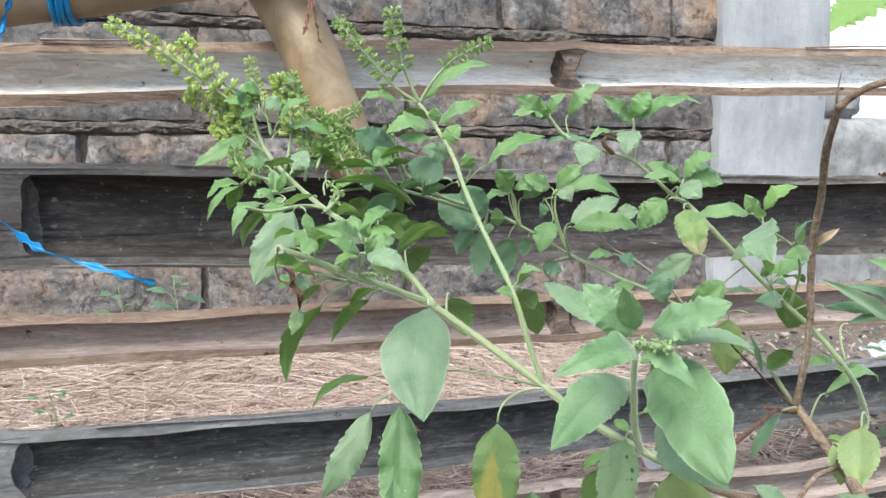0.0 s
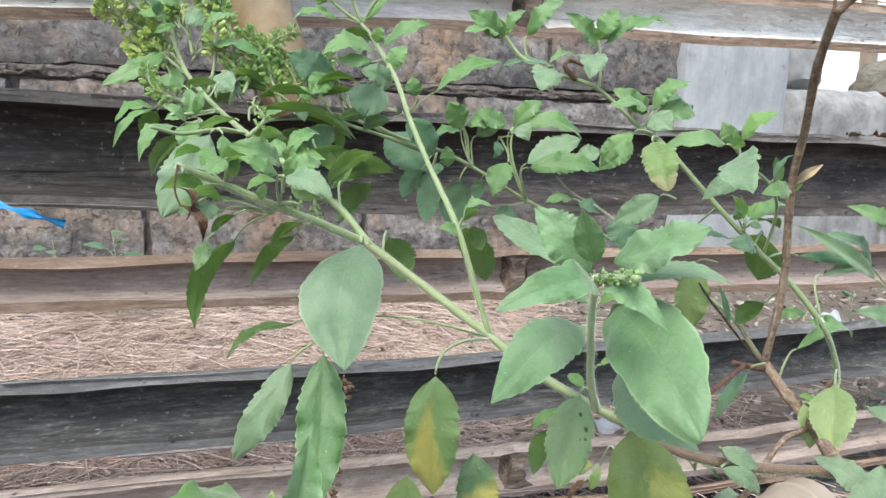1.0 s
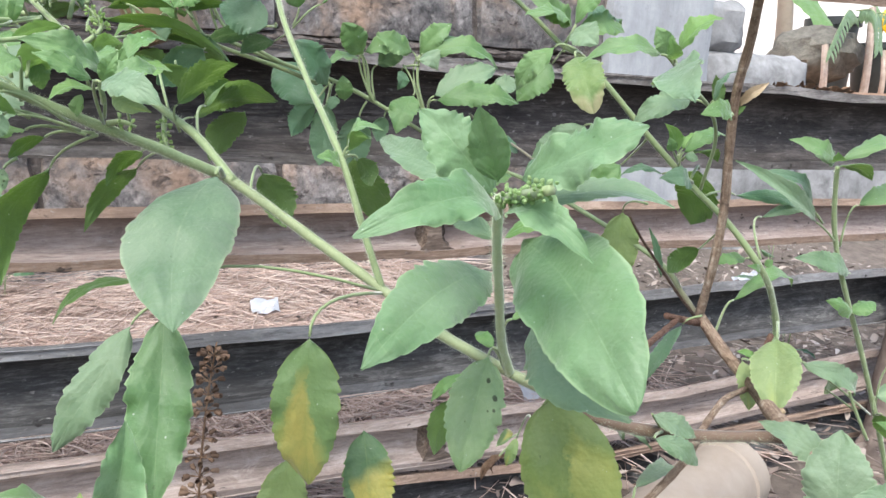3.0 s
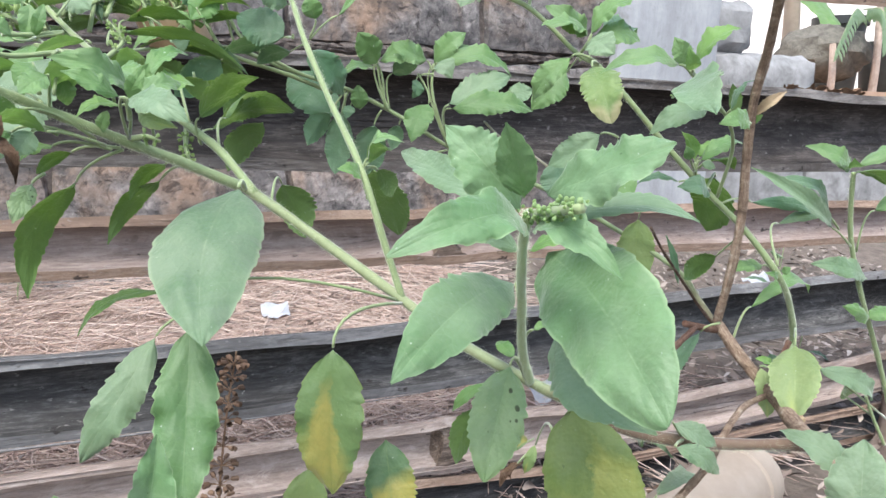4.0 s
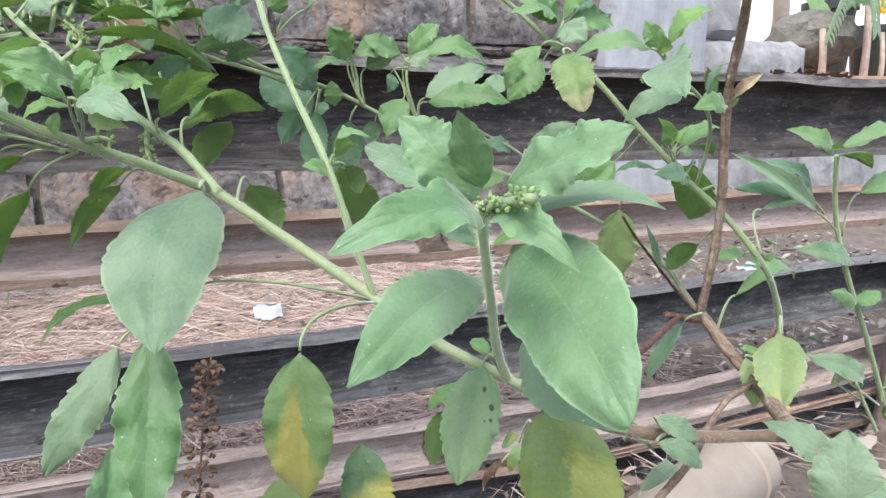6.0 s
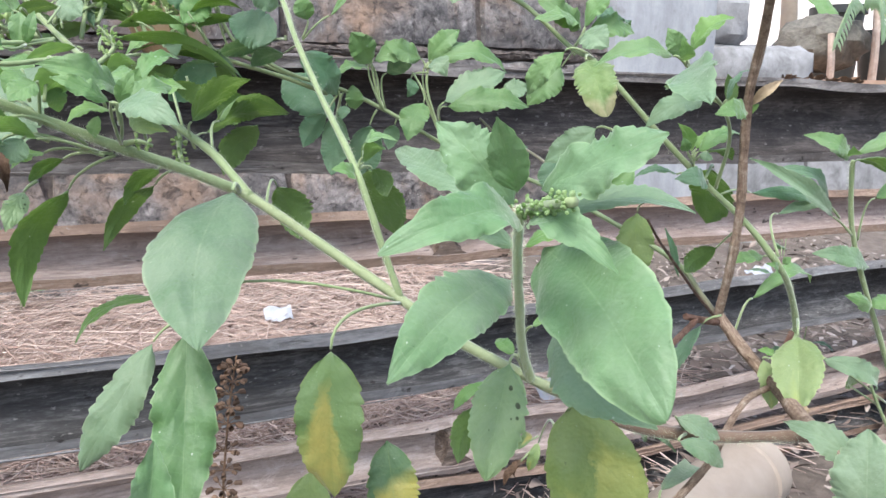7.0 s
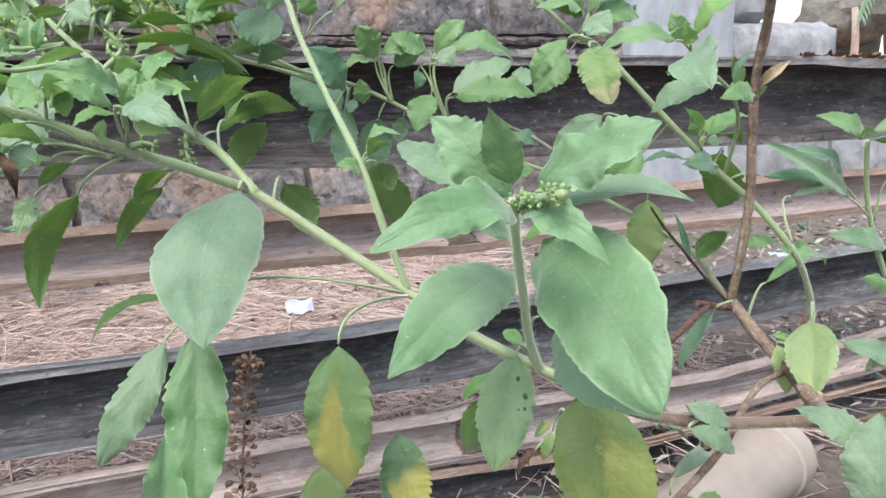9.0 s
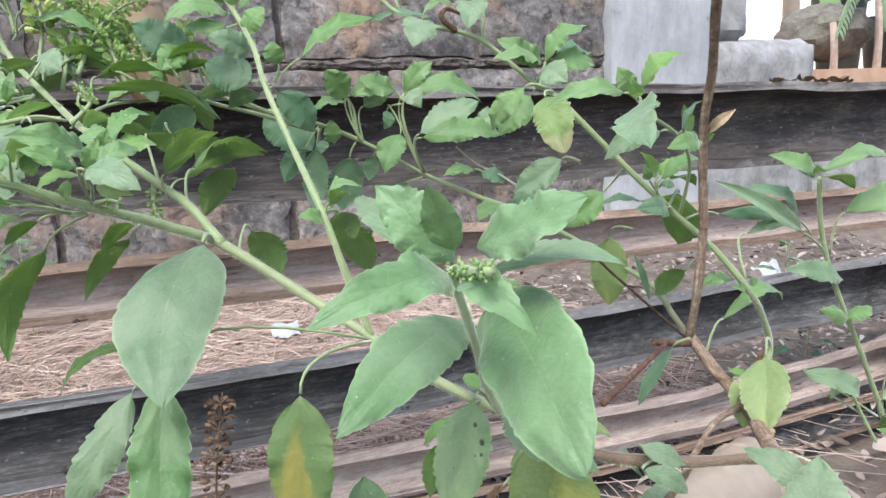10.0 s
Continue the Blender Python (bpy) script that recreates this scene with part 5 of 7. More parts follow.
curl = stem('withered_stalk', [(0.1086, 0.288, 0.2989), (0.1076, 0.287, 0.2919), (0.1091, 0.286, 0.287)], (0.00032, 0.00028), 'drybrown', 0, '')
leaf(curl, (0.109, 0.286, 0.2878), (0.1147, 0.285, 0.2767), 0.0031, (0.38, -0.89, 0.27), 0.22, 0.9, 'drybrown', None, 0.07, 'withered brown hanging leaf')
leaf(curl, (0.108, 0.287, 0.2928), (0.1105, 0.284, 0.2834), 0.0020, (0.57, -0.73, 0.38), 0.25, 0.9, 'drybrown', None, 0.08)
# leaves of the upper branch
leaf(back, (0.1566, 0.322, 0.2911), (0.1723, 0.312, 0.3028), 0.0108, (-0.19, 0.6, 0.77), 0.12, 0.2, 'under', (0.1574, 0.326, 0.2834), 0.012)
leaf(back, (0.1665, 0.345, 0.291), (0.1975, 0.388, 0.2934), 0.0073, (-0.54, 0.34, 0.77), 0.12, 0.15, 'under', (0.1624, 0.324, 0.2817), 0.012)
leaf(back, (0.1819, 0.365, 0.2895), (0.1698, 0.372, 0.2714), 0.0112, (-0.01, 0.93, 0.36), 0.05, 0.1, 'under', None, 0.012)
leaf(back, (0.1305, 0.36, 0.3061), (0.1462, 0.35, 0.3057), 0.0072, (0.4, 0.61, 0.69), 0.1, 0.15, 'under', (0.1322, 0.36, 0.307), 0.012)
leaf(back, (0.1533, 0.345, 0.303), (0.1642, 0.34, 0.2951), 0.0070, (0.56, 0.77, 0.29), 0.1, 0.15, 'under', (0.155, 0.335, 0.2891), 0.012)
leaf(back, (0.1177, 0.352, 0.3082), (0.1006, 0.34, 0.2777), 0.0170, (-0.06, -0.92, 0.4), 0.06, 0.12, 'leaf_grey', (0.1303, 0.352, 0.3084), 0.03)
leaf(back, (0.1063, 0.372, 0.3104), (0.0918, 0.36, 0.2969), 0.0073, (-0.19, -0.63, 0.76), 0.15, 0.2, 'leaf', (0.1183, 0.362, 0.3106), 0.03)
leaf(back, (0.1113, 0.37, 0.3124), (0.1077, 0.36, 0.3004), 0.0099, (-0.13, -0.74, 0.66), 0.05, 0.15, 'leaf', (0.1183, 0.362, 0.3106), 0.03)
leaf(back, (0.1074, 0.372, 0.3073), (0.0958, 0.365, 0.2913), 0.0082, (-0.73, 0.64, 0.25), 0.1, 0.2, 'under', (0.1171, 0.362, 0.3102), 0.012)
leaf(back, (0.1102, 0.375, 0.3141), (0.1009, 0.37, 0.3131), 0.0056, (0.24, -0.6, 0.76), 0.1, 0.15, 'leaf', (0.1148, 0.365, 0.3126), 0.03)
leaf(back, (0.0949, 0.405, 0.3189), (0.0795, 0.4, 0.3117), 0.0083, (-0.2, -0.54, 0.82), 0.15, 0.2, 'leaf', (0.1146, 0.385, 0.3191), 0.03)
leaf(back, (0.095, 0.4, 0.3181), (0.0795, 0.39, 0.3015), 0.0043, (-0.26, -0.7, 0.66), 0.12, 0.2, 'leaf', (0.1145, 0.385, 0.3183), 0.03)
leaf(back, (0.0956, 0.41, 0.3174), (0.0889, 0.41, 0.3056), 0.0084, (-0.44, 0.86, 0.25), 0.05, 0.15, 'under', (0.1147, 0.388, 0.3182), 0.012)
leaf(back, (0.1106, 0.375, 0.3257), (0.1088, 0.37, 0.3135), 0.0063, (0.19, -0.92, 0.35), 0.05, 0.2, 'leaf', (0.1146, 0.385, 0.3191), 0.03)
leaf(back, (0.0997, 0.425, 0.3439), (0.0728, 0.415, 0.3273), 0.0093, (0.04, -0.88, 0.47), 0.06, 0.15, 'leaf', (0.1051, 0.42, 0.3388), 0.03)
leaf(back, (0.0964, 0.43, 0.3318), (0.089, 0.43, 0.3259), 0.0080, (-0.32, 0.86, 0.4), 0.05, 0.1, 'under', (0.102, 0.42, 0.3287), 0.012)
leaf(back, (0.1165, 0.415, 0.3459), (0.1412, 0.405, 0.3414), 0.0089, (-0.05, -0.52, 0.85), 0.15, 0.1, 'leaf', (0.1107, 0.415, 0.3401), 0.03)
leaf(back, (0.115, 0.41, 0.3498), (0.1298, 0.405, 0.3595), 0.0078, (-0.59, -0.51, 0.63), 0.2, 0.1, 'leaf', (0.1122, 0.415, 0.3416), 0.03)
leaf(back, (0.1196, 0.4, 0.3327), (0.1278, 0.39, 0.327), 0.0112, (-0.52, -0.7, 0.49), 0.05, 0.1, 'leaf_grey', (0.1154, 0.4, 0.3285), 0.03)
leaf(back, (0.103, 0.425, 0.3607), (0.0876, 0.425, 0.3604), 0.0078, (-0.01, -0.77, 0.64), 0.1, 0.1, 'leaf', (0.1056, 0.42, 0.3546), 0.03)
leaf(back, (0.103, 0.425, 0.3579), (0.0973, 0.42, 0.3545), 0.0070, (-0.68, 0.33, 0.65), 0.1, 0.1, 'young', (0.1056, 0.42, 0.3546), 0.012)
leaf(back, (0.1061, 0.425, 0.3666), (0.0963, 0.42, 0.3658), 0.0069, (0.38, -0.82, 0.42), 0.1, 0.1, 'leaf', (0.1071, 0.42, 0.3575), 0.03)
leaf(back, (0.1087, 0.42, 0.3618), (0.1168, 0.415, 0.3559), 0.0088, (-0.31, -0.89, 0.32), 0.1, 0.1, 'leaf_grey', (0.1071, 0.42, 0.3561), 0.03)
leaf(back, (0.1117, 0.425, 0.3653), (0.1246, 0.42, 0.3708), 0.0111, (-0.5, -0.54, 0.68), 0.15, 0.1, 'leaf', (0.1085, 0.42, 0.3575), 0.03)
leaf(back, (0.1351, 0.345, 0.3063), (0.1434, 0.34, 0.3083), 0.0058, (0.18, 0.62, 0.77), 0.2, 0.15, 'young', (0.1416, 0.34, 0.3016), 0.012)
leaf(back, (0.1427, 0.32, 0.3008), (0.1345, 0.33, 0.3026), 0.0092, (-0.28, -0.38, 0.88), 0.1, 0.1, 'leaf', (0.1422, 0.32, 0.2963), 0.03)
leaf(back, (0.1419, 0.318, 0.2999), (0.1547, 0.325, 0.3089), 0.0062, (-0.17, -0.64, 0.75), 0.1, 0.15, 'leaf', (0.1423, 0.318, 0.2965), 0.03)
leaf(back, (0.1421, 0.312, 0.2993), (0.1438, 0.308, 0.3051), 0.0048, (-0.35, -0.81, -0.46), 0.1, 0.2, 'leaf', (0.1419, 0.315, 0.2968), 0.03)
leaf(back, (0.1448, 0.315, 0.299), (0.1556, 0.318, 0.3002), 0.0090, (0.05, -0.53, 0.85), 0.1, 0.1, 'young', (0.1426, 0.315, 0.2968), 0.03)
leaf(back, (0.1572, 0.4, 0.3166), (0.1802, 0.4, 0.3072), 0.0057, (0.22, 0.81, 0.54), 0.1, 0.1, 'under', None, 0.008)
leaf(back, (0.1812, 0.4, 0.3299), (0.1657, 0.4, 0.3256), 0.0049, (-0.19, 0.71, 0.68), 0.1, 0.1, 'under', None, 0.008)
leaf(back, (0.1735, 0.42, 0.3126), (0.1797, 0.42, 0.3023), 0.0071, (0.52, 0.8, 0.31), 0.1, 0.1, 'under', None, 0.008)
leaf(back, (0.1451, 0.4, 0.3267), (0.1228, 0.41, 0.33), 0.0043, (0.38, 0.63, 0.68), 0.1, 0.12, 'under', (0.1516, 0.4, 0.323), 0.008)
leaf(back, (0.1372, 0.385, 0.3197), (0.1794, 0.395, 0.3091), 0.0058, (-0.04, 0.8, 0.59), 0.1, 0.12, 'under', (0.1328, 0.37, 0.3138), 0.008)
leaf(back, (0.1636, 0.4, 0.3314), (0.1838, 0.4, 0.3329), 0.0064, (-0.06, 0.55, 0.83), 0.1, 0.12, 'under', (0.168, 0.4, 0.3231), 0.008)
leaf(back, (0.1117, 0.37, 0.3149), (0.1152, 0.37, 0.3253), 0.0041, (-0.03, -1, 0.01), 0.1, 0.12, 'leaf', (0.1197, 0.37, 0.3166), 0.02)
leaf(back, (0.1095, 0.34, 0.3119), (0.1021, 0.34, 0.3172), 0.0046, (0.39, -0.75, 0.54), 0.1, 0.12, 'leaf', (0.114, 0.35, 0.3134), 0.02)
leaf(back, (0.1269, 0.36, 0.314), (0.1127, 0.355, 0.3088), 0.0056, (-0.45, 0.54, 0.71), 0.1, 0.12, 'young', (0.1284, 0.36, 0.3132), 0.008)
leaf(back, (0.121, 0.39, 0.3296), (0.1066, 0.39, 0.3257), 0.0057, (-0.19, 0.67, 0.72), 0.1, 0.12, 'under', (0.1178, 0.38, 0.3229), 0.008)
leaf(back, (0.1069, 0.39, 0.3275), (0.0971, 0.39, 0.3293), 0.0057, (0.07, -0.91, 0.42), 0.1, 0.12, 'leaf', (0.1104, 0.385, 0.3234), 0.02)
leaf(back, (0.1546, 0.41, 0.3304), (0.162, 0.405, 0.3231), 0.0053, (-0.14, -0.88, 0.46), 0.1, 0.12, 'leaf', (0.159, 0.41, 0.3325), 0.02)
leaf(back, (0.1219, 0.34, 0.3078), (0.1232, 0.335, 0.2973), 0.0057, (0.39, -0.81, 0.44), 0.1, 0.12, 'leaf', (0.1201, 0.345, 0.3098), 0.02)
spike(back, [(0.1, 0.425, 0.3535), (0.0808, 0.43, 0.3693), (0.0618, 0.435, 0.3836), (0.0454, 0.44, 0.3936), (0.0316, 0.445, 0.4015)], 12, 1.15, 'flower', 0.18, 'yellow-green flower spike')
spike(back, [(0.1061, 0.425, 0.3507), (0.0946, 0.43, 0.3639), (0.081, 0.432, 0.3767), (0.0716, 0.435, 0.3882), (0.0671, 0.435, 0.3929)], 11, 1.15, 'flower', 0.12, 'yellow-green flower spike')
spike(back, [(0.1109, 0.42, 0.3432), (0.1086, 0.425, 0.358), (0.1034, 0.43, 0.3728), (0.101, 0.43, 0.3849)], 8, 0.8, 'flower', 0.35, '')
spike(back, [(0.1041, 0.43, 0.348), (0.0913, 0.435, 0.3541), (0.0743, 0.44, 0.363), (0.0688, 0.44, 0.3658)], 11, 1.15, 'flower', 0.15, '')
spike(back, [(0.1024, 0.43, 0.3407), (0.0881, 0.435, 0.3452), (0.0823, 0.44, 0.3484)], 8, 1.15, 'flower', 0.2, '')
spike(back, [(0.1172, 0.41, 0.3258), (0.1207, 0.415, 0.3431), (0.1199, 0.42, 0.3578), (0.116, 0.42, 0.3691), (0.1147, 0.42, 0.3734)], 12, 1.09, 'flower', 0.25, '')
spike(back, [(0.1262, 0.4, 0.3201), (0.1288, 0.41, 0.3372), (0.127, 0.42, 0.355), (0.1233, 0.425, 0.367), (0.1215, 0.43, 0.3763)], 12, 1.09, 'flower_green', 0.2, '')
spike(back, [(0.1488, 0.4, 0.3199), (0.1445, 0.41, 0.3344), (0.1401, 0.42, 0.3494), (0.1329, 0.42, 0.3566)], 11, 1.03, 'flower_green', 0.2, '')
spike(back, [(0.162, 0.41, 0.3212), (0.1548, 0.42, 0.3377), (0.1471, 0.43, 0.3486), (0.1381, 0.43, 0.353)], 11, 0.98, 'flower_green', 0.2, '')
spike(back, [(0.1146, 0.385, 0.3191), (0.1018, 0.395, 0.3231), (0.094, 0.4, 0.3285), (0.0929, 0.405, 0.3368)], 8, 0.92, 'flower_green', 0.25, '')
spike(back, [(0.1315, 0.352, 0.3074), (0.1377, 0.355, 0.3144), (0.1333, 0.36, 0.3206)], 4, 0.5, 'flower_green', 0.2, '')
spike(back, [(0.1538, 0.33, 0.2892), (0.153, 0.325, 0.2827), (0.154, 0.322, 0.2779)], 4, 0.42, 'flower_green', 0.2, '')
spike(left, [(0.1389, 0.301, 0.2861), (0.1423, 0.3, 0.2867), (0.1455, 0.3, 0.2855)], 2, 0.4, 'flower_green', 0.2, '')
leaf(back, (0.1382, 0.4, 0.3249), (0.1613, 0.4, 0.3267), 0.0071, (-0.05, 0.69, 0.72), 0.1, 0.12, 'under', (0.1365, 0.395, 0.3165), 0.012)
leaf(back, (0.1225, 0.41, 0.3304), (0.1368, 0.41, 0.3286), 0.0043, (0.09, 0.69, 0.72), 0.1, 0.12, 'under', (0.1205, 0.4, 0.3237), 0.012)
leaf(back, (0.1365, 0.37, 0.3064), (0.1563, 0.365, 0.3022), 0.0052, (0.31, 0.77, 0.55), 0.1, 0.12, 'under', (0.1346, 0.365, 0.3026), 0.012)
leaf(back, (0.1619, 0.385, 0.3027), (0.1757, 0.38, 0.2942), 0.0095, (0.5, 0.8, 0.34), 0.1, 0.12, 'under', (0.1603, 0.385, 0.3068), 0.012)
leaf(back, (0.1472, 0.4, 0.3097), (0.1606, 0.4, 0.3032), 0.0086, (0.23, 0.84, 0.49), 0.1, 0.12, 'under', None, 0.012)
leaf(left, (0.1404, 0.288, 0.2929), (0.1486, 0.278, 0.2895), 0.0045, (-0.6, -0.65, 0.47), 0.1, 0.12, 'pale', (0.1418, 0.29, 0.2948), 0.03)
leaf(back, (0.0982, 0.4187, 0.3594), (0.0938, 0.4123, 0.3652), 0.0057, (0.66, -0.7, -0.27), 0.12, 0.15, 'leaf_dark', (0.1007, 0.4187, 0.351), 0.02)
leaf(back, (0.1035, 0.4379, 0.3655), (0.0928, 0.4332, 0.3603), 0.0067, (-0.54, 0.65, 0.53), 0.12, 0.15, 'under', (0.1065, 0.4379, 0.3591), 0.008)
leaf(back, (0.1057, 0.4182, 0.3292), (0.1189, 0.4104, 0.3241), 0.0047, (0.57, 0.75, 0.33), 0.12, 0.15, 'leaf_mid', (0.1107, 0.4182, 0.323), 0.008)
leaf(back, (0.1273, 0.4161, 0.3357), (0.1305, 0.4066, 0.3249), 0.0047, (0.15, -0.72, 0.68), 0.12, 0.15, 'leaf_dark', (0.1316, 0.4161, 0.3261), 0.02)
leaf(back, (0.1044, 0.4167, 0.3554), (0.0953, 0.4153, 0.3513), 0.0039, (0.01, -0.95, 0.31), 0.12, 0.15, 'leaf', (0.1102, 0.4167, 0.3494), 0.02)
leaf(back, (0.1063, 0.4103, 0.3206), (0.1214, 0.407, 0.3169), 0.0048, (0.28, 0.89, 0.36), 0.12, 0.15, 'leaf_mid', (0.1108, 0.4103, 0.3152), 0.008)
leaf(back, (0.1045, 0.4304, 0.3594), (0.0978, 0.4273, 0.3705), 0.0061, (0.43, -0.9, 0.01), 0.12, 0.15, 'leaf_mid', (0.1081, 0.4304, 0.3541), 0.02)
leaf(back, (0.0999, 0.4122, 0.3371), (0.1058, 0.404, 0.3266), 0.0062, (0.78, 0.62, -0.05), 0.12, 0.15, 'leaf_mid', (0.1027, 0.4122, 0.3311), 0.008)
leaf(back, (0.1497, 0.438, 0.3318), (0.1432, 0.4375, 0.3418), 0.0079, (0.54, -0.78, 0.31), 0.12, 0.15, 'leaf_mid', (0.153, 0.438, 0.325), 0.02)
leaf(back, (0.1426, 0.4062, 0.3276), (0.1277, 0.3997, 0.3352), 0.0059, (0.08, 0.68, 0.73), 0.12, 0.15, 'under', (0.1457, 0.4062, 0.3223), 0.008)
leaf(back, (0.1246, 0.4134, 0.3331), (0.1183, 0.4121, 0.3256), 0.0053, (-0.54, 0.78, 0.31), 0.12, 0.15, 'under', (0.1302, 0.4134, 0.3246), 0.008)
leaf(back, (0.115, 0.4361, 0.3533), (0.115, 0.4333, 0.3445), 0.0057, (0.68, -0.7, 0.23), 0.12, 0.15, 'leaf_dark', (0.1207, 0.4361, 0.3447), 0.02)
leaf(back, (0.1295, 0.4158, 0.3263), (0.1155, 0.4052, 0.3196), 0.0059, (-0.64, 0.76, 0.12), 0.12, 0.15, 'under', (0.135, 0.4158, 0.3199), 0.008)
spike(back, [(0.1319, 0.4, 0.3257), (0.1374, 0.41, 0.3387), (0.146, 0.42, 0.3509), (0.1596, 0.43, 0.3594)], 10, 1.0, 'flower_green', 0.2, '')
spike(back, [(0.1561, 0.41, 0.3227), (0.1638, 0.42, 0.3317), (0.171, 0.425, 0.341), (0.1752, 0.43, 0.3489)], 10, 1.0, 'flower_green', 0.2, '')
spike(back, [(0.1208, 0.4, 0.3257), (0.133, 0.41, 0.3344), (0.1458, 0.42, 0.3406), (0.1548, 0.43, 0.3456)], 10, 1.0, 'flower_green', 0.2, '')
spike(back, [(0.1078, 0.42, 0.3345), (0.0968, 0.43, 0.345), (0.0883, 0.44, 0.3559), (0.0841, 0.445, 0.3637)], 10, 1.0, 'flower_green', 0.2, '')
leaf(shoot, (0.3758, 0.285, 0.2554), (0.3344, 0.287, 0.2781), 0.0062, (-0.01, -1, 0.08), 0.12, 0.25, 'leaf_grey', (0.3855, 0.284, 0.2483), 0.02)
# leaves and spikes of the upright branch
leaf(mid, (0.1853, 0.394, 0.3602), (0.2189, 0.385, 0.3774), 0.0102, (-0.5, -0.5, 0.71), 0.1, 0.1, 'leaf', (0.1838, 0.395, 0.3586), 0.03)
leaf(mid, (0.1732, 0.396, 0.3601), (0.1523, 0.4, 0.3572), 0.0078, (-0.22, -0.55, 0.81), 0.15, 0.1, 'leaf', (0.1826, 0.395, 0.3585), 0.03)
leaf(mid, (0.1903, 0.383, 0.3472), (0.2103, 0.375, 0.3576), 0.0086, (-0.55, -0.59, 0.6), 0.12, 0.15, 'leaf', (0.1906, 0.384, 0.3456), 0.03)
leaf(mid, (0.1871, 0.385, 0.3464), (0.1637, 0.38, 0.3423), 0.0106, (0.05, -0.76, 0.65), 0.12, 0.12, 'leaf', (0.1909, 0.382, 0.3435), 0.03)
leaf(mid, (0.1852, 0.38, 0.3406), (0.1708, 0.385, 0.3407), 0.0066, (-0.29, -0.84, 0.46), 0.1, 0.1, 'leaf', (0.191, 0.38, 0.342), 0.03)
leaf(mid, (0.1919, 0.368, 0.3308), (0.1762, 0.36, 0.3353), 0.0099, (0.46, -0.89, 0.02), 0.08, 0.1, 'leaf_grey', (0.1939, 0.373, 0.3358), 0.03)
leaf(mid, (0.1902, 0.372, 0.3376), (0.1982, 0.37, 0.3465), 0.0084, (-0.41, -0.9, 0.17), 0.05, 0.12, 'leaf', (0.1922, 0.374, 0.3377), 0.03)
leaf(mid, (0.1886, 0.384, 0.3491), (0.1893, 0.382, 0.3559), 0.0060, (-0.27, -0.93, -0.25), 0.05, 0.2, 'young', (0.1892, 0.384, 0.3472), 0.03)
leaf(mid, (0.1887, 0.388, 0.3508), (0.1714, 0.395, 0.3516), 0.0057, (0.3, 0.66, 0.69), 0.1, 0.1, 'under', (0.1894, 0.385, 0.3473), 0.012)
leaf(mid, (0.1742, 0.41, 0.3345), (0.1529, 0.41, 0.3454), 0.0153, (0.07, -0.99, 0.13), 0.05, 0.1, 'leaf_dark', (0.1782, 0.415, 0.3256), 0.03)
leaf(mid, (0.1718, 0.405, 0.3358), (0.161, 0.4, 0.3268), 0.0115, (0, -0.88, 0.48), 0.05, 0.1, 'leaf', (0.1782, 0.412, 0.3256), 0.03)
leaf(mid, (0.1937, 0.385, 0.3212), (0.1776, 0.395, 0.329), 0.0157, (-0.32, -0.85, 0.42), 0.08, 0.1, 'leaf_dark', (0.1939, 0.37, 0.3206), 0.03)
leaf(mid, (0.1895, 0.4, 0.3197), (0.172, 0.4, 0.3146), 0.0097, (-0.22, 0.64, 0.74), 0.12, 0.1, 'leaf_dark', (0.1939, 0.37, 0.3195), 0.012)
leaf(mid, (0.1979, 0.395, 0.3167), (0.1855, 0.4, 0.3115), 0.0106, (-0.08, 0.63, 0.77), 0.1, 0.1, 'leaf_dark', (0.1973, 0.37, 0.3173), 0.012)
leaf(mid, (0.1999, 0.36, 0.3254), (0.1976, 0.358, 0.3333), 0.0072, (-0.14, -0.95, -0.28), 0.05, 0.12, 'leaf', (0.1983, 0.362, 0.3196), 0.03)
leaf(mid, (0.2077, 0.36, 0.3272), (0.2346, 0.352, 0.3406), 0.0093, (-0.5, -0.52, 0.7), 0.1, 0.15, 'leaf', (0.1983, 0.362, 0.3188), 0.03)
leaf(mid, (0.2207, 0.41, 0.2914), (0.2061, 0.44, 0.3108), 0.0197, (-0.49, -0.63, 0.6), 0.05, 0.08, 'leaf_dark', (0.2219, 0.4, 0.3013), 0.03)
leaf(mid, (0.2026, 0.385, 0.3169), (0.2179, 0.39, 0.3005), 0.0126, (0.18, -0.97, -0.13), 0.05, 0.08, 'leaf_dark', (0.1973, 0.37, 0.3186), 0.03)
leaf(mid, (0.1984, 0.3, 0.2764), (0.1903, 0.295, 0.2785), 0.0053, (0.55, -0.68, 0.49), 0.12, 0.15, 'leaf', (0.1988, 0.299, 0.2776), 0.03)
leaf(mid, (0.2, 0.298, 0.2811), (0.2078, 0.29, 0.286), 0.0059, (-0.65, -0.18, 0.74), 0.2, 0.15, 'leaf', (0.1988, 0.299, 0.2776), 0.03)
leaf(mid, (0.2008, 0.3, 0.2797), (0.2047, 0.292, 0.2836), 0.0061, (0.14, 0.49, 0.86), 0.2, 0.15, 'young', (0.1988, 0.299, 0.2776), 0.012)
leaf(mid, (0.2035, 0.305, 0.2776), (0.2157, 0.315, 0.2554), 0.0135, (0.52, 0.63, 0.57), 0.06, 0.12, 'under', (0.1991, 0.3, 0.277), 0.012)
leaf(mid, (0.204, 0.302, 0.2776), (0.2073, 0.298, 0.2699), 0.0079, (0.85, 0.51, 0.1), 0.1, 0.15, 'under', (0.1988, 0.299, 0.2776), 0.012)
leaf(mid, (0.1638, 0.36, 0.287), (0.1938, 0.372, 0.293), 0.0113, (-0.39, 0.66, 0.64), 0.14, 0.2, 'under', (0.1582, 0.345, 0.2834), 0.012)
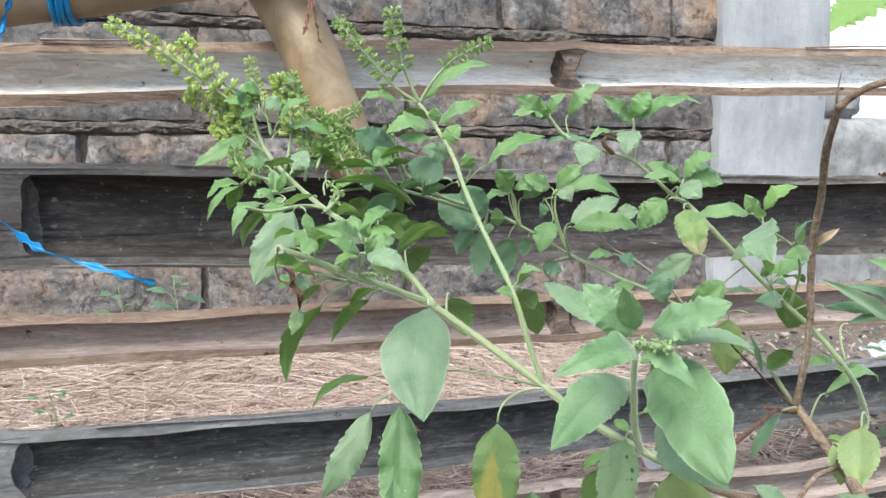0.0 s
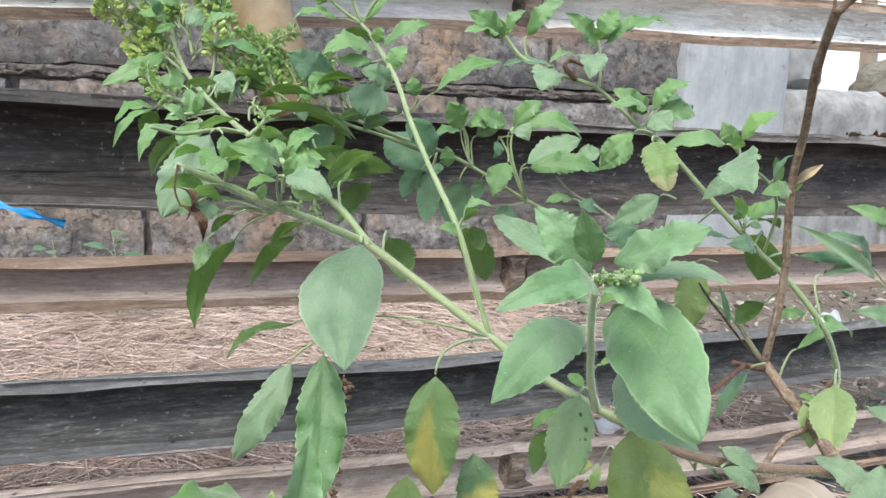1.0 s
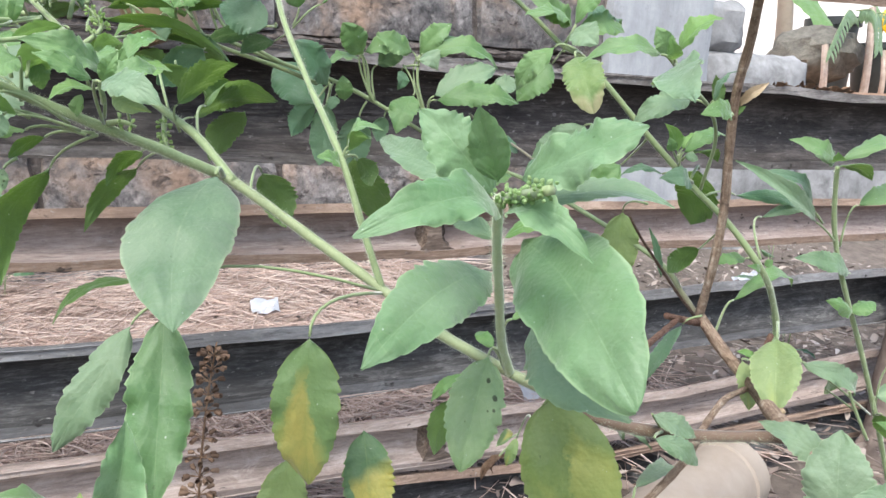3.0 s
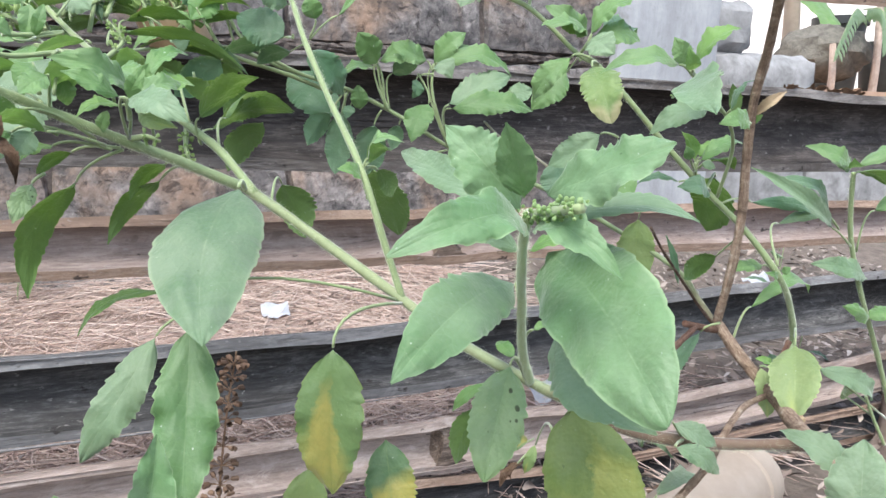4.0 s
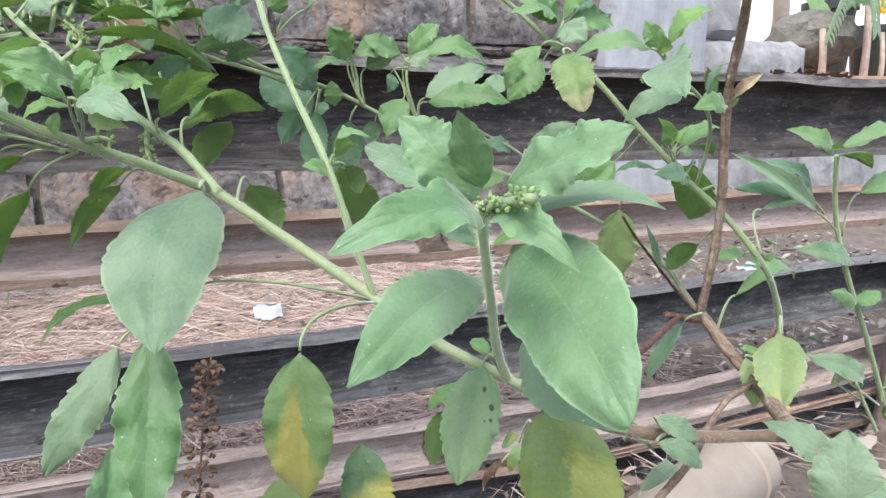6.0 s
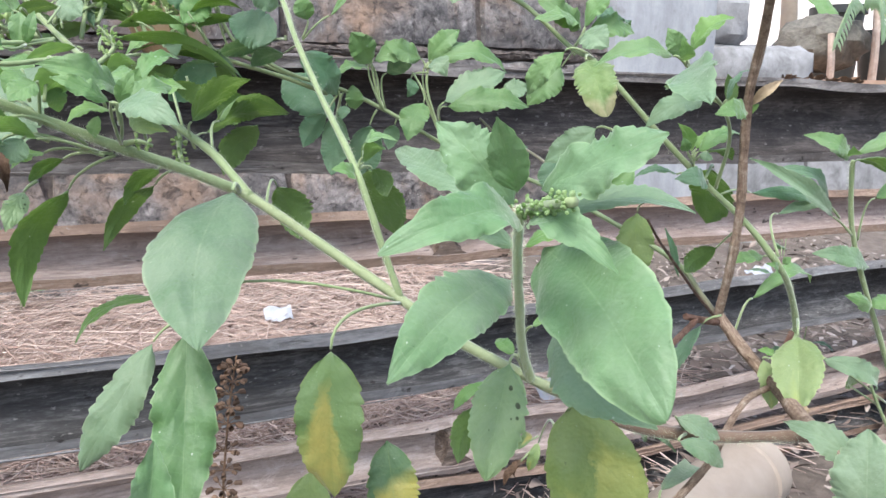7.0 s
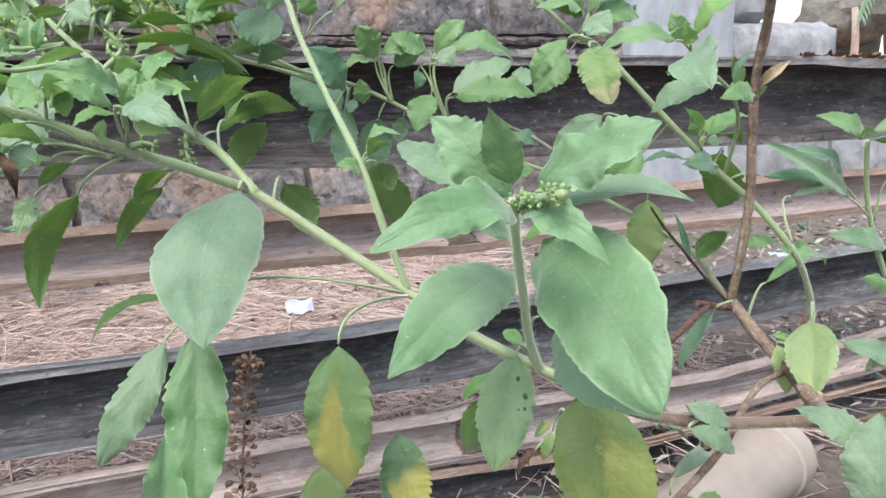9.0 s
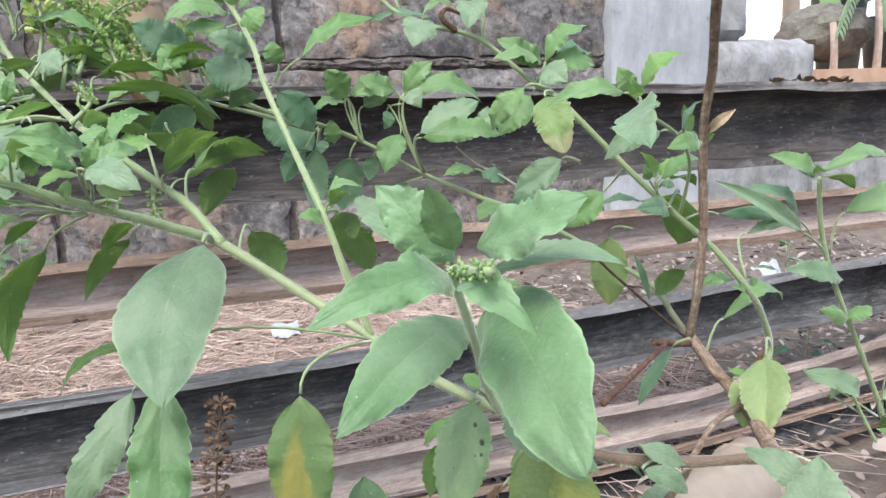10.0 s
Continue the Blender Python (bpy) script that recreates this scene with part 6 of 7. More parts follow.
leaf(mid, (0.1795, 0.375, 0.2995), (0.1699, 0.37, 0.29), 0.0119, (-0.43, 0.9, -0.04), 0.05, 0.1, 'under', None, 0.012)
leaf(mid, (0.172, 0.4, 0.3125), (0.1542, 0.4, 0.2983), 0.0144, (-0.23, 0.93, 0.29), 0.05, 0.1, 'leaf_dark', (0.1786, 0.41, 0.3166), 0.012)
leaf(mid, (0.1597, 0.405, 0.3183), (0.1401, 0.4, 0.3143), 0.0099, (-0.07, -0.44, 0.9), 0.12, 0.1, 'leaf', (0.172, 0.415, 0.319), 0.03)
leaf(mid, (0.1545, 0.4, 0.3185), (0.1813, 0.395, 0.3068), 0.0062, (0.41, 0.6, 0.69), 0.15, 0.1, 'leaf_dark', (0.143, 0.4, 0.3157), 0.012)
leaf(mid, (0.1545, 0.4, 0.3199), (0.158, 0.395, 0.3143), 0.0070, (0.03, -0.74, 0.67), 0.2, 0.1, 'leaf_grey', (0.172, 0.415, 0.319), 0.03)
spike(mid, [(0.1835, 0.395, 0.3585), (0.172, 0.397, 0.3666), (0.1612, 0.4, 0.3792), (0.1507, 0.405, 0.3921), (0.1444, 0.41, 0.4024)], 11, 0.98, 'flower_green', 0.3, 'green flower spike with spaced whorls')
spike(mid, [(0.1835, 0.395, 0.3591), (0.176, 0.395, 0.3762), (0.1713, 0.395, 0.3926), (0.1698, 0.395, 0.4061)], 9, 1.09, 'flower_green', 0.3, 'green flower spike with spaced whorls')
spike(mid, [(0.1844, 0.395, 0.3597), (0.1899, 0.392, 0.3693), (0.1997, 0.39, 0.3797), (0.2109, 0.388, 0.3862), (0.2198, 0.386, 0.3898)], 9, 0.92, 'flower_green', 0.4, 'green flower spike with spaced whorls')
stem('side_stem', [(0.2187, 0.41, 0.3016), (0.1996, 0.41, 0.3084), (0.1773, 0.412, 0.3154), (0.1701, 0.412, 0.323), (0.1668, 0.415, 0.3329)], (0.001, 0.0007), 'stem', 0, '')
stem('side_stem', [(0.2164, 0.405, 0.3053), (0.2011, 0.405, 0.3098), (0.1838, 0.408, 0.3197), (0.1779, 0.41, 0.3274), (0.1743, 0.41, 0.339)], (0.0009, 0.0006), 'stem', 0, '')
stem('side_stem', [(0.1196, 0.375, 0.3174), (0.1115, 0.37, 0.3157), (0.1036, 0.365, 0.3149)], (0.0008, 0.0007), 'stem', 0, '')
stem('side_stem', [(0.1279, 0.36, 0.3092), (0.1189, 0.355, 0.3095), (0.1073, 0.35, 0.3078), (0.0973, 0.345, 0.31)], (0.0009, 0.0007), 'stem', 0, '')
stem('side_stem', [(0.172, 0.415, 0.3181), (0.1619, 0.41, 0.3162), (0.1424, 0.395, 0.3144), (0.1318, 0.355, 0.3072)], (0.00061, 0.00068), 'stem', 0, '')
stem('side_stem', [(0.1795, 0.414, 0.318), (0.1761, 0.412, 0.3286), (0.1737, 0.41, 0.3404)], (0.00054, 0.00048), 'stem', 0, '')
# leaves of the rear branch; their shade is put into the leaf_dark colour
leaf(rear, (0.2349, 0.398, 0.3139), (0.2247, 0.392, 0.3254), 0.0115, (0.12, -0.92, -0.38), 0.08, 0.12, 'leaf', (0.239, 0.4, 0.2954), 0.03)
leaf(rear, (0.2358, 0.398, 0.3148), (0.2528, 0.392, 0.3199), 0.0102, (-0.42, -0.75, 0.51), 0.12, 0.12, 'leaf', (0.24, 0.4, 0.2954), 0.03)
leaf(rear, (0.234, 0.4, 0.3127), (0.2189, 0.398, 0.3081), 0.0073, (-0.18, -0.52, 0.83), 0.15, 0.1, 'leaf', (0.239, 0.4, 0.2954), 0.03)
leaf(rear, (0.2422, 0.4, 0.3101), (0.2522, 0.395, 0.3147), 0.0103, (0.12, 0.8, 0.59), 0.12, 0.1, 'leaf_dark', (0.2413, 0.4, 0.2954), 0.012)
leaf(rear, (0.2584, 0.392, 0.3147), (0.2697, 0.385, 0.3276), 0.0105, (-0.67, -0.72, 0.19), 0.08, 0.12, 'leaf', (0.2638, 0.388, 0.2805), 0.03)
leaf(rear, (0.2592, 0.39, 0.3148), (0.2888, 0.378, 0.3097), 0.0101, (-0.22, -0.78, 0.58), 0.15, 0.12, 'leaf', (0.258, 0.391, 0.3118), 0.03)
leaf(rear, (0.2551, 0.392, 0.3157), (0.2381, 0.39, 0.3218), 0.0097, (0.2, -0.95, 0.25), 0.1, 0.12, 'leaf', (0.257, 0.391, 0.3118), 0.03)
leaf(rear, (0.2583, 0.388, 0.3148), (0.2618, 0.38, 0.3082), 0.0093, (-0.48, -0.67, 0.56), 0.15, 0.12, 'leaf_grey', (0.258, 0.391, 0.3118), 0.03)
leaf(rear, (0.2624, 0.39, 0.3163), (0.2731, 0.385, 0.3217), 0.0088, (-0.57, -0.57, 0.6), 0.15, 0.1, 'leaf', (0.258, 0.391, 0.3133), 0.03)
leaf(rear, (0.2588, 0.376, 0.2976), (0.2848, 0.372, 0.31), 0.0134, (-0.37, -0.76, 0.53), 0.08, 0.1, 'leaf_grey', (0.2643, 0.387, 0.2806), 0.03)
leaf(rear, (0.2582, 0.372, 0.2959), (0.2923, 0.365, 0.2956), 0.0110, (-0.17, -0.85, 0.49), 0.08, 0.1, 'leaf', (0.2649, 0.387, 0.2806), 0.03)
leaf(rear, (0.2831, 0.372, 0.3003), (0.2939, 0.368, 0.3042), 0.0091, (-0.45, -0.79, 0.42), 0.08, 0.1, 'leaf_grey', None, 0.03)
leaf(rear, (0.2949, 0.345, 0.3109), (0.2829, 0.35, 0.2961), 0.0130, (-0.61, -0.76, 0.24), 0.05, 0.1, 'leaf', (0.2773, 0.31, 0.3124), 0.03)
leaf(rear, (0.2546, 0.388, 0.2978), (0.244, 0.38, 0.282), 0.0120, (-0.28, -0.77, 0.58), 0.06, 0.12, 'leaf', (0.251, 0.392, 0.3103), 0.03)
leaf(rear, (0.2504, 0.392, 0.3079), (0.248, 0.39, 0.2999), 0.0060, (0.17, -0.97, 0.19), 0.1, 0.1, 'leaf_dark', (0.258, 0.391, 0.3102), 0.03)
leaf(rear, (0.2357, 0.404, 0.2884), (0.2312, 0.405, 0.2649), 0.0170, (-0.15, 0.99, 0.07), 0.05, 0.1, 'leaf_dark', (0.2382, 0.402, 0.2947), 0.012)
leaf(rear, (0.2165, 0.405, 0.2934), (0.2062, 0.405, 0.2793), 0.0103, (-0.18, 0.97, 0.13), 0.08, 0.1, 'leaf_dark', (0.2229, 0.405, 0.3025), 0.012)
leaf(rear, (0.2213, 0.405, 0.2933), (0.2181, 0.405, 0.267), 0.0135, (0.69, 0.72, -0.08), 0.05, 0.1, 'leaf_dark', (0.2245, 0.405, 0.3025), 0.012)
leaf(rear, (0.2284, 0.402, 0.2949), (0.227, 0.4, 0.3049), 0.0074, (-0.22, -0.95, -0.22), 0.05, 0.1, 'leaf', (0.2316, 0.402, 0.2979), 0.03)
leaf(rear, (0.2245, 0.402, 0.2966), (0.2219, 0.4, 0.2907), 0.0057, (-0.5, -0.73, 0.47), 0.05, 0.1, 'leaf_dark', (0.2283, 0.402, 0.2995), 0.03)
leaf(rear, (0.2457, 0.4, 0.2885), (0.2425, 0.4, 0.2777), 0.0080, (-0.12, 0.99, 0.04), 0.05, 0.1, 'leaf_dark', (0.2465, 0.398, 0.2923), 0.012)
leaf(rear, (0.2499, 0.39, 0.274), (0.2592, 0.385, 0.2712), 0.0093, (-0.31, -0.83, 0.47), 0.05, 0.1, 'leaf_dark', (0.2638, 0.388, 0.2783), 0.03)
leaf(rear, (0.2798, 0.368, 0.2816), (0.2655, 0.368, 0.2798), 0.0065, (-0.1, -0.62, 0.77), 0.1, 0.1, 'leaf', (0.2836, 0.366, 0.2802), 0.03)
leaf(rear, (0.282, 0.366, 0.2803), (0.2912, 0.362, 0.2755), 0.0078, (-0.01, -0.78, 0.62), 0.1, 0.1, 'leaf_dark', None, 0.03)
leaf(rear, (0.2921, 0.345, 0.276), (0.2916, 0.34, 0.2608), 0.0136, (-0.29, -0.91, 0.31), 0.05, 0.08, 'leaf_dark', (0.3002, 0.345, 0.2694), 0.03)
leaf(rear, (0.287, 0.36, 0.2677), (0.2748, 0.355, 0.2619), 0.0085, (-0.2, -0.5, 0.84), 0.05, 0.1, 'leaf', None, 0.03)
stem('side_shoot', [(0.2407, 0.4, 0.2948), (0.2373, 0.4, 0.3041), (0.2349, 0.398, 0.3139)], (0.00061, 0.00048), 'stem', 0, '')
stem('side_shoot', [(0.2648, 0.388, 0.2798), (0.2602, 0.39, 0.292), (0.2572, 0.391, 0.3042), (0.2584, 0.392, 0.3147)], (0.00068, 0.00054), 'stem', 0, '')
leaf(rear, (0.3105, 0.315, 0.2572), (0.3124, 0.318, 0.2291), 0.0141, (-0.56, -0.82, -0.13), 0.05, 0.12, 'yellow2', (0.3091, 0.3, 0.262), 0.02)
leaf(rear, (0.3042, 0.31, 0.2749), (0.289, 0.315, 0.2631), 0.0113, (-0.52, -0.78, 0.34), 0.05, 0.12, 'leaf', (0.2979, 0.29, 0.2847), 0.02)
leaf(rear, (0.2838, 0.305, 0.2884), (0.2699, 0.315, 0.2771), 0.0103, (-0.68, -0.7, 0.22), 0.06, 0.1, 'leaf_grey', (0.2875, 0.3, 0.2875), 0.02)
leaf(rear, (0.3206, 0.285, 0.2484), (0.3101, 0.288, 0.2399), 0.0080, (0.23, 0.97, 0.05), 0.08, 0.1, 'under', (0.3204, 0.274, 0.2581), 0.008)
leaf(rear, (0.3096, 0.29, 0.2376), (0.3023, 0.29, 0.2554), 0.0027, (-0.1, -0.99, -0.04), 0.05, 0.1, 'leaf_dark', None, 0.02)
# leaves of the right branch
leaf(right, (0.2685, 0.290, 0.3090), (0.2668, 0.276, 0.2924), 0.0118, (-0.57, -0.59, 0.57), 0.06, 0.15, 'curl', (0.2754, 0.297, 0.3107), 0.03, blunt=0.35)
leaf(right, (0.2673, 0.3, 0.3125), (0.2598, 0.31, 0.299), 0.0079, (-0.81, -0.58, 0.02), 0.08, 0.1, 'leaf', (0.2744, 0.298, 0.3118), 0.03)
leaf(right, (0.2773, 0.262, 0.3086), (0.2557, 0.268, 0.3057), 0.0063, (-0.29, -0.71, 0.64), 0.16, 0.2, 'leaf', (0.2819, 0.262, 0.3064), 0.03)
leaf(right, (0.283, 0.262, 0.3098), (0.2923, 0.256, 0.3187), 0.0074, (-0.75, -0.25, 0.61), 0.12, 0.15, 'young', (0.2824, 0.262, 0.3061), 0.03)
leaf(right, (0.2806, 0.262, 0.309), (0.2749, 0.262, 0.3158), 0.0056, (-0.35, -0.89, -0.29), 0.1, 0.15, 'leaf', (0.282, 0.262, 0.3061), 0.03)
leaf(right, (0.2804, 0.26, 0.3074), (0.2749, 0.256, 0.3126), 0.0039, (-0.29, -0.59, -0.76), 0.15, 0.25, 'young', (0.282, 0.262, 0.3061), 0.03)
leaf(right, (0.2781, 0.256, 0.3053), (0.2585, 0.227, 0.2954), 0.0126, (-0.6, 0.14, 0.79), 0.06, 0.1, 'leaf_grey', (0.2818, 0.261, 0.3063), 0.03)
leaf(right, (0.2986, 0.272, 0.2971), (0.2805, 0.276, 0.2894), 0.0076, (-0.4, -0.74, 0.55), 0.08, 0.1, 'leaf_grey', (0.3024, 0.268, 0.2957), 0.03)
leaf(right, (0.3011, 0.258, 0.2931), (0.2858, 0.254, 0.2931), 0.0060, (0.24, -0.91, 0.33), 0.08, 0.1, 'leaf', (0.3015, 0.266, 0.2957), 0.03)
leaf(right, (0.3067, 0.27, 0.2949), (0.3051, 0.27, 0.3048), 0.0049, (0.98, 0.09, 0.16), 0.05, 0.1, 'under', (0.3057, 0.27, 0.2941), 0.012)
leaf(right, (0.2994, 0.264, 0.2972), (0.3061, 0.262, 0.3058), 0.0034, (-0.78, 0.08, 0.62), 0.1, 0.1, 'leaf_dark', (0.3015, 0.268, 0.2941), 0.03)
leaf(right, (0.3067, 0.282, 0.2811), (0.3224, 0.28, 0.2863), 0.0066, (-0.33, -0.46, 0.82), 0.1, 0.15, 'leaf', (0.3062, 0.283, 0.2763), 0.03)
leaf(right, (0.3078, 0.284, 0.282), (0.3156, 0.284, 0.2869), 0.0044, (-0.52, -0.2, 0.83), 0.15, 0.15, 'young', (0.3062, 0.283, 0.2763), 0.03)
leaf(right, (0.3062, 0.284, 0.2811), (0.3013, 0.286, 0.2901), 0.0063, (0.88, 0.07, 0.47), 0.08, 0.15, 'young', (0.3062, 0.283, 0.2763), 0.012)
leaf(right, (0.3007, 0.28, 0.2814), (0.2986, 0.28, 0.2858), 0.0036, (-0.43, -0.88, -0.21), 0.1, 0.2, 'leaf', (0.3056, 0.283, 0.2776), 0.03)
leaf(right, (0.3087, 0.28, 0.2812), (0.3196, 0.28, 0.2782), 0.0070, (0.26, 0.15, 0.95), 0.1, 0.1, 'under', (0.3071, 0.283, 0.2784), 0.012)
leaf(right, (0.3035, 0.278, 0.2805), (0.3074, 0.276, 0.2791), 0.0032, (-0.28, -0.86, 0.44), 0.1, 0.1, 'leaf_grey', None, 0.03)
leaf(right, (0.3031, 0.275, 0.2728), (0.2875, 0.27, 0.2742), 0.0072, (0.31, -0.85, 0.42), 0.12, 0.1, 'leaf_dark', (0.3106, 0.281, 0.2712), 0.03)
leaf(right, (0.3213, 0.29, 0.2748), (0.3343, 0.305, 0.2529), 0.0172, (0.8, 0.16, 0.58), 0.06, 0.12, 'under', (0.3103, 0.282, 0.272), 0.012)
leaf(right, (0.3372, 0.288, 0.266), (0.3747, 0.29, 0.2578), 0.0056, (0.15, -0.87, 0.46), 0.1, 0.12, 'leaf_dark', (0.3159, 0.28, 0.2673), 0.03)
leaf(right, (0.3476, 0.285, 0.2584), (0.3759, 0.285, 0.2568), 0.0054, (0.05, -0.55, 0.83), 0.1, 0.1, 'leaf_grey', (0.3326, 0.27, 0.247), 0.03)
leaf(right, (0.3314, 0.275, 0.2463), (0.3203, 0.278, 0.2444), 0.0049, (-0.29, -0.62, 0.72), 0.1, 0.1, 'leaf', (0.3306, 0.268, 0.2447), 0.03)
leaf(right, (0.3325, 0.268, 0.2451), (0.3337, 0.266, 0.2473), 0.0027, (-0.91, -0.39, 0.14), 0.1, 0.1, 'leaf', None, 0.03)
leaf(right, (0.3284, 0.266, 0.2444), (0.3205, 0.264, 0.2469), 0.0026, (0.29, -0.95, 0.15), 0.1, 0.1, 'leaf', None, 0.03)
leaf(right, (0.3279, 0.275, 0.2321), (0.361, 0.28, 0.2331), 0.0057, (0.04, -0.42, 0.9), 0.15, 0.15, 'leaf', (0.3209, 0.275, 0.2197), 0.03)
leaf(right, (0.3012, 0.285, 0.274), (0.2885, 0.29, 0.2729), 0.0034, (-0.27, -0.5, 0.83), 0.1, 0.1, 'leaf_dark', (0.3072, 0.284, 0.2747), 0.03)
leaf(right, (0.3279, 0.256, 0.2245), (0.3119, 0.24, 0.2082), 0.0145, (-0.57, -0.24, 0.79), 0.06, 0.38, 'pale', (0.353, 0.277, 0.218), 0.02, 'pale yellow-green leaf with a withered brown tip')
leaf(right, (0.3131, 0.2405, 0.2098), (0.3106, 0.2378, 0.2070), 0.0040, (-0.57, -0.34, 0.75), 0.15, 0.4, 'bract', None, 0.05, 'withered brown leaf tip')
leaf(right, (0.3207, 0.262, 0.2162), (0.3218, 0.258, 0.2003), 0.0076, (-0.44, -0.88, 0.19), 0.05, 0.1, 'pale', (0.3231, 0.262, 0.2159), 0.03)
leaf(right, (0.3201, 0.264, 0.2186), (0.3269, 0.262, 0.2154), 0.0029, (0.07, -0.77, 0.63), 0.1, 0.1, 'young', None, 0.03)
stem('side_shoot', [(0.3133, 0.28, 0.2693), (0.3097, 0.272, 0.2857), (0.3004, 0.267, 0.2957), (0.2855, 0.263, 0.3032), (0.2822, 0.262, 0.3076)], (0.00061, 0.00054), 'stem', 0, '')
stem('side_shoot', [(0.3106, 0.281, 0.2708), (0.3066, 0.283, 0.2763), (0.3054, 0.283, 0.2803)], (0.00061, 0.00048), 'stem', 0, '')
leaf(right, (0.227, 0.335, 0.3481), (0.2116, 0.332, 0.3563), 0.0087, (0.14, -0.99, -0.1), 0.1, 0.15, 'leaf', None, 0.04)
leaf(right, (0.2265, 0.334, 0.3476), (0.2099, 0.33, 0.3482), 0.0085, (0.17, -0.57, 0.8), 0.12, 0.15, 'leaf', None, 0.04)
leaf(right, (0.2288, 0.335, 0.3489), (0.2362, 0.333, 0.3585), 0.0055, (-0.64, -0.69, 0.35), 0.12, 0.15, 'leaf', None, 0.04)
leaf(right, (0.2279, 0.334, 0.3488), (0.2229, 0.33, 0.355), 0.0044, (-0.08, -0.8, -0.59), 0.15, 0.2, 'young', None, 0.04)
leaf(right, (0.2261, 0.333, 0.347), (0.2231, 0.328, 0.3531), 0.0049, (-0.22, -0.7, -0.68), 0.1, 0.1, 'leaf', None, 0.04)
leaf(right, (0.2369, 0.333, 0.3489), (0.25, 0.328, 0.3622), 0.0076, (-0.59, -0.75, 0.3), 0.1, 0.15, 'leaf', (0.2364, 0.33, 0.3401), 0.04)
leaf(right, (0.2439, 0.322, 0.3359), (0.2339, 0.312, 0.3266), 0.0117, (-0.09, -0.63, 0.77), 0.08, 0.1, 'leaf_grey', (0.2453, 0.322, 0.3344), 0.04)
leaf(right, (0.2454, 0.326, 0.3375), (0.227, 0.336, 0.3363), 0.0052, (-0.3, -0.45, 0.84), 0.1, 0.1, 'leaf_dark', (0.2427, 0.325, 0.337), 0.04)
leaf(right, (0.2533, 0.322, 0.3411), (0.2408, 0.32, 0.3372), 0.0046, (-0.16, -0.55, 0.82), 0.15, 0.1, 'leaf', (0.2592, 0.318, 0.3409), 0.04)
leaf(right, (0.2591, 0.318, 0.3457), (0.2439, 0.315, 0.3554), 0.0070, (0.19, -0.98, 0), 0.12, 0.15, 'leaf', None, 0.04)
leaf(right, (0.2604, 0.318, 0.347), (0.2676, 0.316, 0.3584), 0.0081, (-0.58, -0.78, 0.23), 0.1, 0.15, 'leaf', None, 0.04)
leaf(right, (0.2626, 0.318, 0.3458), (0.2904, 0.312, 0.3533), 0.0073, (-0.32, -0.5, 0.8), 0.12, 0.12, 'leaf', None, 0.04)
leaf(right, (0.2632, 0.319, 0.3476), (0.2798, 0.315, 0.3557), 0.0066, (-0.46, -0.63, 0.62), 0.1, 0.12, 'leaf', None, 0.04)
leaf(right, (0.2611, 0.32, 0.3459), (0.2549, 0.322, 0.352), 0.0076, (0.71, 0.36, 0.6), 0.1, 0.1, 'young', (0.2606, 0.318, 0.3409), 0.016)
leaf(right, (0.2594, 0.32, 0.3451), (0.2576, 0.32, 0.3442), 0.0018, (-0.35, 0.66, 0.66), 0.1, 0.1, 'young', None, 0.016)
leaf(right, (0.2598, 0.316, 0.3473), (0.2575, 0.314, 0.3509), 0.0034, (-0.27, -0.76, -0.59), 0.1, 0.2, 'young', None, 0.04)
leaf(right, (0.2577, 0.314, 0.3414), (0.2497, 0.304, 0.3311), 0.0100, (-0.29, -0.56, 0.77), 0.08, 0.1, 'leaf_grey', (0.2606, 0.317, 0.3397), 0.04)
leaf(right, (0.2779, 0.306, 0.3207), (0.2908, 0.3, 0.3316), 0.0078, (-0.69, -0.47, 0.55), 0.1, 0.15, 'leaf', None, 0.04)
leaf(right, (0.2771, 0.306, 0.3203), (0.26, 0.305, 0.3279), 0.0078, (0.09, -0.99, 0.06), 0.1, 0.12, 'leaf', None, 0.04)
leaf(right, (0.2758, 0.304, 0.3198), (0.2571, 0.302, 0.3216), 0.0078, (0.14, -0.61, 0.78), 0.12, 0.12, 'leaf', None, 0.04)
leaf(right, (0.2765, 0.303, 0.3191), (0.2785, 0.293, 0.3135), 0.0099, (-0.67, -0.46, 0.58), 0.1, 0.1, 'leaf_grey', None, 0.04)
leaf(right, (0.2792, 0.305, 0.3203), (0.2958, 0.303, 0.319), 0.0087, (-0.08, -0.91, 0.4), 0.1, 0.12, 'leaf', None, 0.04)
leaf(right, (0.2839, 0.308, 0.3226), (0.298, 0.308, 0.3221), 0.0101, (0.03, -0.52, 0.86), 0.1, 0.1, 'leaf_dark', None, 0.04)
stem('side_shoot', [(0.2598, 0.315, 0.328), (0.2612, 0.317, 0.3373), (0.2604, 0.318, 0.347)], (0.00061, 0.00048), 'stem', 0, '')
stem('side_shoot', [(0.2752, 0.307, 0.3143), (0.2772, 0.306, 0.3179), (0.2785, 0.306, 0.3207)], (0.00061, 0.00048), 'stem', 0, '')
stem('withered_leaf', [(0.2539, 0.318, 0.3373), (0.2485, 0.318, 0.3389), (0.2462, 0.317, 0.336), (0.2514, 0.318, 0.3319)], (0.00054, 0.00109), 'drybrown', 0, '')
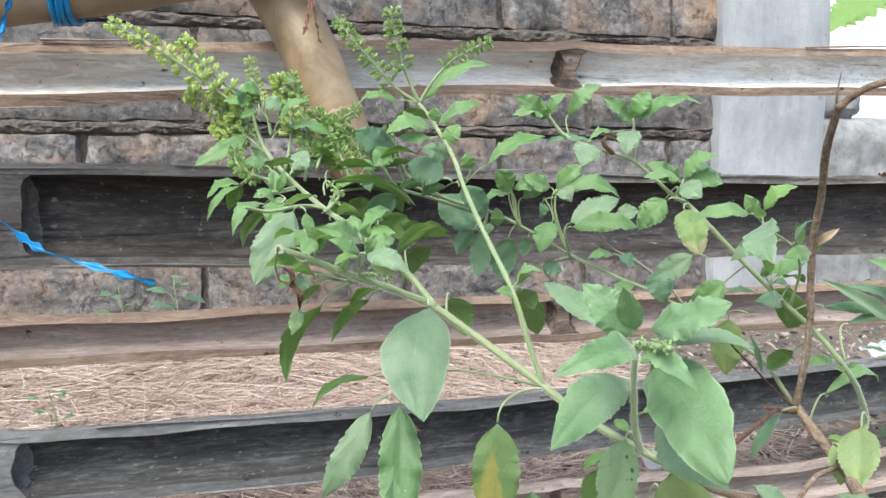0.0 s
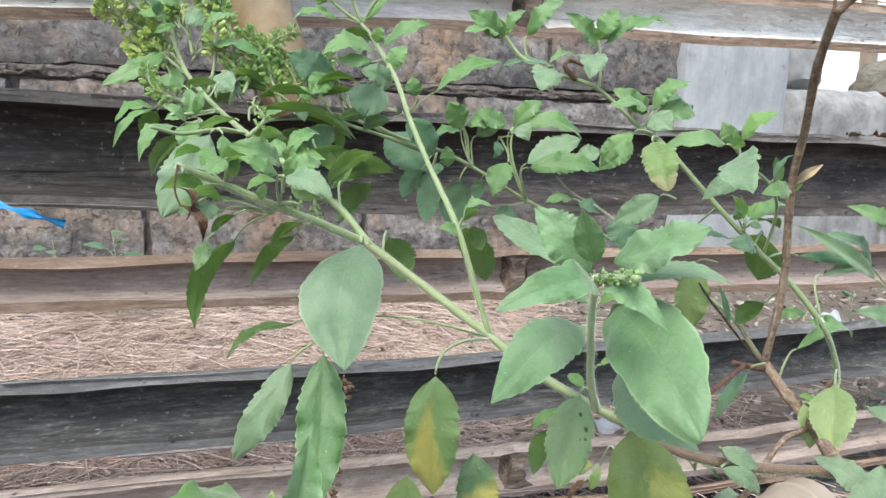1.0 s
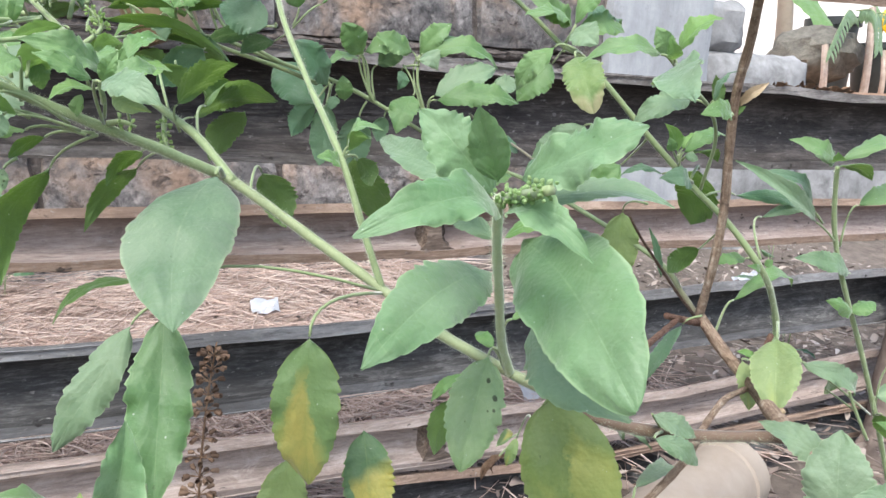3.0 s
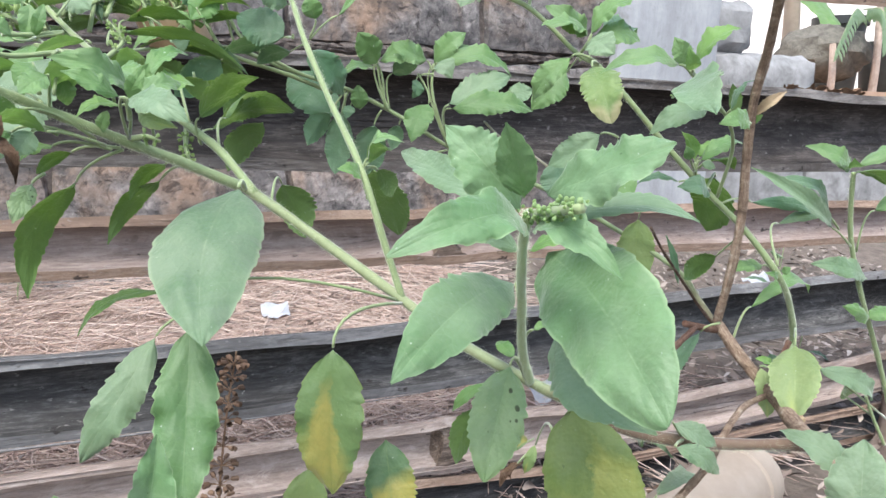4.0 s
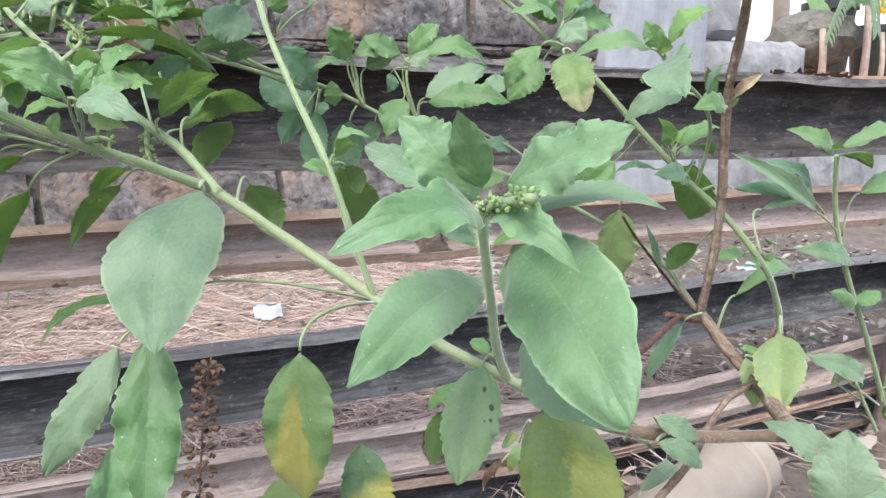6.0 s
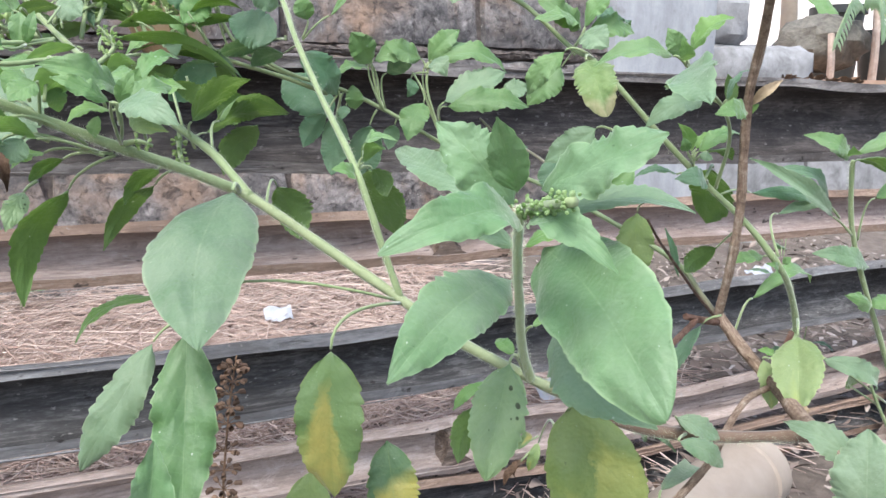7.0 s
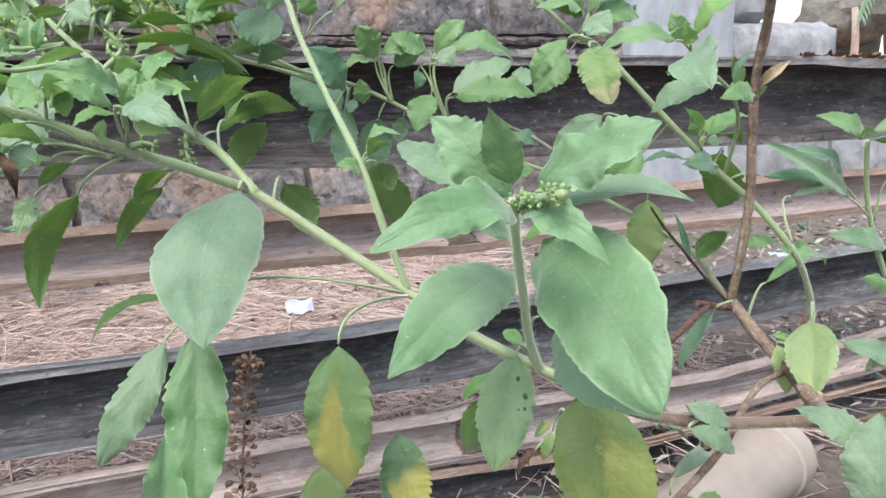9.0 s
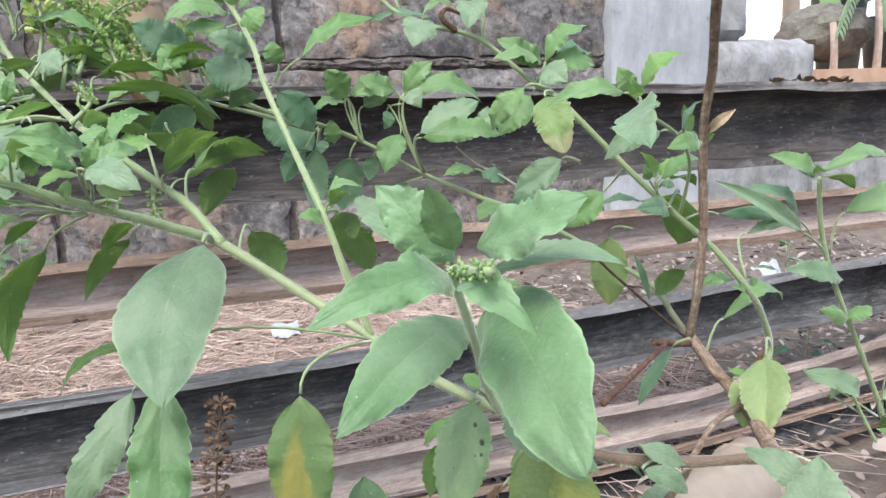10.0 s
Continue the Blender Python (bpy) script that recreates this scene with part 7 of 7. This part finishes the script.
# leaves of the right shoot
leaf(shoot, (0.3761, 0.281, 0.2775), (0.3567, 0.285, 0.2857), 0.0068, (-0.05, -0.94, 0.33), 0.12, 0.15, 'leaf', None, 0.03)
leaf(shoot, (0.377, 0.28, 0.2786), (0.4082, 0.276, 0.279), 0.0075, (-0.07, -0.5, 0.87), 0.12, 0.12, 'leaf', None, 0.03)
leaf(shoot, (0.3736, 0.278, 0.2788), (0.3692, 0.275, 0.282), 0.0044, (-0.34, -0.41, -0.85), 0.1, 0.2, 'young', None, 0.03)
leaf(shoot, (0.3761, 0.279, 0.2766), (0.3874, 0.274, 0.272), 0.0112, (0.41, 0.06, 0.91), 0.1, 0.15, 'under', None, 0.012)
leaf(shoot, (0.3774, 0.282, 0.2774), (0.3679, 0.283, 0.2803), 0.0056, (-0.07, -0.99, 0.12), 0.1, 0.12, 'leaf_grey', None, 0.03)
leaf(shoot, (0.3969, 0.284, 0.2347), (0.3705, 0.288, 0.2417), 0.0082, (-0.03, -0.91, 0.42), 0.1, 0.1, 'leaf_grey', (0.3928, 0.285, 0.2366), 0.03)
leaf(shoot, (0.4002, 0.284, 0.2184), (0.3802, 0.28, 0.2264), 0.0069, (0.31, -0.89, 0.33), 0.12, -0.2, 'leaf', (0.4035, 0.286, 0.2182), 0.03)
leaf(shoot, (0.4016, 0.284, 0.2183), (0.4111, 0.282, 0.2227), 0.0076, (-0.45, -0.27, 0.85), 0.12, -0.2, 'leaf', (0.4035, 0.286, 0.2182), 0.03)
leaf(shoot, (0.3959, 0.284, 0.2615), (0.4243, 0.28, 0.2665), 0.0115, (-0.22, -0.58, 0.79), 0.1, 0.12, 'leaf', (0.3904, 0.285, 0.2456), 0.03)
leaf(shoot, (0.3888, 0.293, 0.196), (0.4155, 0.288, 0.1803), 0.0089, (0.01, -0.95, 0.31), 0.12, 0.12, 'leaf_grey', (0.4297, 0.289, 0.1693), 0.03)
leaf(shoot, (0.407, 0.295, 0.1817), (0.4314, 0.3, 0.1791), 0.0094, (-0.18, 0.97, 0.17), 0.08, 0.1, 'under', (0.4217, 0.29, 0.1714), 0.012)
leaf(shoot, (0.4308, 0.285, 0.1926), (0.4421, 0.28, 0.208), 0.0094, (-0.82, -0.08, 0.57), 0.1, 0.12, 'leaf', (0.4325, 0.289, 0.1728), 0.03)
leaf(shoot, (0.4301, 0.288, 0.1775), (0.4523, 0.284, 0.176), 0.0107, (-0.05, -0.6, 0.8), 0.1, 0.1, 'leaf_grey', (0.4312, 0.289, 0.1704), 0.03)
leaf(shoot, (0.431, 0.285, 0.1708), (0.4344, 0.283, 0.1595), 0.0102, (0.95, 0.21, 0.24), 0.05, 0.1, 'under', (0.4334, 0.289, 0.1687), 0.012)
leaf(shoot, (0.3786, 0.29, 0.2595), (0.3529, 0.295, 0.2731), 0.0057, (0.03, -0.92, 0.39), 0.12, 0.1, 'leaf_dark', (0.3832, 0.288, 0.2542), 0.03)
leaf(shoot, (0.4072, 0.26, 0.1727), (0.3812, 0.255, 0.1883), 0.0062, (0.27, -0.95, 0.15), 0.1, 0.1, 'leaf', None, 0.03)
stem('side_shoot', [(0.4274, 0.287, 0.1588), (0.4202, 0.289, 0.172), (0.4155, 0.29, 0.1813)], (0.00075, 0.00061), 'stem', 0, '')
leaf(woody, (0.2919, 0.205, 0.2104), (0.2838, 0.222, 0.2183), 0.0077, (-0.52, -0.55, 0.65), 0.15, 0.12, 'leaf_dust', (0.288, 0.2, 0.2095), 0.03)
leaf(woody, (0.2808, 0.196, 0.2031), (0.2864, 0.202, 0.2246), 0.0144, (-0.83, -0.45, 0.34), 0.08, 0.12, 'leaf_dust', (0.2913, 0.2, 0.1902), 0.02)
leaf(woody, (0.2894, 0.185, 0.2126), (0.2747, 0.19, 0.2168), 0.0075, (-0.07, -0.76, 0.65), 0.1, 0.12, 'leaf_dust', (0.3063, 0.19, 0.2045), 0.02)
leaf(main, (0.2614, 0.3, 0.1817), (0.2575, 0.3, 0.1719), 0.0041, (-0.68, -0.69, 0.27), 0.15, 0.2, 'yellow2', (0.2497, 0.272, 0.2013), 0.02)
leaf(main, (0.2546, 0.3, 0.1759), (0.248, 0.3, 0.1684), 0.0029, (-0.64, -0.52, 0.57), 0.2, 0.3, 'drybrown', (0.2615, 0.3, 0.1806), 0.02)
leaf(main, (0.2572, 0.3, 0.1763), (0.2527, 0.3, 0.1697), 0.0031, (-0.81, -0.2, 0.55), 0.2, 0.3, 'drybrown', (0.2615, 0.3, 0.1806), 0.02)
spike(main, [(0.243, 0.264, 0.2243), (0.2486, 0.262, 0.219), (0.2532, 0.26, 0.2144)], 2, 0.35, 'drycalyx', 0.1, '')
# dry flower stalk
spike(low, [(0.1612, 0.36, 0.0681), (0.161, 0.357, 0.1201), (0.1604, 0.354, 0.1499), (0.164, 0.352, 0.1853), (0.1681, 0.35, 0.2102)], 16, 1.5, 'drycalyx', 0.1, 'dead brown flower stalk with open calyces')


# ---- small things ----
def ribbon(name, label, pts, width, mat, category, seed=1, twist=5.0):
    """A flat twisted strip of plastic twine."""
    n = 10 * len(pts)
    line = smooth_line(pts, n)
    tang = np.gradient(line, axis=0)
    v, f = [], []
    for i in range(n):
        t = tang[i] / np.linalg.norm(tang[i])
        a = np.cross(t, (0, 1, 0.2))
        a /= np.linalg.norm(a)
        b = np.cross(t, a)
        g = seed + twist * i / n + 0.5 * math.sin(i * 0.7)
        o = math.cos(g) * a + math.sin(g) * b
        p = np.cross(t, o)
        w = width * (0.8 + 0.35 * math.sin(i * 1.3 + seed))
        for x, h in ((-1, 0), (-0.3, 0.25), (0.4, -0.15), (1, 0.1)):
            v.append(line[i] + o * x * w + p * h * w)
    for i in range(n - 1):
        for k in range(3):
            f.append((i * 4 + k, i * 4 + k + 1, i * 4 + k + 5, i * 4 + k + 4))
    ob = new(name, mesh_of(name, v, f, M[mat]))
    return tagged(ob, label, category)


ribbon("twine_tail", "loose end of blue plastic twine hanging by the fence", [(-0.10, 0.47, 0.36), (-0.075, 0.49, 0.325), (-0.04, 0.5, 0.296), (-0.021, 0.5, 0.280), (0.006, 0.49, 0.271), (0.042, 0.49, 0.258)], 0.0026, "twine", "twine", 1, 9)
ribbon("twine_strand", "blue plastic twine running up from the pole", [(-0.026, 0.45, 0.38), (-0.019, 0.45, 0.395), (-0.013, 0.45, 0.412), (0.0, 0.455, 0.45)], 0.0018, "twine", "twine", 2, 4)


def binding():
    """Twine wound round the crossing pole."""
    s = Soup()
    for k in range(4):
        c = Vector((0.002 + 0.0032 * k, 0.4703, 0.4213 + 0.0002 * k))
        ring = []
        for j in range(25):
            w = 2 * math.pi * j / 24
            ring.append((c.x + 0.0012 * math.sin(w * 2 + k), c.y + 0.0175 * math.cos(w), c.z + 0.0176 * math.sin(w)))
        s.add(*tube(np.array(ring), 0.0015, 6, cap=False))
    tagged(new("twine_binding", s.mesh("twine_binding", [M["twine"]])), "blue twine wound round the old bamboo pole", "twine")


binding()
ribbon("bark_strip", "reddish-brown fibre strip hanging on the pole", [(0.133, 0.470, 0.45), (0.136, 0.464, 0.424), (0.134, 0.458, 0.41), (0.131, 0.455, 0.401)], 0.0016, "strap", "strip", 3, 1.0)
ribbon("bark_strip", "reddish-brown fibre strip hanging on the pole", [(0.137, 0.470, 0.45), (0.138, 0.463, 0.424), (0.1385, 0.457, 0.41), (0.140, 0.453, 0.397)], 0.0016, "strap", "strip", 1, 1.0)


def weed(at, blades, size, seed):
    ob = thing("weed", "small green weed growing at the foot of the wall", "weed", at, group="weeds by the wall")
    r = random.Random(seed)
    base = Vector(at)
    st = stem("weed_stem", [tuple(base), tuple(base + Vector((0.005, 0, size * 2))), tuple(base + Vector((0.0, -0.01, 0.03 + size * 3.6)))], (0.0008, 0.0005), "stem", 0, "", ob)
    for i in range(blades):
        h = 0.03 + size * 3.6 * i / blades
        a = i * 2.4 + r.uniform(-0.4, 0.4)
        b = base + Vector((0.012 * math.cos(a), 0.012 * math.sin(a), h))
        t = b + Vector((math.cos(a), math.sin(a), r.uniform(-0.35, 0.3))) * size * r.uniform(0.7, 1.2)
        leaf(st, tuple(b), tuple(t), size * 0.55, (0.2, -0.4, 0.9), 0.12, 0.15, "leaf_dark", tuple(base + Vector((0, 0, h - 0.012))), 0.02, "", "weed_leaf")


weed((-0.02, 1.17, 0.03), 12, 0.030, 3)
weed((-0.10, 1.19, 0.03), 8, 0.026, 11)
weed((-0.14, 0.95, 0.0), 6, 0.012, 5)
weed((1.02, 0.86, 0.0), 7, 0.04, 7)
weed((0.78, 0.62, 0.0), 7, 0.022, 9)

n_scrap = Nodes("white_scrap")
n_scrap.set(Base_Color=n_scrap.ramp(n_scrap.noise(n_scrap.world_coords(), 60, 4, 0.6), (0.3, (0.28, 0.29, 0.33)), (0.7, (0.46, 0.47, 0.50))), Roughness=0.5)
M["scrap"] = n_scrap.mat


def scrap(at, size, seed):
    """A crumpled scrap of white plastic."""
    r = random.Random(seed)
    v, f = [], []
    for i in range(7):
        for j in range(7):
            x, y = (i / 6 - 0.5) * size, (j / 6 - 0.5) * size * 0.8
            z = 0.35 * size * noise.noise(Vector((x * 60 + seed, y * 60, seed))) + 0.5 * (y + x * 0.3)
            v.append((at[0] + x, at[1] + y + r.uniform(-1, 1) * size * 0.04, at[2] + z))
    for i in range(6):
        for j in range(6):
            if (i, j) in ((0, 0), (5, 5), (0, 5)) and seed % 2:
                continue
            f.append((i * 7 + j, i * 7 + j + 1, i * 7 + j + 8, i * 7 + j + 7))
    tagged(new("plastic_scrap", mesh_of("plastic_scrap", v, f, M["scrap"])), "crumpled white plastic scrap lying on the straw", "litter", "scraps on the ground")


scrap((0.297, 1.025, 0.030), 0.036, 3)
scrap((0.489, 0.656, 0.030), 0.022, 4)
scrap((0.095, 0.641, 0.028), 0.018, 5)
scrap((1.10, 0.96, 0.020), 0.05, 6)
scrap((0.94, 0.80, 0.020), 0.035, 7)
scrap((0.02, 0.80, 0.030), 0.02, 8)
flakes("pale_chips", "pale chips and torn scraps on bare soil", "litter", 1500, (0.42, 1.5, 0.55, 1.2), (0.003, 0.012), "chips", 21, 0.014)


# ---- seen past the pillar ----
def husk_pot():
    ob = thing("husk_planter", "round grey-brown husk planter with hanging roots", "planter", (2.42, 2.0, 0.40))
    s = Soup()
    v, f = [], []
    c = Vector((2.45, 2.0, 0.53))
    for i in range(13):
        th = math.pi * i / 12
        for j in range(20):
            ph = 2 * math.pi * j / 20
            d = Vector((math.sin(th) * math.cos(ph), math.sin(th) * math.sin(ph), math.cos(th)))
            r = 1 + 0.18 * noise.fractal(d * 2.4, 0.8, 2, 4)
            v.append(c + Vector((d.x * 0.17 * r, d.y * 0.14 * r, d.z * 0.10 * r)))
    for i in range(12):
        for j in range(20):
            f.append((i * 20 + j, (i + 1) * 20 + j, (i + 1) * 20 + (j + 1) % 20, i * 20 + (j + 1) % 20))
    part("husk", mesh_of("husk", v, f, M["husk"]), ob)
    for k, (x, z, r) in enumerate(((2.32, 0.46, 0.013), (2.53, 0.60, 0.014), (2.62, 0.46, 0.010))):
        line = smooth_line([(x + 0.012, 1.87, z + 0.09), (x, 1.85, 0.45 + 0.4 * (z - 0.45)), (x + 0.012, 1.86, 0.385)], 14)
        part("root", mesh_of("root", *tube(line, np.linspace(r * 0.8, r * 1.0, 14), 8), M["root"]), ob)


M["husk"] = plain_mat("planter_husk", (0.055, 0.05, 0.043), (0.19, 0.175, 0.15), 40, 0.9, 1.0, 0.2, 0.01)
M["root"] = plain_mat("pink_root", (0.26, 0.19, 0.155), (0.5, 0.4, 0.34), 50, 0.8, 0.6)
M["black_pot"] = plain_mat("black_pot", (0.012, 0.014, 0.014), (0.03, 0.034, 0.034), 20, 0.45, 0.1)
M["yellow_petal"] = plain_mat("yellow_petal", (0.75, 0.40, 0.01), (0.85, 0.52, 0.02), 30, 0.5, 0.1)
husk_pot()


def black_pot(x, y, z, r, h):
    ob = thing("plant_pot", "black plastic plant pot", "pot", (x, y, z))
    prof = ((0.72, 0.0), (0.75, 0.02), (0.95, 0.9), (1.06, 0.9), (1.06, 1.0), (0.95, 1.0), (0.9, 0.85))
    v = [(x + r * a * math.cos(2 * math.pi * j / 24), y + r * a * math.sin(2 * math.pi * j / 24), z + h * b) for a, b in prof for j in range(24)]
    f = [(i * 24 + j, i * 24 + (j + 1) % 24, (i + 1) * 24 + (j + 1) % 24, (i + 1) * 24 + j) for i in range(len(prof) - 1) for j in range(24)]
    part("pot_body", mesh_of("pot_body", v, f, M["black_pot"]), ob)


black_pot(3.02, 2.40, 0.40, 0.11, 0.34)
black_pot(3.42, 2.45, 0.40, 0.13, 0.26)


def fern():
    ob = thing("fern", "pale green fern fronds over the planter", "fern", (2.45, 1.98, 0.62))
    for k, (a, b, c) in enumerate((((2.5, 1.9, 0.66), (2.38, 1.84, 0.66), (2.29, 1.82, 0.53)), ((2.52, 1.9, 0.68), (2.62, 1.84, 0.66), (2.70, 1.82, 0.56)), ((2.5, 1.9, 0.68), (2.46, 1.8, 0.66), (2.44, 1.76, 0.55)))):
        line = smooth_line([a, b, c], 18)
        fr = stem("frond", [a, b, c], (0.003, 0.001), "stem", 0, "", ob)
        for i in range(2, 18):
            for sgn in (-1, 1):
                p = line[i]
                t = p + np.array((0.02 * sgn, -0.01, -0.045))
                leaf(fr, tuple(p), tuple(t), 0.014, (0, -0.9, 0.4), 0.1, 0.1, "leaf_grey", None, 0.0, "", "leaflet")


fern()


def banana():
    ob = thing("banana_plant", "young banana plant with a torn drooping leaf", "plant", (3.0, 2.7, 0.40))
    # pale trunk, coloured and placed to stand for a beige post behind the planter
    st = part("trunk", mesh_of("trunk", *tube(smooth_line([(3.07, 2.7, 0.40), (3.06, 2.7, 0.8), (3.0, 2.7, 1.15)], 12), np.linspace(0.045, 0.03, 12), 12), M["culm_pale"]), ob)
    v, f, uv = blade((2.97, 2.7, 1.15), (2.46, 2.62, 0.90), 0.17, (-0.15, -0.75, 0.64), 0.10, 0.1, 0.03, 60, 4, 13, 0.75)
    part("banana_leaf", mesh_of("banana_leaf", v, f, M["young"], True, uv), st, "torn fringed banana leaf")
    leaf(st, (3.0, 2.7, 1.1), (3.35, 2.4, 0.75), 0.16, (0.2, -0.7, 0.68), 0.12, 0.1, "leaf", None, 0.03, "", "banana_leaf")
    leaf(st, (2.98, 2.68, 0.9), (2.80, 2.2, 0.50), 0.10, (-0.3, -0.7, 0.6), 0.15, 0.1, "leaf", None, 0.03, "", "banana_leaf")
    return ob


plant_banana = banana()
flower = part("flower_stalk", mesh_of("flower_stalk", *tube(smooth_line([(2.80, 2.1, 0.68), (2.77, 2.0, 0.76), (2.74, 1.95, 0.72)], 8), 0.004, 6), M["stem"]), plant_banana)
for k in range(5):
    a = k * 1.256
    v, f, uv = blade((2.74, 1.95, 0.72), (2.74 + 0.018 * math.cos(a), 1.95 + 0.018 * math.sin(a), 0.62), 0.035, (math.cos(a), math.sin(a), 0.2), 0.2, 0.1, 0.01, 12, 3)
    part("petal", mesh_of("petal", v, f, M["yellow_petal"], True, uv), flower)


def bark_flake(at, size, seed):
    """A curled dry flake lying on the rail's upper rim."""
    r = random.Random(seed)
    v, f = [], []
    a = r.uniform(-0.5, 0.5)
    for i in range(7):
        q = i / 6 - 0.5
        w = size * 0.3 * (1 - 3 * q * q) * r.uniform(0.8, 1.2)
        for k in (-1, 0, 1):
            v.append((at[0] + size * q * math.cos(a) - k * w * math.sin(a), at[1] + size * q * math.sin(a) + k * w * math.cos(a), at[2] + size * (0.5 * q * q + 0.22 * abs(k) * r.uniform(0.5, 1.2))))
    f = [(i * 3 + k, i * 3 + k + 1, i * 3 + k + 4, i * 3 + k + 3) for i in range(6) for k in range(2)]
    tagged(new("bark_flake", mesh_of("bark_flake", v, f, M["drybrown"])), "curled dry brown flake on the rail's rim", "litter", "flakes on the rail")


for k, (x, s) in enumerate(((0.618, 0.016), (0.634, 0.012), (0.655, 0.022), (0.668, 0.014), (0.69, 0.018), (0.705, 0.012))):
    bark_flake((x, 0.523 + 0.002 * (k % 3), 0.3175 - 0.012 * (x - 0.6)), s, k)
